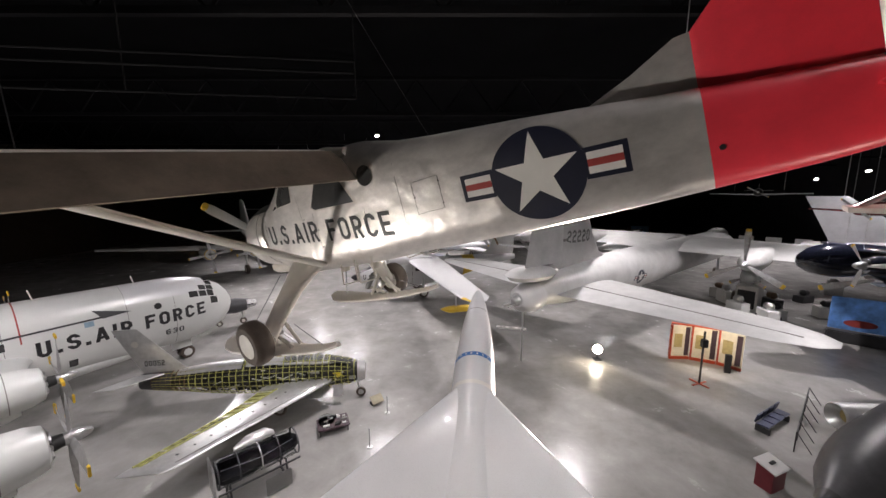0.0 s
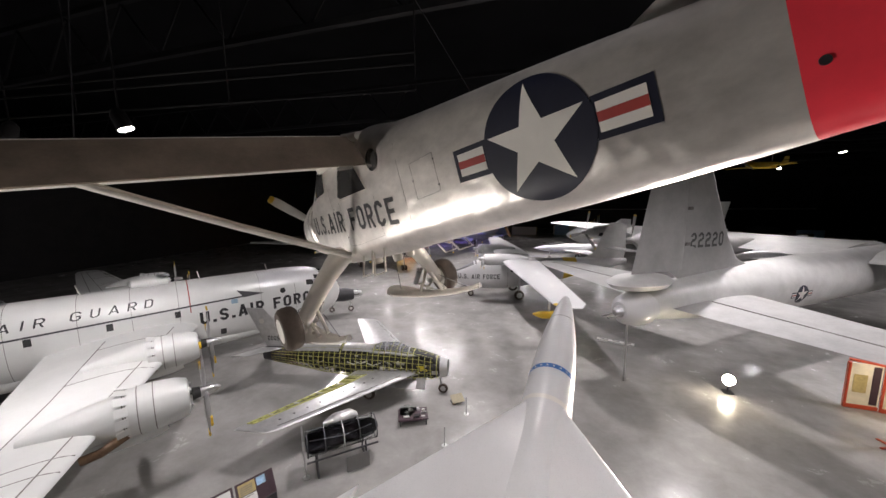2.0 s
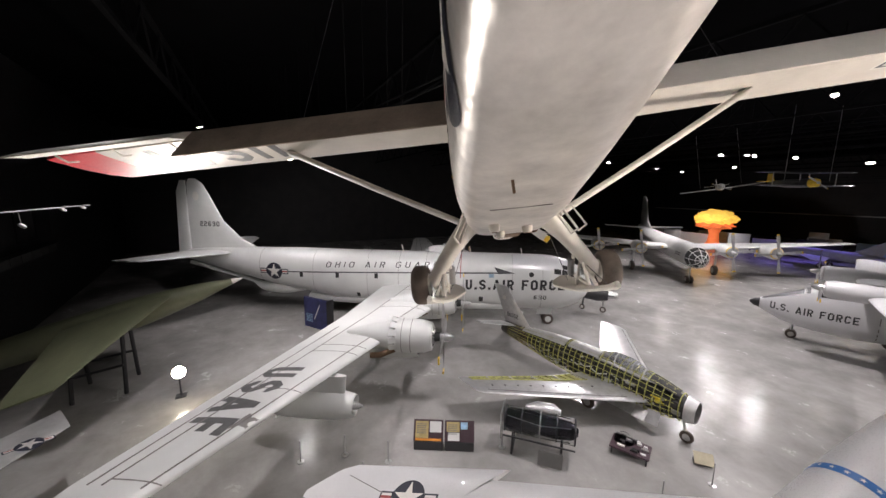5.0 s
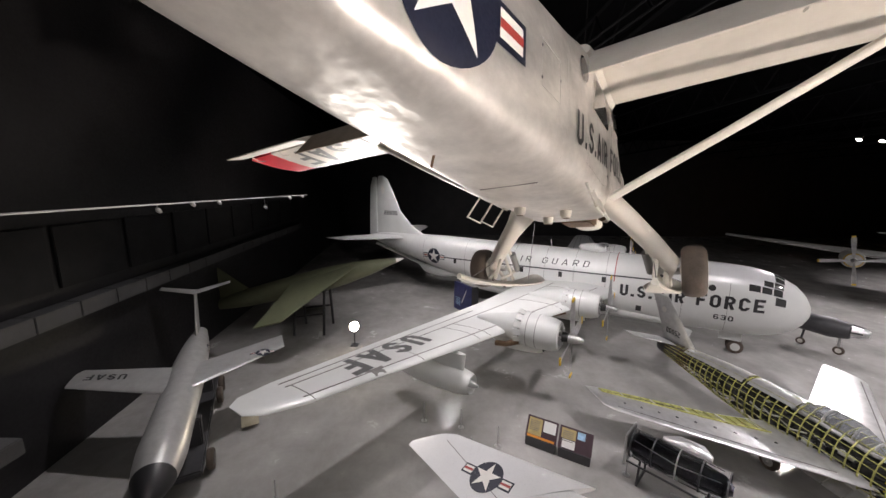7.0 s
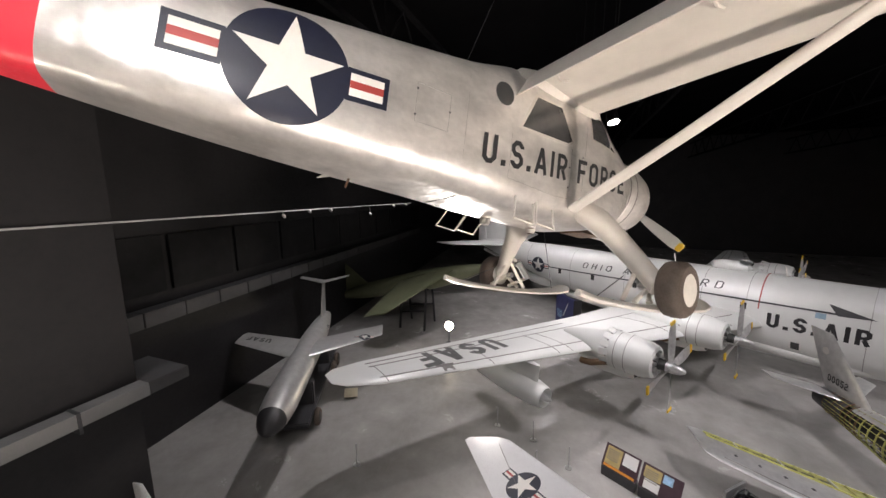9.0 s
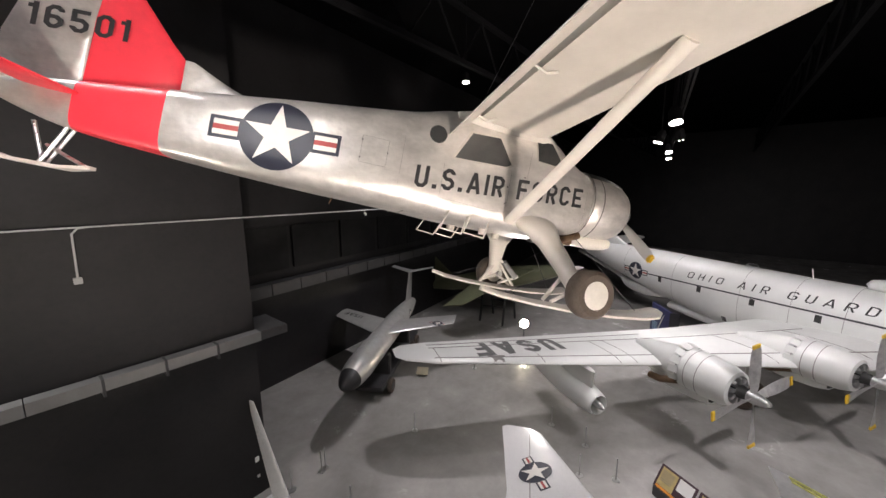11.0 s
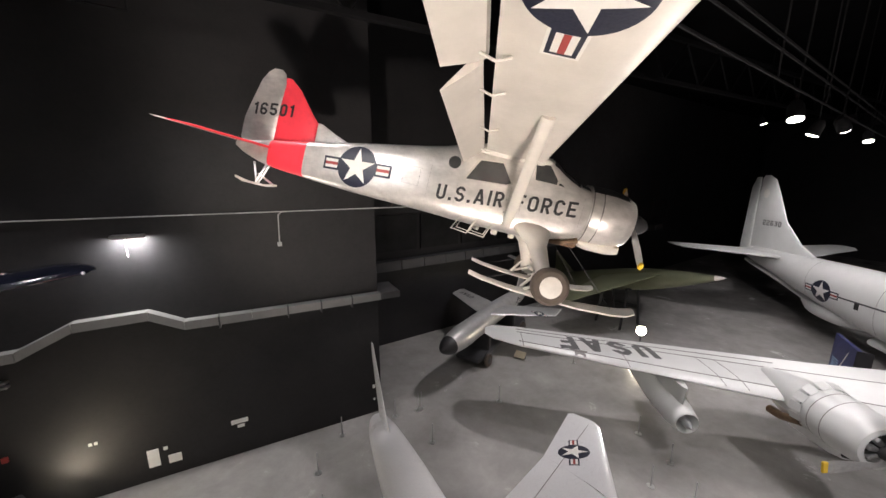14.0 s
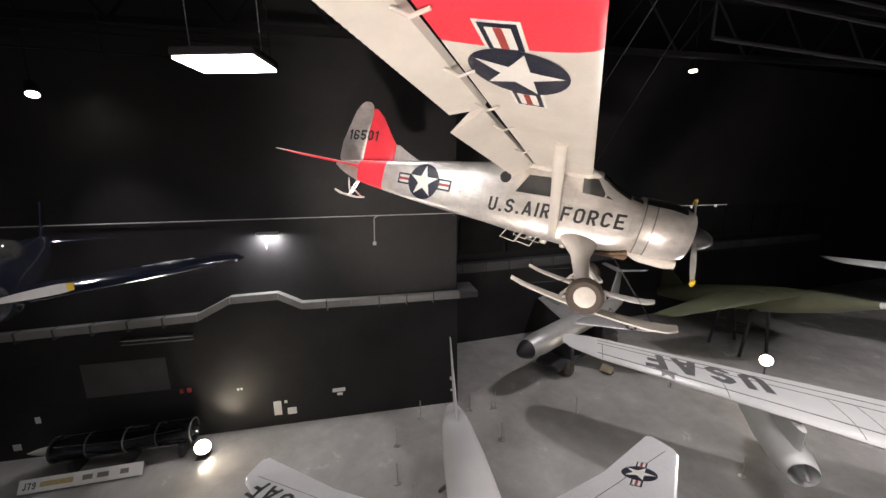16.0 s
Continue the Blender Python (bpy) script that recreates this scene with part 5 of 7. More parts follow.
            for k in range(9):
                x, y = edge(-1.8 - 0.52 * k, 0.42)
                part("skin_screw_plate", moved(bevel_box(-0.05, 0.05, -0.04, 0.04, 0, 0.02, 0.006), Matrix.Translation(up(x, y, 0.0))), M_DARKMETAL, w)
        part("slat_line", tube(bmesh.new(), [up(lerp_sections(sorted(ws), s * y)[0] - 0.3, s * y, 0.0) for y in (1.2, 2.4, 3.6, 5, 6.4)], 0.02, 5), M_SEAM, w)
        part("tailplane", wing([(s * 0.3, -10.2, 1.3, 2.35, 0.08), (s * 1.95, -11.5, 0.8, 2.5, 0.07)], 0), M_SILVER, root)
        part("main_gear_leg", tube(bmesh.new(), [(-4.4, s * 1.35, 1.4), (-4.4, s * 1.35, 0.36)], 0.07, 8), M_STEEL, root)
        wheel(root, -4.4, s * 1.2, 0.36, 0.36, 0.2, M_STEEL)
    fin = part("fin", wing([(2.2, -9.0, 2.3, 0, 0.07), (4.75, -11.4, 1.2, 0, 0.07)], 0, "z"), M_SILVER, root)
    lettering("00052", 0.3, 0.95, lambda u, v, lift=0.0: (-11.2 + u, -0.1, 2.75 + v), fin, name="tail_lettering")
    part("badge", outline([[(-11.55 + 0.17 * math.cos(k * 0.42), 3.95 + 0.17 * math.sin(k * 0.42)) for k in range(15)]], lambda u, v: (u, -0.07, v)), M_DECAL, fin)
    part("nose_gear_leg", tube(bmesh.new(), [(-0.55, 0, 1.3), (-0.35, 0, 0.3)], 0.06, 8), M_STEEL, root)
    wheel(root, -0.3, 0, 0.28, 0.28, 0.16, M_STEEL)
    # lowered belly doors and trailing hoses
    for x, y, tilt in ((-2.6, -0.8, 25), (-2.0, -0.85, 30), (-3.2, -0.8, 20), (-1.5, -0.7, 62), (-2.3, -0.62, 70), (-3.0, -0.6, 75)):
        part("access_door", moved(bevel_box(-0.28, 0.28, -0.3, 0.3, -0.012, 0.012, 0.006), pose(x, y, 0.85, tilt, 0, 0)), M_SILVER, root)
    return root


cutaway_fighter()


def wheel_block(x, y, turn):
    b = thing("wheel_sign", pose(x, y, 0, 0, 0, turn), "small cream slanted sign beside the wheel", "sign")
    part("board", moved(bevel_box(-0.35, 0.35, -0.25, 0.25, -0.02, 0.02, 0.01), pose(0, 0, 0.3, 35, 0, 0)), M_CREAMSIGN, b)
    part("foot", bevel_box(-0.3, 0.3, -0.02, 0.3, 0, 0.12, 0.01), M_DARKMETAL, b)


M_CREAMSIGN = mat("cream_sign", (0.42, 0.38, 0.27), 0.5)
wheel_block(-3.7, 18.0, 40)
wheel_block(-10.9, -4.6, 120)

# ---- glass-cased jet engine on a stand ----
M_GLOSSDARK = mat("dark_engine_metal", (0.05, 0.05, 0.06), 0.18, 0.7, var=0.4, scale=4)


def engine_display(name, m, length, r, label, clear=True):
    t = thing(name, m, label, "engine")
    e = part("engine_core", lathe([(-length / 2, r * 0.55), (-length * 0.42, r * 0.8), (-length * 0.1, r * 0.85), (0, r * 0.7), (length * 0.2, r * 0.75), (length * 0.42, r * 0.6), (length / 2, r * 0.3)], 28), M_GLOSSDARK, t)
    for f in (-0.48, -0.25, 0.0, 0.22, 0.46):
        part("case_ring", moved(lathe([(-0.02, r * 0.9), (-0.02, r * 1.03), (0.02, r * 1.03), (0.02, r * 0.9)], 28, caps=False), pose(length * f, 0, 0)), M_DARKMETAL if f else M_STEEL, e)
    if clear:
        part("clear_case", lathe([(-length * 0.48, r), (length * 0.46, r)], 28, caps=False), M_CLEAR, t)
    for k in range(8):
        a = k * 0.785
        part("fuel_line", tube(bmesh.new(), [(-length * 0.45, r * 0.88 * math.cos(a), r * 0.88 * math.sin(a)), (0, r * 0.92 * math.cos(a + 0.3), r * 0.92 * math.sin(a + 0.3)), (length * 0.4, r * 0.8 * math.cos(a), r * 0.8 * math.sin(a))], 0.014, 6), M_STEEL if k % 3 == 0 else M_BLACK, e)
    return t


ed = engine_display("engine_display", pose(-7.3, 12.4, 1.35, 0, 0, 43), 3.0, 0.52, "dark jet engine in a clear case on a wheeled stand")
for x in (-1.1, 0.9):
    for y in (-0.4, 0.4):
        part("leg", tube(bmesh.new(), [(x, y * 0.8, -0.4), (x, y * 1.2, -1.33)], 0.04, 8), M_DARKMETAL, ed)
    part("cross_bar", tube(bmesh.new(), [(x, -0.48, -1.25), (x, 0.48, -1.25)], 0.05, 8), M_DARKMETAL, ed)
for y in (-0.5, 0.5):
    part("side_rail", tube(bmesh.new(), [(-1.5, y, -0.5), (1.4, y, -0.5)], 0.04, 8), M_DARKMETAL, ed)
part("info_board", bevel_box(0.0, 0.95, -0.75, -0.7, -1.3, -0.6, 0.02), M_DUCT, ed)
part("front_plate", bevel_box(-1.62, -1.55, -0.55, 0.55, -0.75, 0.55, 0.03), M_STEEL, ed)
part("top_scoop", moved(lathe([(-0.9, 0.1), (-0.4, 0.34), (0.3, 0.36), (0.6, 0.15)], 18), pose(0.2, 0.75, 0.2)), M_SILVER, ed)

# ---- information boards ----
M_MAROON = mat("dark_maroon_board", (0.06, 0.035, 0.045), 0.45)
M_TANP = mat("tan_print", (0.45, 0.36, 0.16), 0.5, var=0.2, scale=6)
M_ORANGE = mat("orange_print", (0.75, 0.3, 0.05), 0.5)
M_SKYP = mat("pale_blue_print", (0.35, 0.55, 0.75), 0.5, var=0.3, scale=5)


def info_board(m, label, blocks):
    t = thing("info_board", m, label, "sign", "information boards by the engine")
    part("plinth", bevel_box(-0.62, 0.62, -0.05, 0.25, 0.0, 0.42, 0.02), M_DARKMETAL, t)
    tl = pose(0, -0.02, 0.42, 58, 0, 0)
    part("board", moved(bevel_box(-0.64, 0.64, 0.0, 0.85, -0.03, 0.0, 0.012), tl), M_MAROON, t)
    for x0, x1, y0, y1, mt in blocks:
        part("print_block", moved(bevel_box(x0, x1, y0, y1, 0.0, 0.005, 0.002), tl), mt, t)
    k = 0
    for i in range(6):
        part("print_line", moved(bevel_box(-0.5, -0.1, 0.3 + 0.07 * i, 0.33 + 0.07 * i, 0.005, 0.007, 0.001), tl), M_SEAM, t)
    return t


info_board(pose(-9.62, 8.25, 0, 0, 0, 60.4), "slanted maroon information board with tan and orange print", [(-0.56, 0.0, 0.12, 0.78, M_TANP), (0.06, 0.56, 0.35, 0.78, M_WHITE), (-0.56, 0.56, 0.02, 0.11, M_ORANGE)])
info_board(pose(-8.95, 9.42, 0, 0, 0, 60.4), "slanted maroon information board with pale blue picture", [(-0.56, 0.0, 0.4, 0.78, M_TANP), (-0.5, 0.0, 0.05, 0.36, M_WHITE), (0.05, 0.35, 0.5, 0.78, M_SKYP)])

# ---- parts tray under a clear cover ----
tr = thing("parts_display", pose(-5.5, 15.9, 0, 0, 0, 25), "low table of engine parts under a clear cover", "display")
part("table", bevel_box(-0.75, 0.75, -0.5, 0.5, 0.3, 0.38, 0.02), M_MAROON, tr)
for x in (-0.65, 0.65):
    for y in (-0.4, 0.4):
        part("leg", tube(bmesh.new(), [(x, y, 0), (x, y, 0.3)], 0.03, 6), M_DARKMETAL, tr)
rnd = random.Random(3)
for k in range(14):
    x, y, s = rnd.uniform(-0.6, 0.55), rnd.uniform(-0.38, 0.38), rnd.uniform(0.06, 0.16)
    part("display_piece", bevel_box(x - s, x + s, y - 0.05, y + 0.05, 0.38, 0.4 + rnd.uniform(0.01, 0.12), 0.01), rnd.choice((M_WHITE, M_STEEL, M_BLACK, M_WHITE)), tr)
part("cover", moved(lathe([(0.0, 0.4), (0.15, 0.36), (0.28, 0.2), (0.32, 0.02)], 18, "z"), pose(-0.3, 0.2, 0.38)), M_CLEAR, tr)

# ---- black-nosed winged missile ----
M_MISSILE = mat("silver_missile_paint", (0.5, 0.5, 0.49), 0.36, 0.45, var=0.1)


def winged_missile():
    root = thing("winged_missile", pose(-4.66, -3.8, 2.42, 0, 1.0, 28.3), "silver winged missile with black nose and T-shaped tail on a trailer", "missile")
    secs = smooth_sections([(-12.0, 0, 0.3, 0.3, 2), (-10, 0, 0.55, 0.55, 2), (-7, 0, 0.68, 0.68, 2), (-2, 0, 0.68, 0.68, 2), (-0.85, 0, 0.55, 0.55, 2)], 0.5)
    part("fuselage", body(secs, 32), M_MISSILE, root)
    part("nose_cone", body([(-0.85, 0, 0.55, 0.55, 2), (-0.5, 0, 0.44, 0.44, 2), (-0.2, 0, 0.27, 0.27, 2), (-0.05, 0, 0.12, 0.12, 2), (0, 0, 0.02, 0.02, 2)], 32), M_BLACK, root, "glossy black nose cone")
    for s in (1, -1):
        ws = [(s * 0.4, -4.9, 2.2, 0.45, 0.08), (s * 3.95, -7.3, 1.5, 0.35, 0.07)]
        w = part("wing", wing(ws, 0.1), M_MISSILE, root)
        up = lambda x, y, lift: (x, y, wing_z(sorted(ws), x, y, 1, 0.1) + lift)
        if s > 0:
            insignia(0.62, lambda u, v, lift=0.0: up(-6.95 + v, 3.0 + u, lift), w, fine=0.2)
        else:
            lettering("USAF", 0.5, 1.5, lambda u, v, lift=0.0: up(-7.3 + v - 0.5 * u, -2.0 - u, lift), w)
        part("tailplane", wing([(s * 0.0, -11.3, 0.9, 2.45, 0.08), (s * 1.6, -12.1, 0.6, 2.65, 0.07)], 0), M_MISSILE, root)
        insignia(0.5, lambda u, v, lift=0.0, s=s: (-9.4 - s * u, s * side_y(secs, -9.4 - s * u, 0.05 + v) + s * lift, 0.05 + v), root, fine=0.2)
    part("fin", wing([(0.3, -10.1, 1.7, 0, 0.08), (2.5, -11.3, 0.9, 0, 0.08)], 0, "z"), M_MISSILE, root)
    for x in (-8.5, -4.5):
        part("cradle", bevel_box(x - 0.2, x + 0.2, -0.7, 0.7, -1.9, -0.55, 0.05), M_DARKMETAL, root)
    part("trailer_bed", bevel_box(-10.5, -2.8, -0.8, 0.8, -1.95, -1.7, 0.05), M_DARKMETAL, root)
    for x in (-9.5, -8.4, -3.8):
        for s in (1, -1):
            wheel(root, x, s * 0.95, -2.05, 0.4, 0.25, M_DARKMETAL)
    return root


winged_missile()

# ---- olive swept-wing missile ----
def olive_missile():
    root = thing("olive_missile", pose(-22.1, 1.25, 5.55, 0, -14.0, 92.0), "olive drab swept-wing missile with a white nose tip on stands", "missile")
    secs = smooth_sections([(-14.5, -0.1, 0.35, 0.35, 2), (-12, -0.1, 0.6, 0.65, 2), (-6, -0.1, 0.8, 0.85, 2), (-3, -0.05, 0.6, 0.6, 2), (-0.6, 0, 0.18, 0.18, 2)], 0.5)
    part("fuselage", body(secs, 28), M_OLIVE, root)
    part("nose_tip", lathe([(-0.62, 0.18), (-0.3, 0.12), (-0.02, 0.03), (0.0, 0.01)], 20), M_DECAL, root, "white nose tip")
    for s in (1, -1):
        part("wing", wing([(s * 0.4, -3.5, 4.8, 0.35, 0.06), (s * 5.8, -7.2, 1.8, -0.9, 0.05)], 0), M_OLIVE, root)
    part("fin", wing([(0.3, -11.5, 2.8, 0, 0.06), (2.6, -13.4, 1.2, 0, 0.06)], 0, "z"), M_OLIVE, root)
    inv = root.matrix_world.inverted()
    for x in (-6.2, -8.4):
        top = root.matrix_world @ Vector((x, 0, -0.85))
        for y in (-0.9, 0.9):
            part("trestle_leg", tube(bmesh.new(), [inv @ Vector((top.x + y * 0.7, top.y, top.z + 0.1)), inv @ Vector((top.x + y * 1.25, top.y, 0))], 0.1, 8), M_BLACK, root)
        part("trestle_beam", tube(bmesh.new(), [inv @ Vector((top.x - 0.8, top.y, top.z)), inv @ Vector((top.x + 0.8, top.y, top.z))], 0.13, 8), M_BLACK, root)
    for y in (-1.0, 1.0):
        a, b = root.matrix_world @ Vector((-6.2, 0, -0.85)), root.matrix_world @ Vector((-8.4, 0, -0.85))
        part("trestle_rail", tube(bmesh.new(), [inv @ Vector((a.x + y, a.y, a.z * 0.5)), inv @ Vector((b.x + y, b.y, b.z * 0.5))], 0.07, 6), M_BLACK, root)
    return root


olive_missile()

# dark blue display board under the tanker's tail
sb = thing("display_board", pose(-25.9, 6.0, 0, 0, 0, 32), "dark blue standing display board with a rocket picture", "sign")
M_NAVYBOARD = mat("dark_blue_print", (0.03, 0.035, 0.12), 0.4, var=0.4, scale=2)
part("board", bevel_box(-1.35, 1.35, -0.1, 0.1, 0.0, 2.5, 0.02), M_NAVYBOARD, sb)
part("side_panel", bevel_box(1.35, 1.41, -0.16, 0.5, 0.0, 2.52, 0.01), M_BLACK, sb)
part("picture", moved(lathe([(-0.7, 0.05), (0.5, 0.06), (0.8, 0.01)], 10), pose(0.2, -0.12, 1.4, 0, -62, 0) @ Matrix.Diagonal((1, 0.2, 1, 1))), M_DECAL, sb, "white rocket shape")
for k in range(5):
    part("print_line", bevel_box(-1.1, -0.35, -0.106, -0.1, 0.5 + 0.14 * k, 0.56 + 0.14 * k, 0.002), M_SKYP, sb)

# ---- rope stanchions ----
def stanchion(x, y, group):
    t = thing("stanchion", pose(x, y, 0), "thin grey stanchion post on a small base", "post", group)
    part("post", tube(bmesh.new(), [(0, 0, 0.02), (0, 0, 0.95)], 0.022, 8), M_PIPE, t)
    part("base", lathe([(0, 0.14), (0.02, 0.14), (0.03, 0.04)], 16, "z"), M_STEEL, t)
    return t


st0 = stanchion(-11.35, 3.3, "stanchions along the exhibits")
for x, y in ((-9.75, 6.5), (-2.6, -0.6), (-2.9, -2.9), (-3.1, -2.95), (-1.7, -3.0), (-9.1, 5.3), (-10.9, 5.0), (-7.0, -1.6), (2.2, -1.2), (2.3, 0.8), (0.9, -2.9), (-8.3, 11.2), (-3.4, 14.6), (-3.0, 17.2), (-15.0, 2.6), (-13.6, -2.6), (1.7, 1.9)):
    copy_thing(st0, pose(x, y, 0, 0, 0, x * 40))

# ---- jet engine on a lettered base by the wall ----
je = engine_display("jet_engine", pose(13.6, -2.75, 1.05, 0, 0, 182), 5.4, 0.5, "long clear-cased jet engine on a white lettered base by the wall")
part("base_plate", moved(bevel_box(-2.1, 2.1, -0.25, 0.25, -0.02, 0.02, 0.01), pose(-1.2, -1.0, -0.75, 60, 0, 0)), M_WHITE, je, "white lettered base panel")
for x in (-2, 0, 2):
    part("stand", bevel_box(x - 0.1, x + 0.1, -0.4, 0.4, -1.05, -0.45, 0.02), M_DARKMETAL, je)
lettering("J79", 0.24, 0.42, lambda u, v, lift=0.0: tuple(pose(-1.2, -1.0, -0.75, 60, 0, 0) @ Vector((-1.95 + u, -0.12 + v, 0.025))), je)
for k, (a, b) in enumerate(((-1.4, -0.3), (0.0, 0.35), (0.5, 0.9), (1.3, 1.6))):
    part("print_block", moved(bevel_box(a, b, -0.08, 0.1, 0.02, 0.024, 0.001), pose(-1.2, -1.0, -0.75, 60, 0, 0)), M_SEAM if k else M_TANP, je)
part("tail_cone", moved(lathe([(0, 0.2), (0.5, 0.14), (0.9, 0.02)], 16), pose(-2.7, 0, 0, 0, 180, 0)), M_DECAL, je)

# ---- navy fighter wing and nose beside the wall ----
M_NAVYGLOSS = mat("glossy_navy_paint", (0.01, 0.012, 0.022), 0.12, var=0.2, coat=0.6)


def navy_fighter(name, m, label):
    root = thing(name, m, label, "airplane", "navy blue piston planes")
    secs = smooth_sections([(-9, 0.4, 0.15, 0.3, 2), (-5, 0.2, 0.6, 0.7, 2), (-1, 0, 0.75, 0.85, 2), (0.6, 0, 0.72, 0.75, 2), (1.0, 0, 0.6, 0.62, 2)], 0.5)
    part("fuselage", body(secs, 28), M_NAVYGLOSS, root)
    part("cowl_opening", moved(lathe([(1.0, 0.5), (1.02, 0.5)], 20), Matrix()), M_LIP, root)
    for s in (1, -1):
        ws = [(s * 0.5, -0.4, 3.1, -0.4, 0.13), (s * 5.6, -0.75, 2.5, 0.1, 0.15), (s * 6.15, -0.9, 2.1, 0.15, 0.14), (s * 6.45, -1.2, 1.3, 0.17, 0.09)]
        w = part("wing", wing(ws), M_NAVYGLOSS, root)
        insignia(0.9, lambda u, v, lift=0.0, s=s, ws=ws: (-1.6 + v, s * 4.0 + u, wing_z(sorted(ws), -1.6 + v, s * 4.0 + u, 1) + lift), w, fine=0.3)
        part("tip_lamp", lathe([(-0.08, 0.02), (0, 0.05), (0.08, 0.02)], 10), M_WHITE, root).location = (-0.9, s * 6.1, 0.16)
        part("tailplane", wing([(s * 0.1, -7.6, 1.2, 0.5, 0.08), (s * 2.2, -7.9, 0.8, 0.5, 0.08)], 0), M_NAVYGLOSS, root)
    part("fin", wing([(0.4, -7.2, 1.7, 0, 0.08), (2.2, -8.3, 0.9, 0, 0.08)], 0, "z"), M_NAVYGLOSS, root)
    part("canopy", body(smooth_sections([(-3.4, 0.8, 0.1, 0.1, 2), (-2.4, 0.85, 0.38, 0.42, 2), (-1.4, 0.8, 0.35, 0.35, 2), (-0.9, 0.7, 0.1, 0.1, 2)], 0.3), 20), M_PANE, root)
    propeller(root, 1.05, 0, 0, 1.75, 3, -82, 0.3, M_GREYP, 0.22, 0.4)
    part("hanging_wire", tube(bmesh.new(), [(-1, 0, 0.8), (-1, 0, 14.1)], 0.006, 5), M_BLACK, root)
    return root

navy_fighter("navy_fighter", pose(11.2, 3.6, 9.5, -3, 0, 120) @ Matrix.Diagonal((0.82, 0.82, 0.82, 1)), "glossy navy blue fighter hanging by the black wall")

# ---- giant bomber, tail towards the floor's middle ----
BM = pose(6, 23.5, 0, 0, 0, 38)
BB = smooth_sections([(-0.2, 4.7, 0.6, 0.6, 2), (0.8, 4.75, 0.85, 0.9, 2), (4, 4.8, 1.2, 1.35, 2), (10, 4.75, 1.7, 1.8, 2), (18, 4.7, 1.9, 1.95, 2), (40, 4.7, 1.9, 1.95, 2), (45, 4.5, 1.5, 1.55, 2), (48.5, 4.2, 0.3, 0.3, 2)], 1.2)


M_DULLGREY = mat("dull_silver_lacquer", (0.42, 0.42, 0.415), 0.45, 0.2, var=0.16, scale=0.6, fine=10, bump=0.05)


def giant_bomber():
    root = thing("giant_bomber", BM, "huge silver-grey bomber with tall fin and rear turret", "airplane")
    part("fuselage", body(BB, 40), M_GREYP, root)
    fin = part("fin", wing([(6.0, 11.5, 8.0, 0, 0.05), (7.0, 9.0, 7.0, 0, 0.07), (8.5, 7.9, 4.2, 0, 0.1), (11.4, 6.4, 2.7, 0, 0.11), (14.2, 5.2, 1.9, 0, 0.1), (14.7, 4.6, 1.0, 0, 0.06)], 0, "z"), M_DULLGREY, root)
    part("rudder", wing([(6.7, 3.75, 4.3, 0, 0.1), (11.4, 3.7, 3.2, 0, 0.09), (14.2, 3.3, 2.2, 0, 0.08), (14.6, 3.0, 1.2, 0, 0.05)], 0, "z"), M_DULLGREY, root)
    for s in (1, -1):
        x0 = 4.2 if s < 0 else 7.0
        lettering("22220", 0.95, 2.85, lambda u, v, lift=0.0, s=s, x0=x0: (x0 - s * u, s * (wing_z([(8.0, 8.2, 4.6, 0, 0.1), (10.0, 7.2, 3.4, 0, 0.1)], min(7.6, x0 - s * u), 8.5, 1, 0) + 0.03), 8.0 + v), fin, M_FADED, fine=0.5, name="tail_lettering")
        for z in (8.2, 10.4, 12.5):
            part("hinge", bevel_box(3.5, 3.9, s * 0.2, s * 0.3, z, z + 0.2, 0.02) if s > 0 else bevel_box(3.5, 3.9, -0.3, -0.2, z, z + 0.2, 0.02), M_SEAM, fin)
        ws = [(s * 0.6, 9.0, 7.2, 4.6, 0.1), (s * 12.0, 6.4, 3.9, 4.8, 0.08), (s * 13.6, 5.5, 2.4, 4.8, 0.07), (s * 14.2, 4.8, 1.0, 4.8, 0.04)]
        w = part("stabilizer", wing(ws, 0), M_DULLGREY, root)
        pts = [(lerp_sections(sorted(ws), s * y)[0] - 0.62 * lerp_sections(sorted(ws), s * y)[1], s * y, wing_z(sorted(ws), lerp_sections(sorted(ws), s * y)[0] - 0.62 * lerp_sections(sorted(ws), s * y)[1], s * y, 1, 0)) for y in (1.5, 4, 7, 10, 13)]
        part("elevator_gap", tube(bmesh.new(), pts, 0.05, 5), M_SEAM, w)
        insignia(1.3, lambda u, v, lift=0.0, s=s: (13.4 - s * u, s * (side_y(BB, 13.4 - s * u, 4.4 + v) + lift), 4.4 + v), root, fine=0.4)
        wg = [(s * 1.0, 33.5, 11, 5.8, 0.15), (s * 14, 29.5, 8.5, 6.2, 0.14), (s * 34, 23.5, 3.5, 6.8, 0.1), (s * 35, 22.8, 2, 6.8, 0.06)]
        part("wing", wing(wg, 0.2), M_GREYP, root)
        for y in (8, 15, 22):
            xl, c, z, t = lerp_sections(sorted(wg), s * y)
            part("nacelle", moved(lathe([(-4, 0.25), (-2.8, 0.7), (0, 1.0), (4, 0.8), (6, 0.3)], 24), pose(xl - c - 0.5, s * y, z)), M_GREYP, root)
            propeller(root, xl - c - 4.4, s * y, z, 2.9, 3, y - 8, 0.5, M_BLADE, 0.3, -0.8)
        part("main_gear", tube(bmesh.new(), [(28, s * 6, 5.2), (28, s * 6, 0.8)], 0.2, 8), M_STEEL, root)
        wheel(root, 28, s * 6.4, 0.75, 0.75, 0.5)
        wheel(root, 28, s * 5.6, 0.75, 0.75, 0.5)
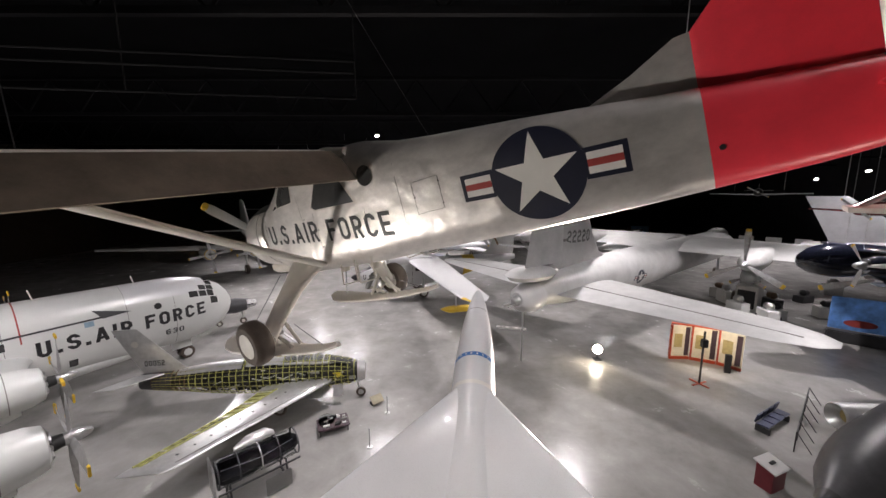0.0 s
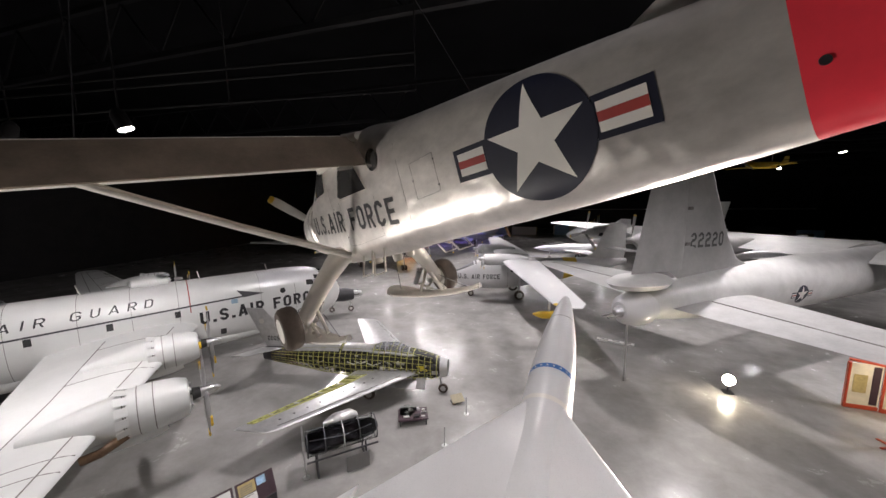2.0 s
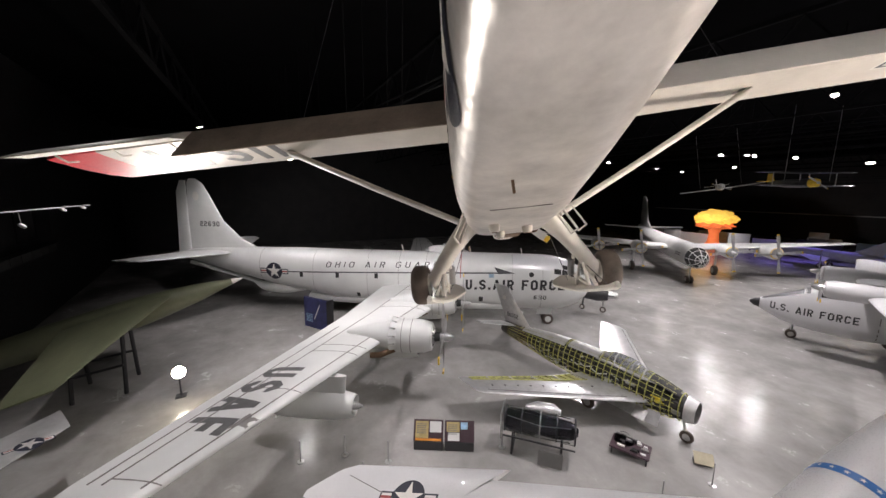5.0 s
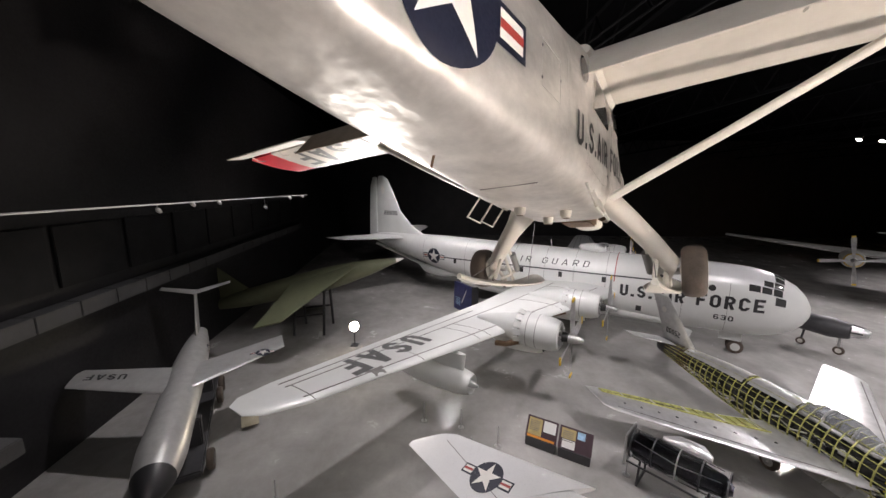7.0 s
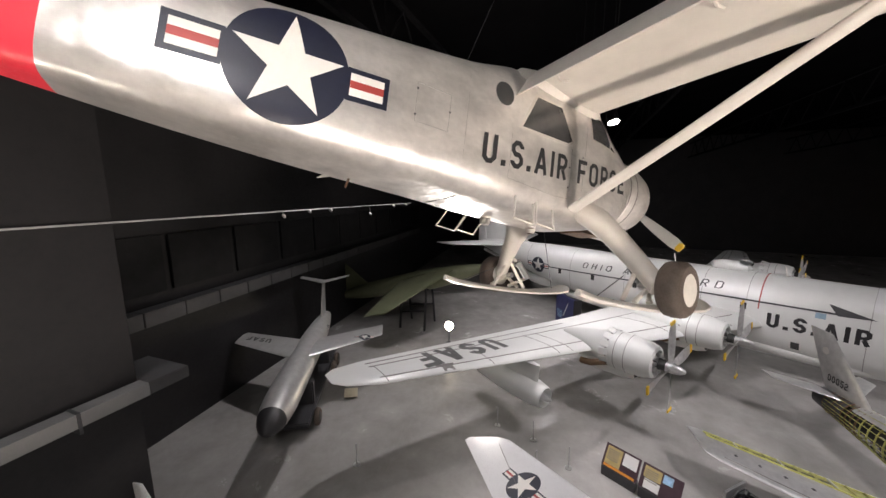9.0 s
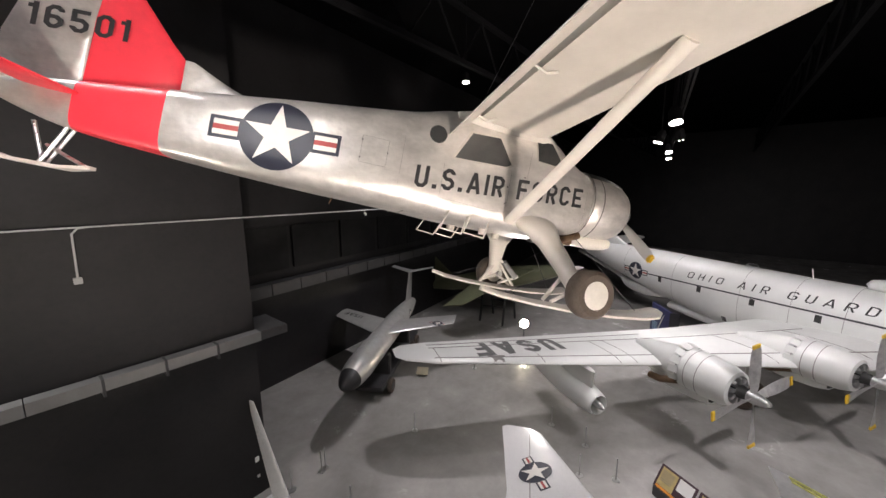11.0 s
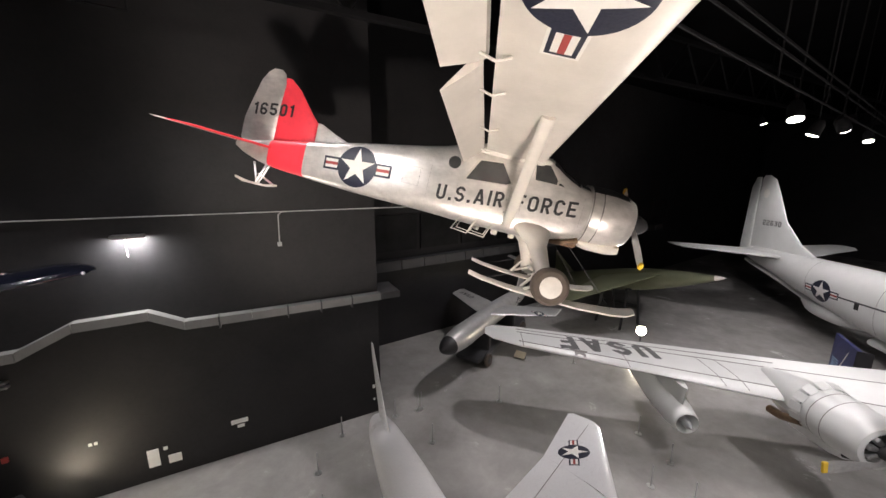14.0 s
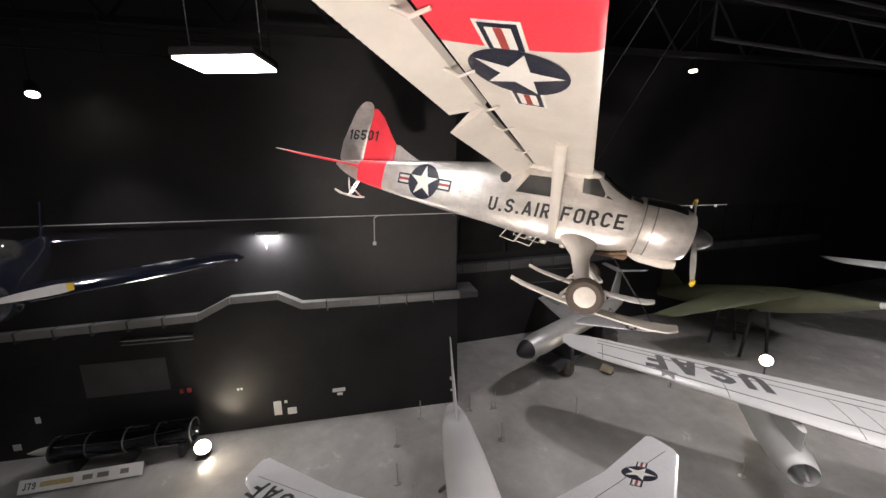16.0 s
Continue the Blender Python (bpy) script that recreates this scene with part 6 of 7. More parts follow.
    part("nose_gear", tube(bmesh.new(), [(44, 0, 3.2), (44.2, 0, 0.5)], 0.16, 8), M_STEEL, root)
    wheel(root, 44.2, 0.35, 0.5, 0.5, 0.3)
    part("canopy", moved(lathe([(0, 1.2), (0.5, 1.1), (0.9, 0.6), (1.0, 0.05)], 24, "z"), pose(42, 0, 6.1) @ Matrix.Diagonal((1.6, 1, 1, 1))), M_CLEAR, root)
    # tail turret: flat radar fairing over a white gun ball
    part("radar_fairing", moved(lathe([(-0.45, 0.5), (-0.3, 1.15), (0, 1.35), (0.25, 1.1), (0.4, 0.4)], 28, "z"), pose(0.2, 0, 6.25) @ Matrix.Diagonal((1.7, 1, 1, 1))), M_GREYP, root, "rounded grey fairing below the fin")
    part("turret", moved(lathe([(-1.2, 0.5), (-0.9, 0.85), (-0.2, 1.05), (0.5, 1.05), (1.0, 0.9)], 28), pose(-0.1, 0, 4.6)), M_WHITEP, root, "white rear gun turret")
    part("turret_nose", moved(lathe([(-0.5, 0.15), (-0.25, 0.3), (0, 0.42)], 20), pose(-1.2, 0, 4.55)), M_STEEL, root)
    for dy in (-0.22, 0.22):
        part("gun_barrel", tube(bmesh.new(), [(-1.4, dy, 4.4), (-2.4, dy, 4.35)], 0.05, 8), M_STEEL, root)
    part("tail_prop", tube(bmesh.new(), [(-0.6, 0, 3.7), (-0.6, 0, 0.0)], 0.06, 8), M_STEEL, root)
    return root


giant_bomber()

lb = thing("floor_label", pose(6.0, 29.2, 0, 0, 0, -14), "low white floor label strip", "sign")
part("strip", bevel_box(-1.3, 1.3, -0.2, 0.2, 0.0, 0.12, 0.02), M_WHITE, lb)
for k in range(3):
    part("mark", bevel_box(-1 + 0.8 * k, -0.5 + 0.8 * k, -0.1, 0.1, 0.12, 0.125, 0.001), M_SEAM, lb)

# ---- amphibian ----
def amphibian():
    root = thing("amphibian_plane", pose(-10.17, 38.47, 0, 0, 0, 196.5) @ Matrix.Diagonal((1.09, 1.09, 1.09, 1)), "white twin-engined amphibian plane with yellow tail band", "airplane")
    secs = smooth_sections([(-18.5, 3.6, 0.2, 0.3, 2), (-15, 3.3, 0.6, 0.7, 2.2), (-10, 2.7, 1.1, 1.3, 2.5), (-5, 2.45, 1.25, 1.65, 2.6), (-3.2, 2.4, 1.2, 1.5, 2.5), (-1.5, 2.2, 0.8, 0.95, 2.2), (-0.4, 2.2, 0.35, 0.4, 2)], 0.6)
    part("hull", body(secs, 32), M_WHITEP, root)
    part("nose_cap", moved(lathe([(-0.45, 0.36), (-0.1, 0.3), (0.15, 0.1), (0.2, 0.02)], 20), pose(0, 0, 2.2)), M_BLACK, root, "black nose cap")
    part("panel_line", shell(secs, -6.05, -6.0, 0, 360, 0.004, 24, 0.05), M_SEAM, root)
    part("antiglare_panel", shell(secs, -2.9, -0.5, 55, 125, 0.01, 8, 0.4), M_BLACK, root)
    part("tail_band", shell(secs, -13.2, -11.8, 0, 360, 0.015, 30, 0.4), M_YELLOW, root, "broad yellow tail band")
    for s in (1, -1):
        a = -1.0 if s > 0 else -5.2
        lettering("U.S. AIR FORCE", 0.5, 4.2, lambda u, v, lift=0.0, s=s, a=a: (a - s * u, s * (side_y(secs, a - s * u, 2.05 + v) + lift), 2.05 + v), root, fine=0.4)
        for x in (-3.4, -4.1):
            part("cockpit_pane", shell(secs, x - 0.5, x, 38 if s > 0 else 142, 58 if s > 0 else 122, 0.015, 5, 0.25), M_PANE, root)
        for x in (-6.6, -7.9, -9.2):
            part("cabin_window", outline([[(x - 0.28, 2.75), (x + 0.28, 2.75), (x + 0.28, 3.1), (x - 0.28, 3.1)]], lambda u, v, s=s: (u, s * (side_y(secs, u, v) + 0.012), v), fine=0.3), M_PANE, root)
        ws = [(s * 0.3, -5.0, 3.6, 4.25, 0.12), (s * 5, -5.1, 3.4, 4.3, 0.11), (s * 16.6, -6.0, 1.9, 4.2, 0.09), (s * 17.4, -6.4, 1.0, 4.2, 0.05)]
        w = part("wing", wing(ws), M_WHITEP, root)
        part("leading_edge", wing([(y, x + 0.02, c, z, t * 1.02) for y, x, c, z, t in ws[2:]], hi=0.12), M_YELLOW, w, "yellow wing leading edge")
        part("nacelle", moved(lathe([(-3.2, 0.15), (-1.8, 0.45), (-0.5, 0.56), (0.8, 0.56), (1.05, 0.46), (1.1, 0.3)], 24), pose(-4.4, s * 3.4, 4.5)), M_WHITEP, root)
        propeller(root, -3.25, s * 3.4, 4.55, 1.65, 3, 10, 0.35, M_BLADE, 0.2, 0.5)
        fl = part("float", moved(body(smooth_sections([(-2, 0, 0.08, 0.1, 2), (-1, 0, 0.3, 0.32, 2.3), (0.6, 0, 0.32, 0.32, 2.3), (1.4, 0.1, 0.05, 0.06, 2)], 0.4), 18), pose(-6.8, s * 13.2, 2.4) @ Matrix.Diagonal((0.8, 0.8, 0.8, 1))), M_YELLOW, root, "yellow wing float")
        part("float_strut", tube(bmesh.new(), [(-6.8, s * 13.2, 2.55), (-6.8, s * 13.2, 4.2)], 0.07, 8), M_WHITEP, fl)
        part("gear_leg", tube(bmesh.new(), [(-7.2, s * 1.1, 2.2), (-7.1, s * 1.75, 0.5)], 0.12, 8), M_WHITEP, root)
        wheel(root, -7.1, s * 1.8, 0.5, 0.5, 0.3, M_WHITEP)
        part("tailplane", wing([(s * 0.2, -16, 2.0, 5.0, 0.1), (s * 4.6, -16.5, 1.2, 5.3, 0.08)], 0), M_WHITEP, root)
    fin = part("fin", wing([(3.6, -13.6, 4.6, 0, 0.08), (4.6, -15.2, 3.2, 0, 0.1), (7.3, -16.4, 2.0, 0, 0.1), (7.6, -16.8, 1.2, 0, 0.06)], 0, "z"), M_GREYP, root)
    part("fin_stripe", outline([[(-15.6, 6.2), (-18.2, 6.2), (-18.2, 6.55), (-15.75, 6.55)]], lambda u, v: (u, -0.2, v)), M_BLACK, fin)
    part("nose_gear", tube(bmesh.new(), [(-2.3, 0, 1.4), (-2.3, 0, 0.3)], 0.07, 8), M_STEEL, root)
    wheel(root, -2.3, 0.15, 0.3, 0.3, 0.16)
    wheel(root, -2.3, -0.15, 0.3, 0.3, 0.16)
    return root


amphibian()

# ---- glass-nosed bomber ----
def glass_nosed_bomber():
    root = thing("glass_nosed_bomber", pose(-19.2, 48.6, 0, 0, 0, -44), "silver four-engined bomber with framed glass nose", "airplane")
    secs = smooth_sections([(-29, 5.0, 0.3, 0.4, 2), (-22, 4.2, 1.0, 1.1, 2), (-12, 3.7, 1.4, 1.4, 2), (-2.5, 3.6, 1.45, 1.45, 2), (-1.2, 3.5, 1.3, 1.3, 2)], 1.0)
    part("fuselage", body(secs, 32), M_GREYP, root)
    g = part("glass_nose", body([(-1.2, 3.5, 1.28, 1.28, 2), (-0.4, 3.45, 1.05, 1.05, 2), (0.2, 3.4, 0.6, 0.6, 2), (0.45, 3.4, 0.1, 0.1, 2)], 24), M_PANE, root, "dark framed glass nose")
    ns = [(-1.2, 3.5, 1.3, 1.3, 2), (-0.4, 3.45, 1.07, 1.07, 2), (0.2, 3.4, 0.62, 0.62, 2), (0.47, 3.4, 0.1, 0.1, 2)]
    for a in range(0, 360, 45):
        part("glazing_bar", tube(bmesh.new(), [(x, hw * math.cos(radians(a)), zc + hh * math.sin(radians(a))) for x, zc, hw, hh, p in ns], 0.04, 5), M_GREYP, g)
    for x in (-0.4, 0.2):
        zc, hw, hh, p = lerp_sections(ns, x)
        part("glazing_bar", tube(bmesh.new(), [(x, hw * math.cos(k * 0.349), zc + hh * math.sin(k * 0.349)) for k in range(19)], 0.04, 5), M_GREYP, g)
    for s in (1, -1):
        part("wing", wing([(s * 1.0, -7.0, 5.4, 3.7, 0.15), (s * 12, -8.5, 4.2, 4.4, 0.13), (s * 21, -10.5, 2.0, 5.0, 0.1)], 0.2), M_GREYP, root)
        for y, xh in ((5.2, -4.6), (10.4, -5.6)):
            part("nacelle", moved(lathe([(-5, 0.3), (-3, 0.8), (-0.6, 0.85), (-0.2, 0.6)], 24), pose(xh, s * y, 3.9)), M_GREYP, root)
            propeller(root, xh, s * y, 3.9, 2.5, 4 if s > 0 else 4, 8, 0.42, M_BLADE, 0.22, 0.6)
            part("yellow_nose_ring", moved(lathe([(-0.3, 0.7), (-0.18, 0.62)], 24, caps=False), pose(xh, s * y, 3.9)), M_YELLOW, root)
        part("tailplane", wing([(s * 0.2, -25, 3.0, 5.0, 0.1), (s * 6.5, -26.2, 1.8, 5.2, 0.08)], 0), M_GREYP, root)
        wheel(root, -9, s * 5.2, 0.7, 0.7, 0.5)
        part("gear_leg", tube(bmesh.new(), [(-9, s * 5.2, 3.8), (-9, s * 5.2, 0.7)], 0.14, 8), M_STEEL, root)
        wheel(root, -2.6, s * 0.25, 0.45, 0.45, 0.3)
    part("nose_gear_leg", tube(bmesh.new(), [(-2.6, 0, 2.4), (-2.6, 0, 0.45)], 0.1, 8), M_STEEL, root)
    part("fin", wing([(5.0, -20.5, 8.0, 0, 0.06), (6.5, -23.5, 5.4, 0, 0.08), (10.3, -25.8, 3.0, 0, 0.09), (10.8, -26.8, 1.8, 0, 0.06)], 0, "z"), M_GREYP, root)
    lettering("FORCE", 0.4, 1.6, lambda u, v, lift=0.0: (-3.9 + u, -side_y(secs, -3.9 + u, 3.5 + v) - lift, 3.5 + v), root)
    return root


glass_nosed_bomber()

# ---- lit mushroom-cloud model ----
M_CLOUDY = mat("glowing_yellow_cloud", (1.0, 0.6, 0.1), 0.6, emit=0.8, var=0.3, scale=1.2)
M_CLOUDR = mat("glowing_red_cloud", (0.9, 0.2, 0.06), 0.6, emit=0.5, var=0.3, scale=1.2)
mc = thing("cloud_model", pose(-37.4, 91.3, 0), "lit yellow and red mushroom-cloud model", "model")


def lumpy(rx, ry, rz, z, seed, n=26):
    bm = bmesh.new()
    bmesh.ops.create_icosphere(bm, subdivisions=4, radius=1)
    for v in bm.verts:
        k = 1 + 0.22 * abs(noise.noise(v.co * 2.6 + Vector((seed, 0, 0)))) * 2 - 0.1
        v.co = Vector((v.co.x * rx * k, v.co.y * ry * k, z + v.co.z * rz * k))
    return bm


part("cap", lumpy(3.6, 3.6, 1.7, 6.2, 3), M_CLOUDY, mc, "glowing yellow cloud cap")
part("skirt", lumpy(3.3, 3.3, 0.8, 4.7, 7), M_CLOUDR, mc, "glowing red-orange skirt")
part("stem", lathe([(0, 1.8), (1, 1.1), (2.8, 0.9), (4.8, 1.5)], 20, "z"), M_CLOUDR, mc)
for dx, h in ((-11, 3.5), (-7, 3.2), (6, 3.6), (10, 3.0)):
    wl = thing("lit_panel", pose(-37.4 + dx, 88, 0, 0, 0, 15), "brightly lit white display panel", "panel", "panels round the cloud model")
    part("panel", bevel_box(-1.7, 1.7, -0.1, 0.1, 0.0, h, 0.03), M_WHITE, wl)
lamp(-36, 80, 7, -37, 90, 3, 2500, 0.3, 90)

# ---- jets under violet light ----
M_JET = mat("grey_jet_paint", (0.5, 0.5, 0.52), 0.4, 0.2, var=0.1)


def parked_jet(name, m, label, material, length=14.0, span=5.5, group="parked jets"):
    root = thing(name, m, label, "airplane", group)
    secs = smooth_sections([(-length, 2.2, 0.35, 0.35, 2), (-length * 0.75, 2.1, 0.7, 0.75, 2), (-length * 0.4, 2.0, 0.8, 0.85, 2.2), (-length * 0.15, 1.95, 0.5, 0.55, 2), (0, 1.9, 0.05, 0.06, 2)], 0.7)
    part("fuselage", body(secs, 24), material, root)
    part("canopy", body(smooth_sections([(-length * 0.4, 2.75, 0.1, 0.1, 2), (-length * 0.3, 2.75, 0.35, 0.36, 2), (-length * 0.2, 2.5, 0.3, 0.26, 2), (-length * 0.14, 2.3, 0.1, 0.1, 2)], 0.4), 18), M_PANE, root)
    for s in (1, -1):
        part("wing", wing([(s * 0.6, -length * 0.36, 4.2, 1.7, 0.06), (s * span, -length * 0.62, 1.6, 1.7, 0.06)], 0), material, root)
        part("tailplane", wing([(s * 0.3, -length * 0.82, 2.0, 2.4, 0.06), (s * 2.6, -length * 0.94, 1.0, 2.4, 0.06)], 0), material, root)
        part("gear_leg", tube(bmesh.new(), [(-length * 0.55, s * 1.2, 1.7), (-length * 0.55, s * 1.3, 0.35)], 0.07, 8), M_STEEL, root)
        wheel(root, -length * 0.55, s * 1.3, 0.36, 0.36, 0.2)
    part("fin", wing([(2.5, -length * 0.68, 3.4, 0, 0.07), (5.0, -length * 0.9, 1.5, 0, 0.07)], 0, "z"), material, root)
    part("nose_leg", tube(bmesh.new(), [(-length * 0.2, 0, 1.6), (-length * 0.2, 0, 0.3)], 0.06, 8), M_STEEL, root)
    wheel(root, -length * 0.2, 0, 0.3, 0.3, 0.16)
    return root


parked_jet("parked_jet", pose(-27, 84, 0, 0, 0, 168), "grey swept-wing jet parked under violet light", M_JET, 18, 6)
parked_jet("parked_jet", pose(-2, 66, 0, 0, 0, 185), "grey jet parked behind the amphibian", M_JET, 14)
parked_jet("parked_jet", pose(24, 62, 0, 0, 0, 200), "pale grey jet parked far back on the floor", M_SILVER, 15)
parked_jet("parked_jet", pose(62, 56, 0, 0, 0, 160), "pale grey jet with tall tail parked far back", M_JET, 14)
lamp(-14, 86, 13, -16, 82, 0, 6000, 0.3, 70, (0.25, 0.2, 1.0))
lamp(-20, 88, 13, -24, 83, 0, 5000, 0.3, 60, (0.3, 0.2, 1.0))
lamp(-2, 68, 9, -3, 64, 0, 2500, 0.3, 70, (0.15, 0.25, 1.0))


def dark_engine():
    """Small dark engine pod with nozzle gear on a single wheeled leg, beyond the tanker's nose."""
    t = thing("engine_pod", pose(-18.6, 30.4, 0, 0, 0, 30), "dark engine pod with exposed nozzle gear on a wheeled leg", "engine")
    shellp = part("pod_shell", moved(lathe([(-2.2, 0.3), (-1.6, 0.62), (-0.2, 0.7), (0.7, 0.52), (0.75, 0.4)], 24), pose(0, 0, 1.75)), M_DARKMETAL, t)
    part("nozzle", moved(lathe([(0.7, 0.36), (1.3, 0.3), (1.5, 0.22), (1.48, 0.18), (0.9, 0.2)], 18), pose(0, 0, 1.8)), M_STEEL, shellp)
    for k in range(6):
        a = k * math.pi / 3
        part("actuator", tube(bmesh.new(), [(0.6, 0.45 * math.cos(a), 1.78 + 0.45 * math.sin(a)), (1.25, 0.32 * math.cos(a), 1.8 + 0.32 * math.sin(a))], 0.05, 6), M_BLACK if k % 2 else M_STEEL, shellp)
    part("leg", tube(bmesh.new(), [(0.3, 0, 1.2), (0.35, 0, 0.28)], 0.09, 8), M_STEEL, t)
    part("rear_leg", tube(bmesh.new(), [(-1.4, 0, 1.3), (-1.5, 0, 0.25)], 0.07, 8), M_DARKMETAL, t)
    wheel(t, 0.35, 0, 0.28, 0.28, 0.2)
    wheel(t, -1.5, 0, 0.25, 0.25, 0.16)


dark_engine()

# large transport behind the amphibian
tp = thing("transport_plane", pose(4, 76, 0, 0, 0, 170), "pale grey propeller transport far behind the amphibian", "airplane")
part("fuselage", body(smooth_sections([(-26, 5, 0.3, 0.4, 2), (-16, 4, 1.5, 1.6, 2), (-3, 3.6, 1.7, 1.8, 2), (0, 3.4, 0.3, 0.3, 2)], 1.0), 28), M_GREYP, tp)
part("fin", wing([(5, -19, 6, 0, 0.08), (10, -23, 3, 0, 0.08)], 0, "z"), M_GREYP, tp)
for s in (1, -1):
    part("wing", wing([(s, -7, 4.5, 4.6, 0.14), (s * 19, -9.5, 2.2, 5.6, 0.1)], 0.2), M_GREYP, tp)
    for y in (5, 10):
        propeller(tp, -5.4, s * y, 4.7, 2.3, 3, 0, 0.4, M_BLADE, 0.5, 0.5)

# ---- hanging small planes far off ----
def hanging_plane(m, label, material, accent, biplane=False):
    root = thing("hanging_plane", m, label, "airplane", "small hanging planes")
    part("fuselage", body(smooth_sections([(-5, 0.2, 0.1, 0.15, 2), (-2, 0, 0.45, 0.5, 2), (0.6, 0, 0.5, 0.5, 2), (1.2, 0, 0.35, 0.35, 2)], 0.5), 20), material, root)
    part("engine_cowl", lathe([(0.6, 0.52), (1.2, 0.45), (1.3, 0.2)], 20), accent, root)
    for z in ((-0.4, 1.1) if biplane else (-0.3,)):
        part("wing", wing([(-5.2, 0.2, 1.3, z + 0.1, 0.1), (0, 0.4, 1.6, z, 0.12), (5.2, 0.2, 1.3, z + 0.1, 0.1)]), material, root)
    if biplane:
        for s in (1, -1):
            part("wing_brace", tube(bmesh.new(), [(-0.3, s * 3.5, -0.4), (-0.3, s * 3.5, 1.2)], 0.04, 6), M_STEEL, root)
            part("wing_brace", tube(bmesh.new(), [(-0.3, s * 0.5, 0.3), (-0.3, s * 0.5, 1.1)], 0.04, 6), M_STEEL, root)
    part("fin", wing([(0.2, -4.0, 1.2, 0, 0.08), (1.3, -4.5, 0.7, 0, 0.08)], 0, "z"), accent, root)
    part("tailplane", wing([(-1.6, -4.2, 0.8, 0.3, 0.08), (1.6, -4.2, 0.8, 0.3, 0.08)], 0), accent, root)
    propeller(root, 1.3, 0, 0, 1.3, 2, 60, 0.2, M_BLADE, 0.15, 0.3)
    for s in (1, -1):
        part("hanging_wire", tube(bmesh.new(), [(0, s * 2.5, 0.2), (0, s * 2.5, 8.5)], 0.02, 5), M_STEEL, root)
    return root


hanging_plane(pose(4.5, 60, 12.8, 0, 0, -10) @ Matrix.Diagonal((0.8, 0.8, 0.8, 1)), "silver training plane with red nose and tail, hanging", M_SILVER, M_RED)
hanging_plane(pose(-14, 58, 12.6, 0, 0, -30), "dark biplane with yellow floats, hanging far off", M_DARKMETAL, M_YELLOW, True)
hanging_plane(pose(30, 66, 15.5, 0, 0, 200), "yellow training plane hanging far off", M_YELLOW, M_YELLOW)
hanging_plane(pose(-26, 66, 12.4, 10, 0, -60), "pale floatplane hanging near the cloud model", M_WHITEP, M_WHITEP)

# ---- red-framed exhibit booth, pole, seats, ramp rail, kiosk ----
M_REDFRAME = mat("red_booth_frame", (0.5, 0.07, 0.03), 0.45)
M_BOOTHWALL = mat("cream_booth_wall", (0.75, 0.68, 0.55), 0.5, var=0.15, scale=2)
bt = thing("exhibit_booth", pose(18.0, 22.6, 0, 0, 0, -28), "red-framed lit exhibit booth with picture panels", "booth")
for a, b, ang in ((-2.1, -0.75, 24), (-0.75, 0.75, 0), (0.75, 2.1, -24)):
    m = pose((a + b) / 2, 0.25 if ang else 0.5, 0, 0, 0, ang)
    w = (b - a) / 2
    part("wall_panel", moved(bevel_box(-w, w, -0.05, 0.05, 0, 2.5, 0.02), m), M_BOOTHWALL, bt)
    part("frame", moved(bevel_box(-w, w, -0.09, 0.09, 0, 0.22, 0.02), m), M_REDFRAME, bt)
    part("frame", moved(bevel_box(-w, -w + 0.1, -0.1, 0.1, 0, 2.55, 0.02), m), M_REDFRAME, bt)
    part("picture_strip", moved(bevel_box(w - 0.38, w - 0.08, -0.08, -0.05, 0.3, 2.4, 0.01), m), M_MAROON, bt)
    part("print_block", moved(bevel_box(-w + 0.25, -w + 0.8, -0.07, -0.05, 0.9, 1.9, 0.01), m), M_TANP, bt)
part("roof_edge", bevel_box(-2.0, 2.0, 0.3, 0.55, 2.5, 2.58, 0.02), M_REDFRAME, bt)
part("info_post", bevel_box(1.0, 1.35, -0.75, -0.5, 0, 1.25, 0.03), M_BLACK, bt)
lamp(17.0, 20.8, 3.4, 18.2, 22.8, 1.0, 350, 0.2, 110, (1, 0.85, 0.65))
pl = thing("sign_pole", pose(15.9, 20.1, 0), "dark pole with a red cross base on the floor", "pole")
part("pole", tube(bmesh.new(), [(0, 0, 0), (0, 0, 3.4)], 0.06, 8), M_DARKMETAL, pl)
for a in (20, 110):
    part("base", moved(bevel_box(-0.6, 0.6, -0.06, 0.06, 0, 0.06, 0.02), pose(0, 0, 0, 0, 0, a)), M_REDFRAME, pl)
part("speaker", bevel_box(-0.12, 0.2, -0.15, 0.15, 2.4, 2.9, 0.03), M_BLACK, pl)
M_SEATBLUE = mat("dark_blue_seat", (0.03, 0.04, 0.1), 0.4)
sr = thing("seat_row", pose(16.7, 16.1, 0, 0, 0, 28), "row of four dark blue seats on a steel beam", "bench")
part("beam", bevel_box(-1.35, 1.35, -0.05, 0.05, 0.32, 0.4, 0.01), M_DARKMETAL, sr)
for x in (-1.1, 1.1):
    part("leg", bevel_box(x - 0.04, x + 0.04, -0.3, 0.3, 0, 0.33, 0.02), M_DARKMETAL, sr)
for k in range(4):
    part("seat", bevel_box(-1.25 + 0.63 * k, -0.68 + 0.63 * k, -0.28, 0.26, 0.4, 0.46, 0.025), M_SEATBLUE, sr)
    part("backrest", moved(bevel_box(-1.25 + 0.63 * k, -0.68 + 0.63 * k, -0.03, 0.03, 0, 0.45, 0.025), pose(0, 0.3, 0.44, 12, 0, 0)), M_SEATBLUE, sr)
hr = thing("handrail", pose(16.0, 14.3, 0, 0, 0, 40), "dark sectional barrier railing on the floor", "railing")
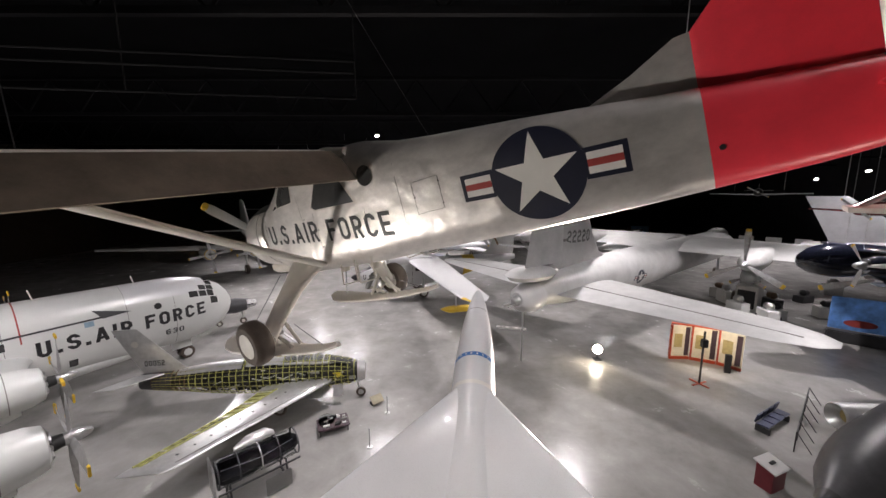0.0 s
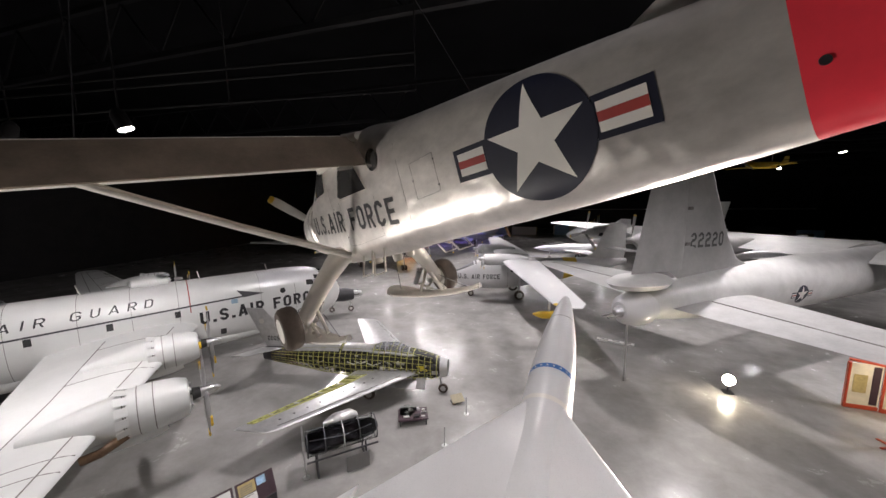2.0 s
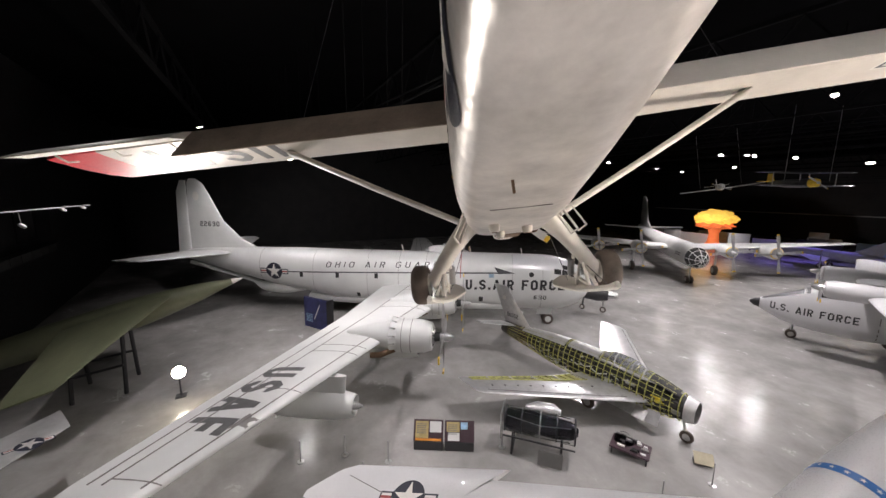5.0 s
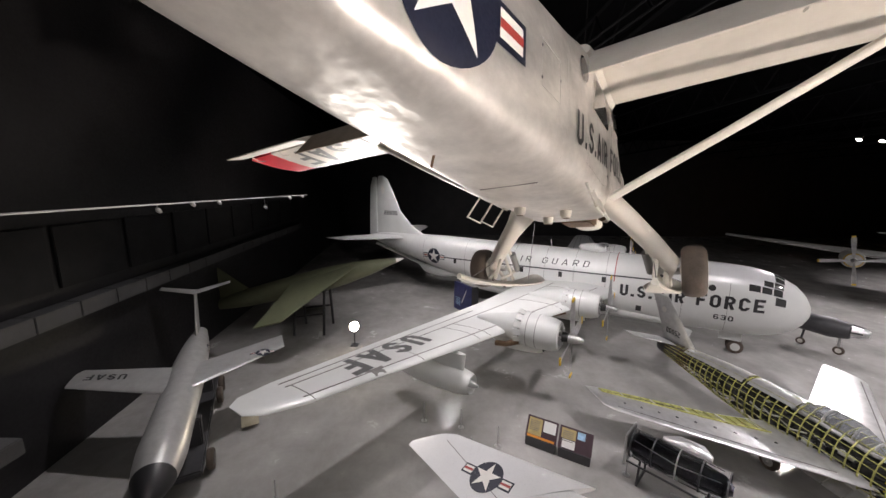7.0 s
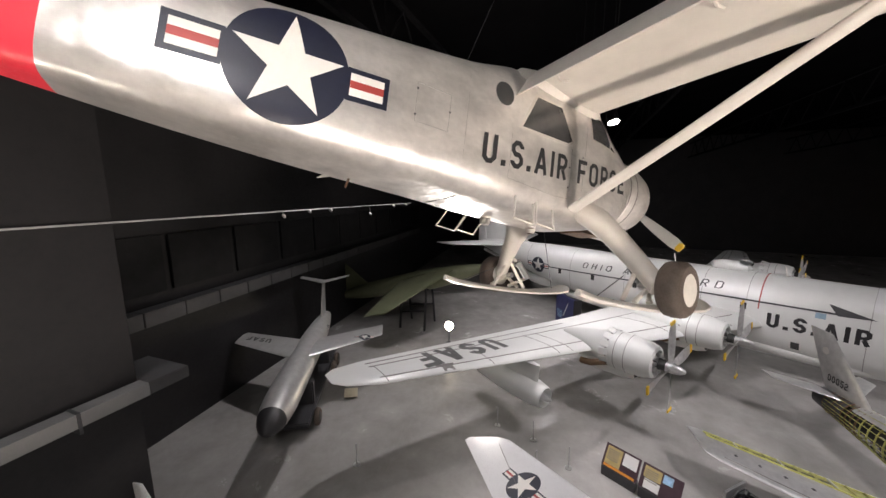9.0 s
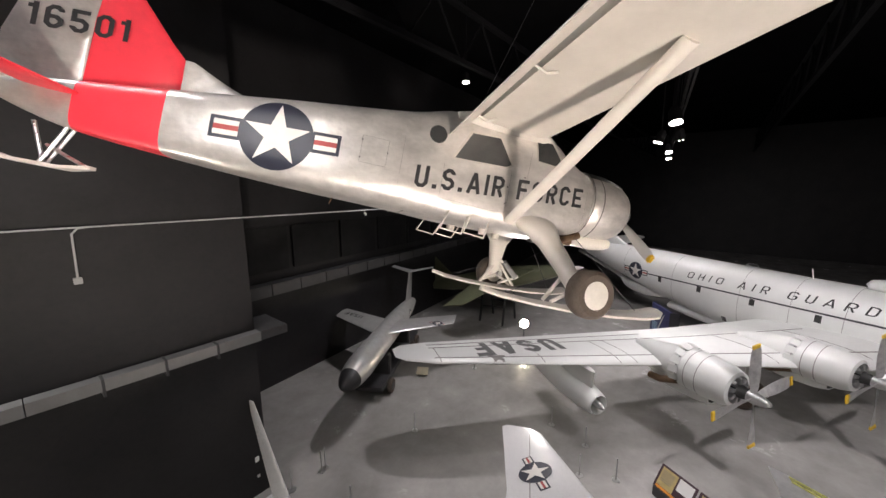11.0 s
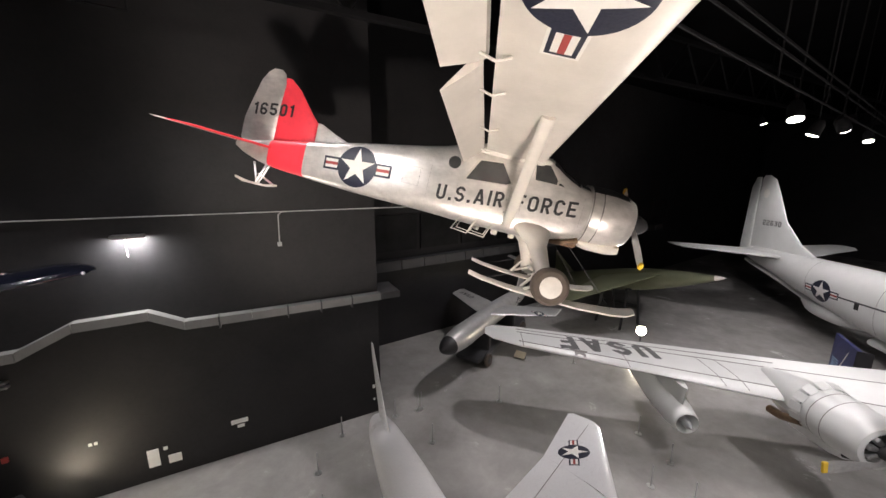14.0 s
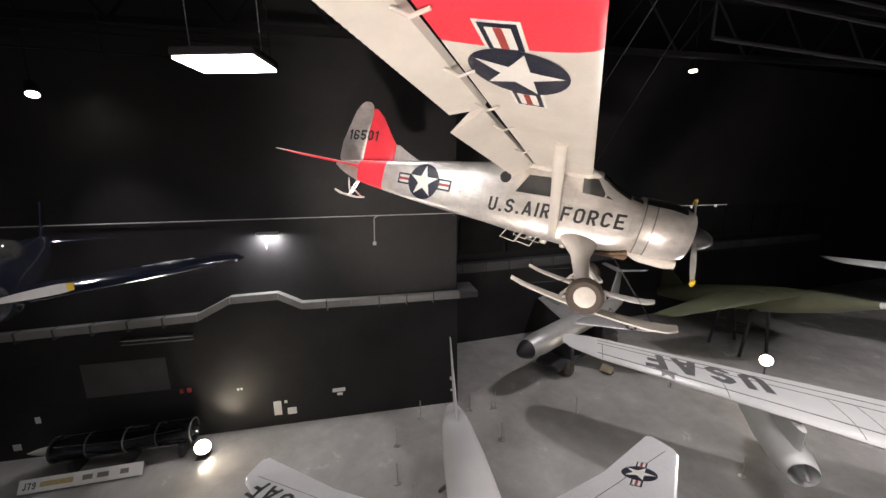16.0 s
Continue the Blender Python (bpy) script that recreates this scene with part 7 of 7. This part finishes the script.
for k in range(6):
    x = 1.15 * k
    part("post", tube(bmesh.new(), [(x, 0, 0), (x, 0, 1.0)], 0.025, 6), M_DARKMETAL, hr)
    part("brace", tube(bmesh.new(), [(x, 0, 0.98), (x + 0.35, -0.55, 0)], 0.02, 6), M_DARKMETAL, hr)
for z in (0.98, 0.6):
    part("rail", tube(bmesh.new(), [(0, 0, z), (5.75, 0, z)], 0.025, 6), M_DARKMETAL, hr)
M_KIOSK = mat("dark_red_kiosk", (0.16, 0.02, 0.03), 0.4)
kk = thing("kiosk", pose(13.1, 12.4, 0, 0, 0, 20), "dark red pedestal kiosk with white slanted top", "kiosk")
part("pedestal", bevel_box(-0.42, 0.42, -0.3, 0.3, 0, 0.95, 0.02), M_KIOSK, kk)
part("top", moved(bevel_box(-0.5, 0.5, -0.4, 0.4, -0.03, 0.03, 0.015), pose(0, 0, 1.0, 14, 0, 0)), M_WHITE, kk)
part("model", moved(bevel_box(-0.15, 0.15, -0.06, 0.06, 0, 0.06, 0.015), pose(0, 0, 1.03, 14, 0, 0)), M_DARKMETAL, kk)

# dark rounded hull and silver tail pipe at the floor's near edge
dh = thing("dark_fuselage", pose(17.2, 12.0, 0, 0, 0, 22), "dark grey rounded aircraft fuselage standing on the floor", "airplane")
M_DARKGREY = mat("dark_grey_airframe", (0.06, 0.06, 0.065), 0.4, var=0.2)
DHS = smooth_sections([(-4.5, 1.3, 0.3, 0.3, 2), (-3, 1.4, 1.0, 0.9, 2), (0, 1.45, 1.5, 1.4, 2), (9, 1.6, 1.6, 1.6, 2), (14, 1.7, 0.6, 0.6, 2)], 0.8)
part("fuselage", body(DHS, 30), M_DARKGREY, dh)
part("nose_cap", moved(lathe([(-0.6, 0.1), (-0.4, 0.3), (0.0, 0.42)], 20), pose(-4.4, 0, 1.31)), M_BLACK, dh)
for x in (-2.0, 0.5, 3.0):
    part("panel_line", body([(x, 1.4 + 0.02 * x, lerp_sections(DHS, x)[1] + 0.006, lerp_sections(DHS, x)[2] + 0.006, 2), (x + 0.03, 1.4 + 0.02 * x, lerp_sections(DHS, x)[1] + 0.006, lerp_sections(DHS, x)[2] + 0.006, 2)], 30), M_BLACK, dh)
for y in (-0.9, 0.9):
    part("cradle_leg", bevel_box(0.8, 1.2, y - 0.1, y + 0.1, 0, 0.7, 0.02), M_DARKMETAL, dh)
tpipe = thing("jet_tail_section", pose(18.3, 14.9, 1.4, 0, 0, -8), "silver jet tail pipe section on a stand", "engine")
part("pipe", lathe([(0.5, 0.3), (0, 0.55), (0.05, 0.6), (2, 0.65), (6, 0.8), (9, 0.7)], 28, caps=False), M_SILVER, tpipe)
part("inner_cone", lathe([(0.45, 0.28), (0.5, 0.3)], 20), M_TANP, tpipe)
part("stand", bevel_box(2, 2.3, -0.4, 0.4, -1.4, -0.6, 0.03), M_DARKMETAL, tpipe)
part("stand", bevel_box(6, 6.3, -0.4, 0.4, -1.4, -0.6, 0.03), M_DARKMETAL, tpipe)

# lit picture screen with a curved base
M_SCREEN = mat("blue_picture_print", (0.1, 0.22, 0.5), 0.35, emit=0.1, var=0.9, scale=0.7)
sc = thing("picture_screen", pose(33.2, 25.6, 0, 0, 0, -40), "large lit blue picture screen on a dark stand", "screen")
part("screen", bevel_box(-2.4, 2.4, -0.1, 0.1, 1.0, 3.6, 0.05), M_SCREEN, sc)
part("stand", bevel_box(-2.5, 2.5, -0.5, 0.2, 0, 0.9, 0.08), M_DARKMETAL, sc)
part("bright_spot", moved(lathe([(-0.12, 0.45), (-0.11, 0.45)], 20, "y"), pose(1.2, 0, 2.3)), M_DECAL, sc)
part("red_shape", moved(lathe([(-0.12, 0.5), (-0.11, 0.5)], 20, "y"), pose(-0.7, 0, 1.6) @ Matrix.Diagonal((1.8, 1, 0.6, 1))), M_REDBAR, sc)

# large propeller and engine on a display stand
ps = thing("propeller_display", pose(31, 34.2, 0, 0, 0, 215), "big three-bladed propeller engine on a white stand", "engine")
part("stand", bevel_box(-1.0, 0.8, -0.9, 0.9, 0, 2.6, 0.06), M_WHITE, ps)
part("screen", bevel_box(0.8, 0.86, -0.7, 0.7, 0.4, 2.2, 0.02), M_BLACK, ps)
part("engine", moved(lathe([(-2, 0.5), (-0.5, 0.8), (0.6, 0.7), (0.9, 0.4)], 24), pose(0, 0, 3.6)), M_GREYP, ps)
propeller(ps, 1.0, 0, 3.6, 1.6, 3, 0, 0.4, M_BLADE, 0.6, 0.7, hub_mat=M_GREYP)

def navy_bomber():
    root = thing("navy_bomber", pose(24.5, 23.7, 7.2, 0, 0, 166), "glossy navy blue bomber with a blunt nose, hanging", "airplane")
    secs = smooth_sections([(-7.4, 0.4, 0.2, 0.3, 2), (-5, 0.2, 0.8, 0.9, 2.2), (-2, 0.05, 1.0, 1.15, 2.3), (-0.7, 0, 0.8, 0.85, 2.2), (-0.15, -0.05, 0.45, 0.45, 2), (0, -0.05, 0.12, 0.12, 2)], 0.4)
    part("fuselage", body(secs, 30), M_NAVYGLOSS, root)
    part("wing", wing([(0.4, -2.6, 2.4, 0.8, 0.14), (4.6, -3.2, 1.6, 1.0, 0.12), (5.2, -3.5, 0.9, 1.05, 0.08)], 0.2), M_NAVYGLOSS, root)
    part("wing", wing([(-0.4, -2.6, 2.4, 0.8, 0.14), (-2.6, -2.9, 2.0, 0.9, 0.12), (-3.0, -3.1, 1.2, 0.92, 0.08)], 0.2), M_NAVYGLOSS, root)
    part("nacelle", moved(lathe([(-2.6, 0.3), (-1.2, 0.62), (0, 0.62), (0.5, 0.45)], 24), pose(-2.0, 3.0, 0.2)), M_NAVYGLOSS, root)
    propeller(root, -1.5, 3.0, 0.2, 1.5, 3, 40, 0.3, M_GREYP, 0.25, 0.6)
    part("tail_fin", wing([(0.4, -6.2, 1.6, 0, 0.08), (2.2, -6.9, 0.8, 0, 0.08)], 0, "z"), M_NAVYGLOSS, root)
    for s in (1, -1):
        part("hanging_wire", tube(bmesh.new(), [(-3, s * 0.7, 0.8), (-3, s * 0.7, 13.9)], 0.012, 5), M_STEEL, root)


navy_bomber()
parked_jet("parked_jet", pose(65, 18, 0, 0, 0, -50) @ Matrix.Diagonal((2.3, 2.3, 2.3, 1)), "large grey jet with a tall squared tail fin", M_JET)
M_DARKRED = mat("dark_red_gloss_paint", (0.12, 0.012, 0.012), 0.25, var=0.15)
hanging_plane(pose(35.6, 28.6, 10.5, 0, 0, 172) @ Matrix.Diagonal((1.2, 1.2, 1.2, 1)), "dark red sport plane hanging far back", M_DARKRED, M_DARKRED)
hanging_plane(pose(32, 35.8, 11.9, 0, 0, 228) @ Matrix.Diagonal((0.75, 0.75, 0.75, 1)), "small white plane hanging above the bomber's wing", M_WHITEP, M_DARKMETAL)
for x, y in ((64, 73), (67, 70), (70, 67), (52, 78)):
    tagged(part("display_stand", moved(bevel_box(-1.2, 1.2, -0.15, 0.15, 0, 3.2, 0.04), pose(x, y, 0, 0, 0, -45)), M_WHITE), "white standing display panel far back in the hall", "display", "far display panels")
tagged(part("far_wall_rail", bevel_box(-74, 74, 129.7, 130, 6.5, 6.75, 0.02), M_PIPE), "pale cable tray along the far end wall", "rail")

# engines, benches and cases far back under the big wing
rnd = random.Random(11)
for k in range(16):
    x, y = 24 + rnd.uniform(-3, 14), 34 + rnd.uniform(-4, 14)
    if 0.616 * (x - 6) - 0.788 * (y - 23.5) < 3.2:
        x, y = x + 8, y - 8
    dsp = thing("display_case", pose(x, y, 0, 0, 0, rnd.uniform(0, 180)), "dark display case with parts under the bomber's wing", "case", "cases under the big wing")
    h = rnd.uniform(0.7, 1.5)
    part("case", bevel_box(-0.8, 0.8, -0.5, 0.5, 0, h, 0.04), rnd.choice((M_DARKMETAL, M_GREYP, M_WHITE)), dsp)
    part("top_piece", moved(lathe([(-0.5, 0.1), (-0.2, 0.35), (0.3, 0.3), (0.5, 0.1)], 14), pose(0, 0, h + 0.3)), rnd.choice((M_STEEL, M_DIRTY, M_BLACK)), dsp)
rnd = random.Random(12)
for k in range(22):
    x, y = rnd.uniform(-45, 60), rnd.uniform(92, 120)
    w, h = rnd.uniform(1.5, 4), rnd.uniform(1.5, 3.2)
    ob = part("display_stand", bevel_box(x - w, x + w, y - 0.2, y + 0.2, 0, h, 0.05), rnd.choice((M_WHITE, M_SKYP, M_DARKMETAL, M_TANP, M_KIOSK)))
    tagged(ob, "standing display panel far back in the hall", "display", "far display panels")
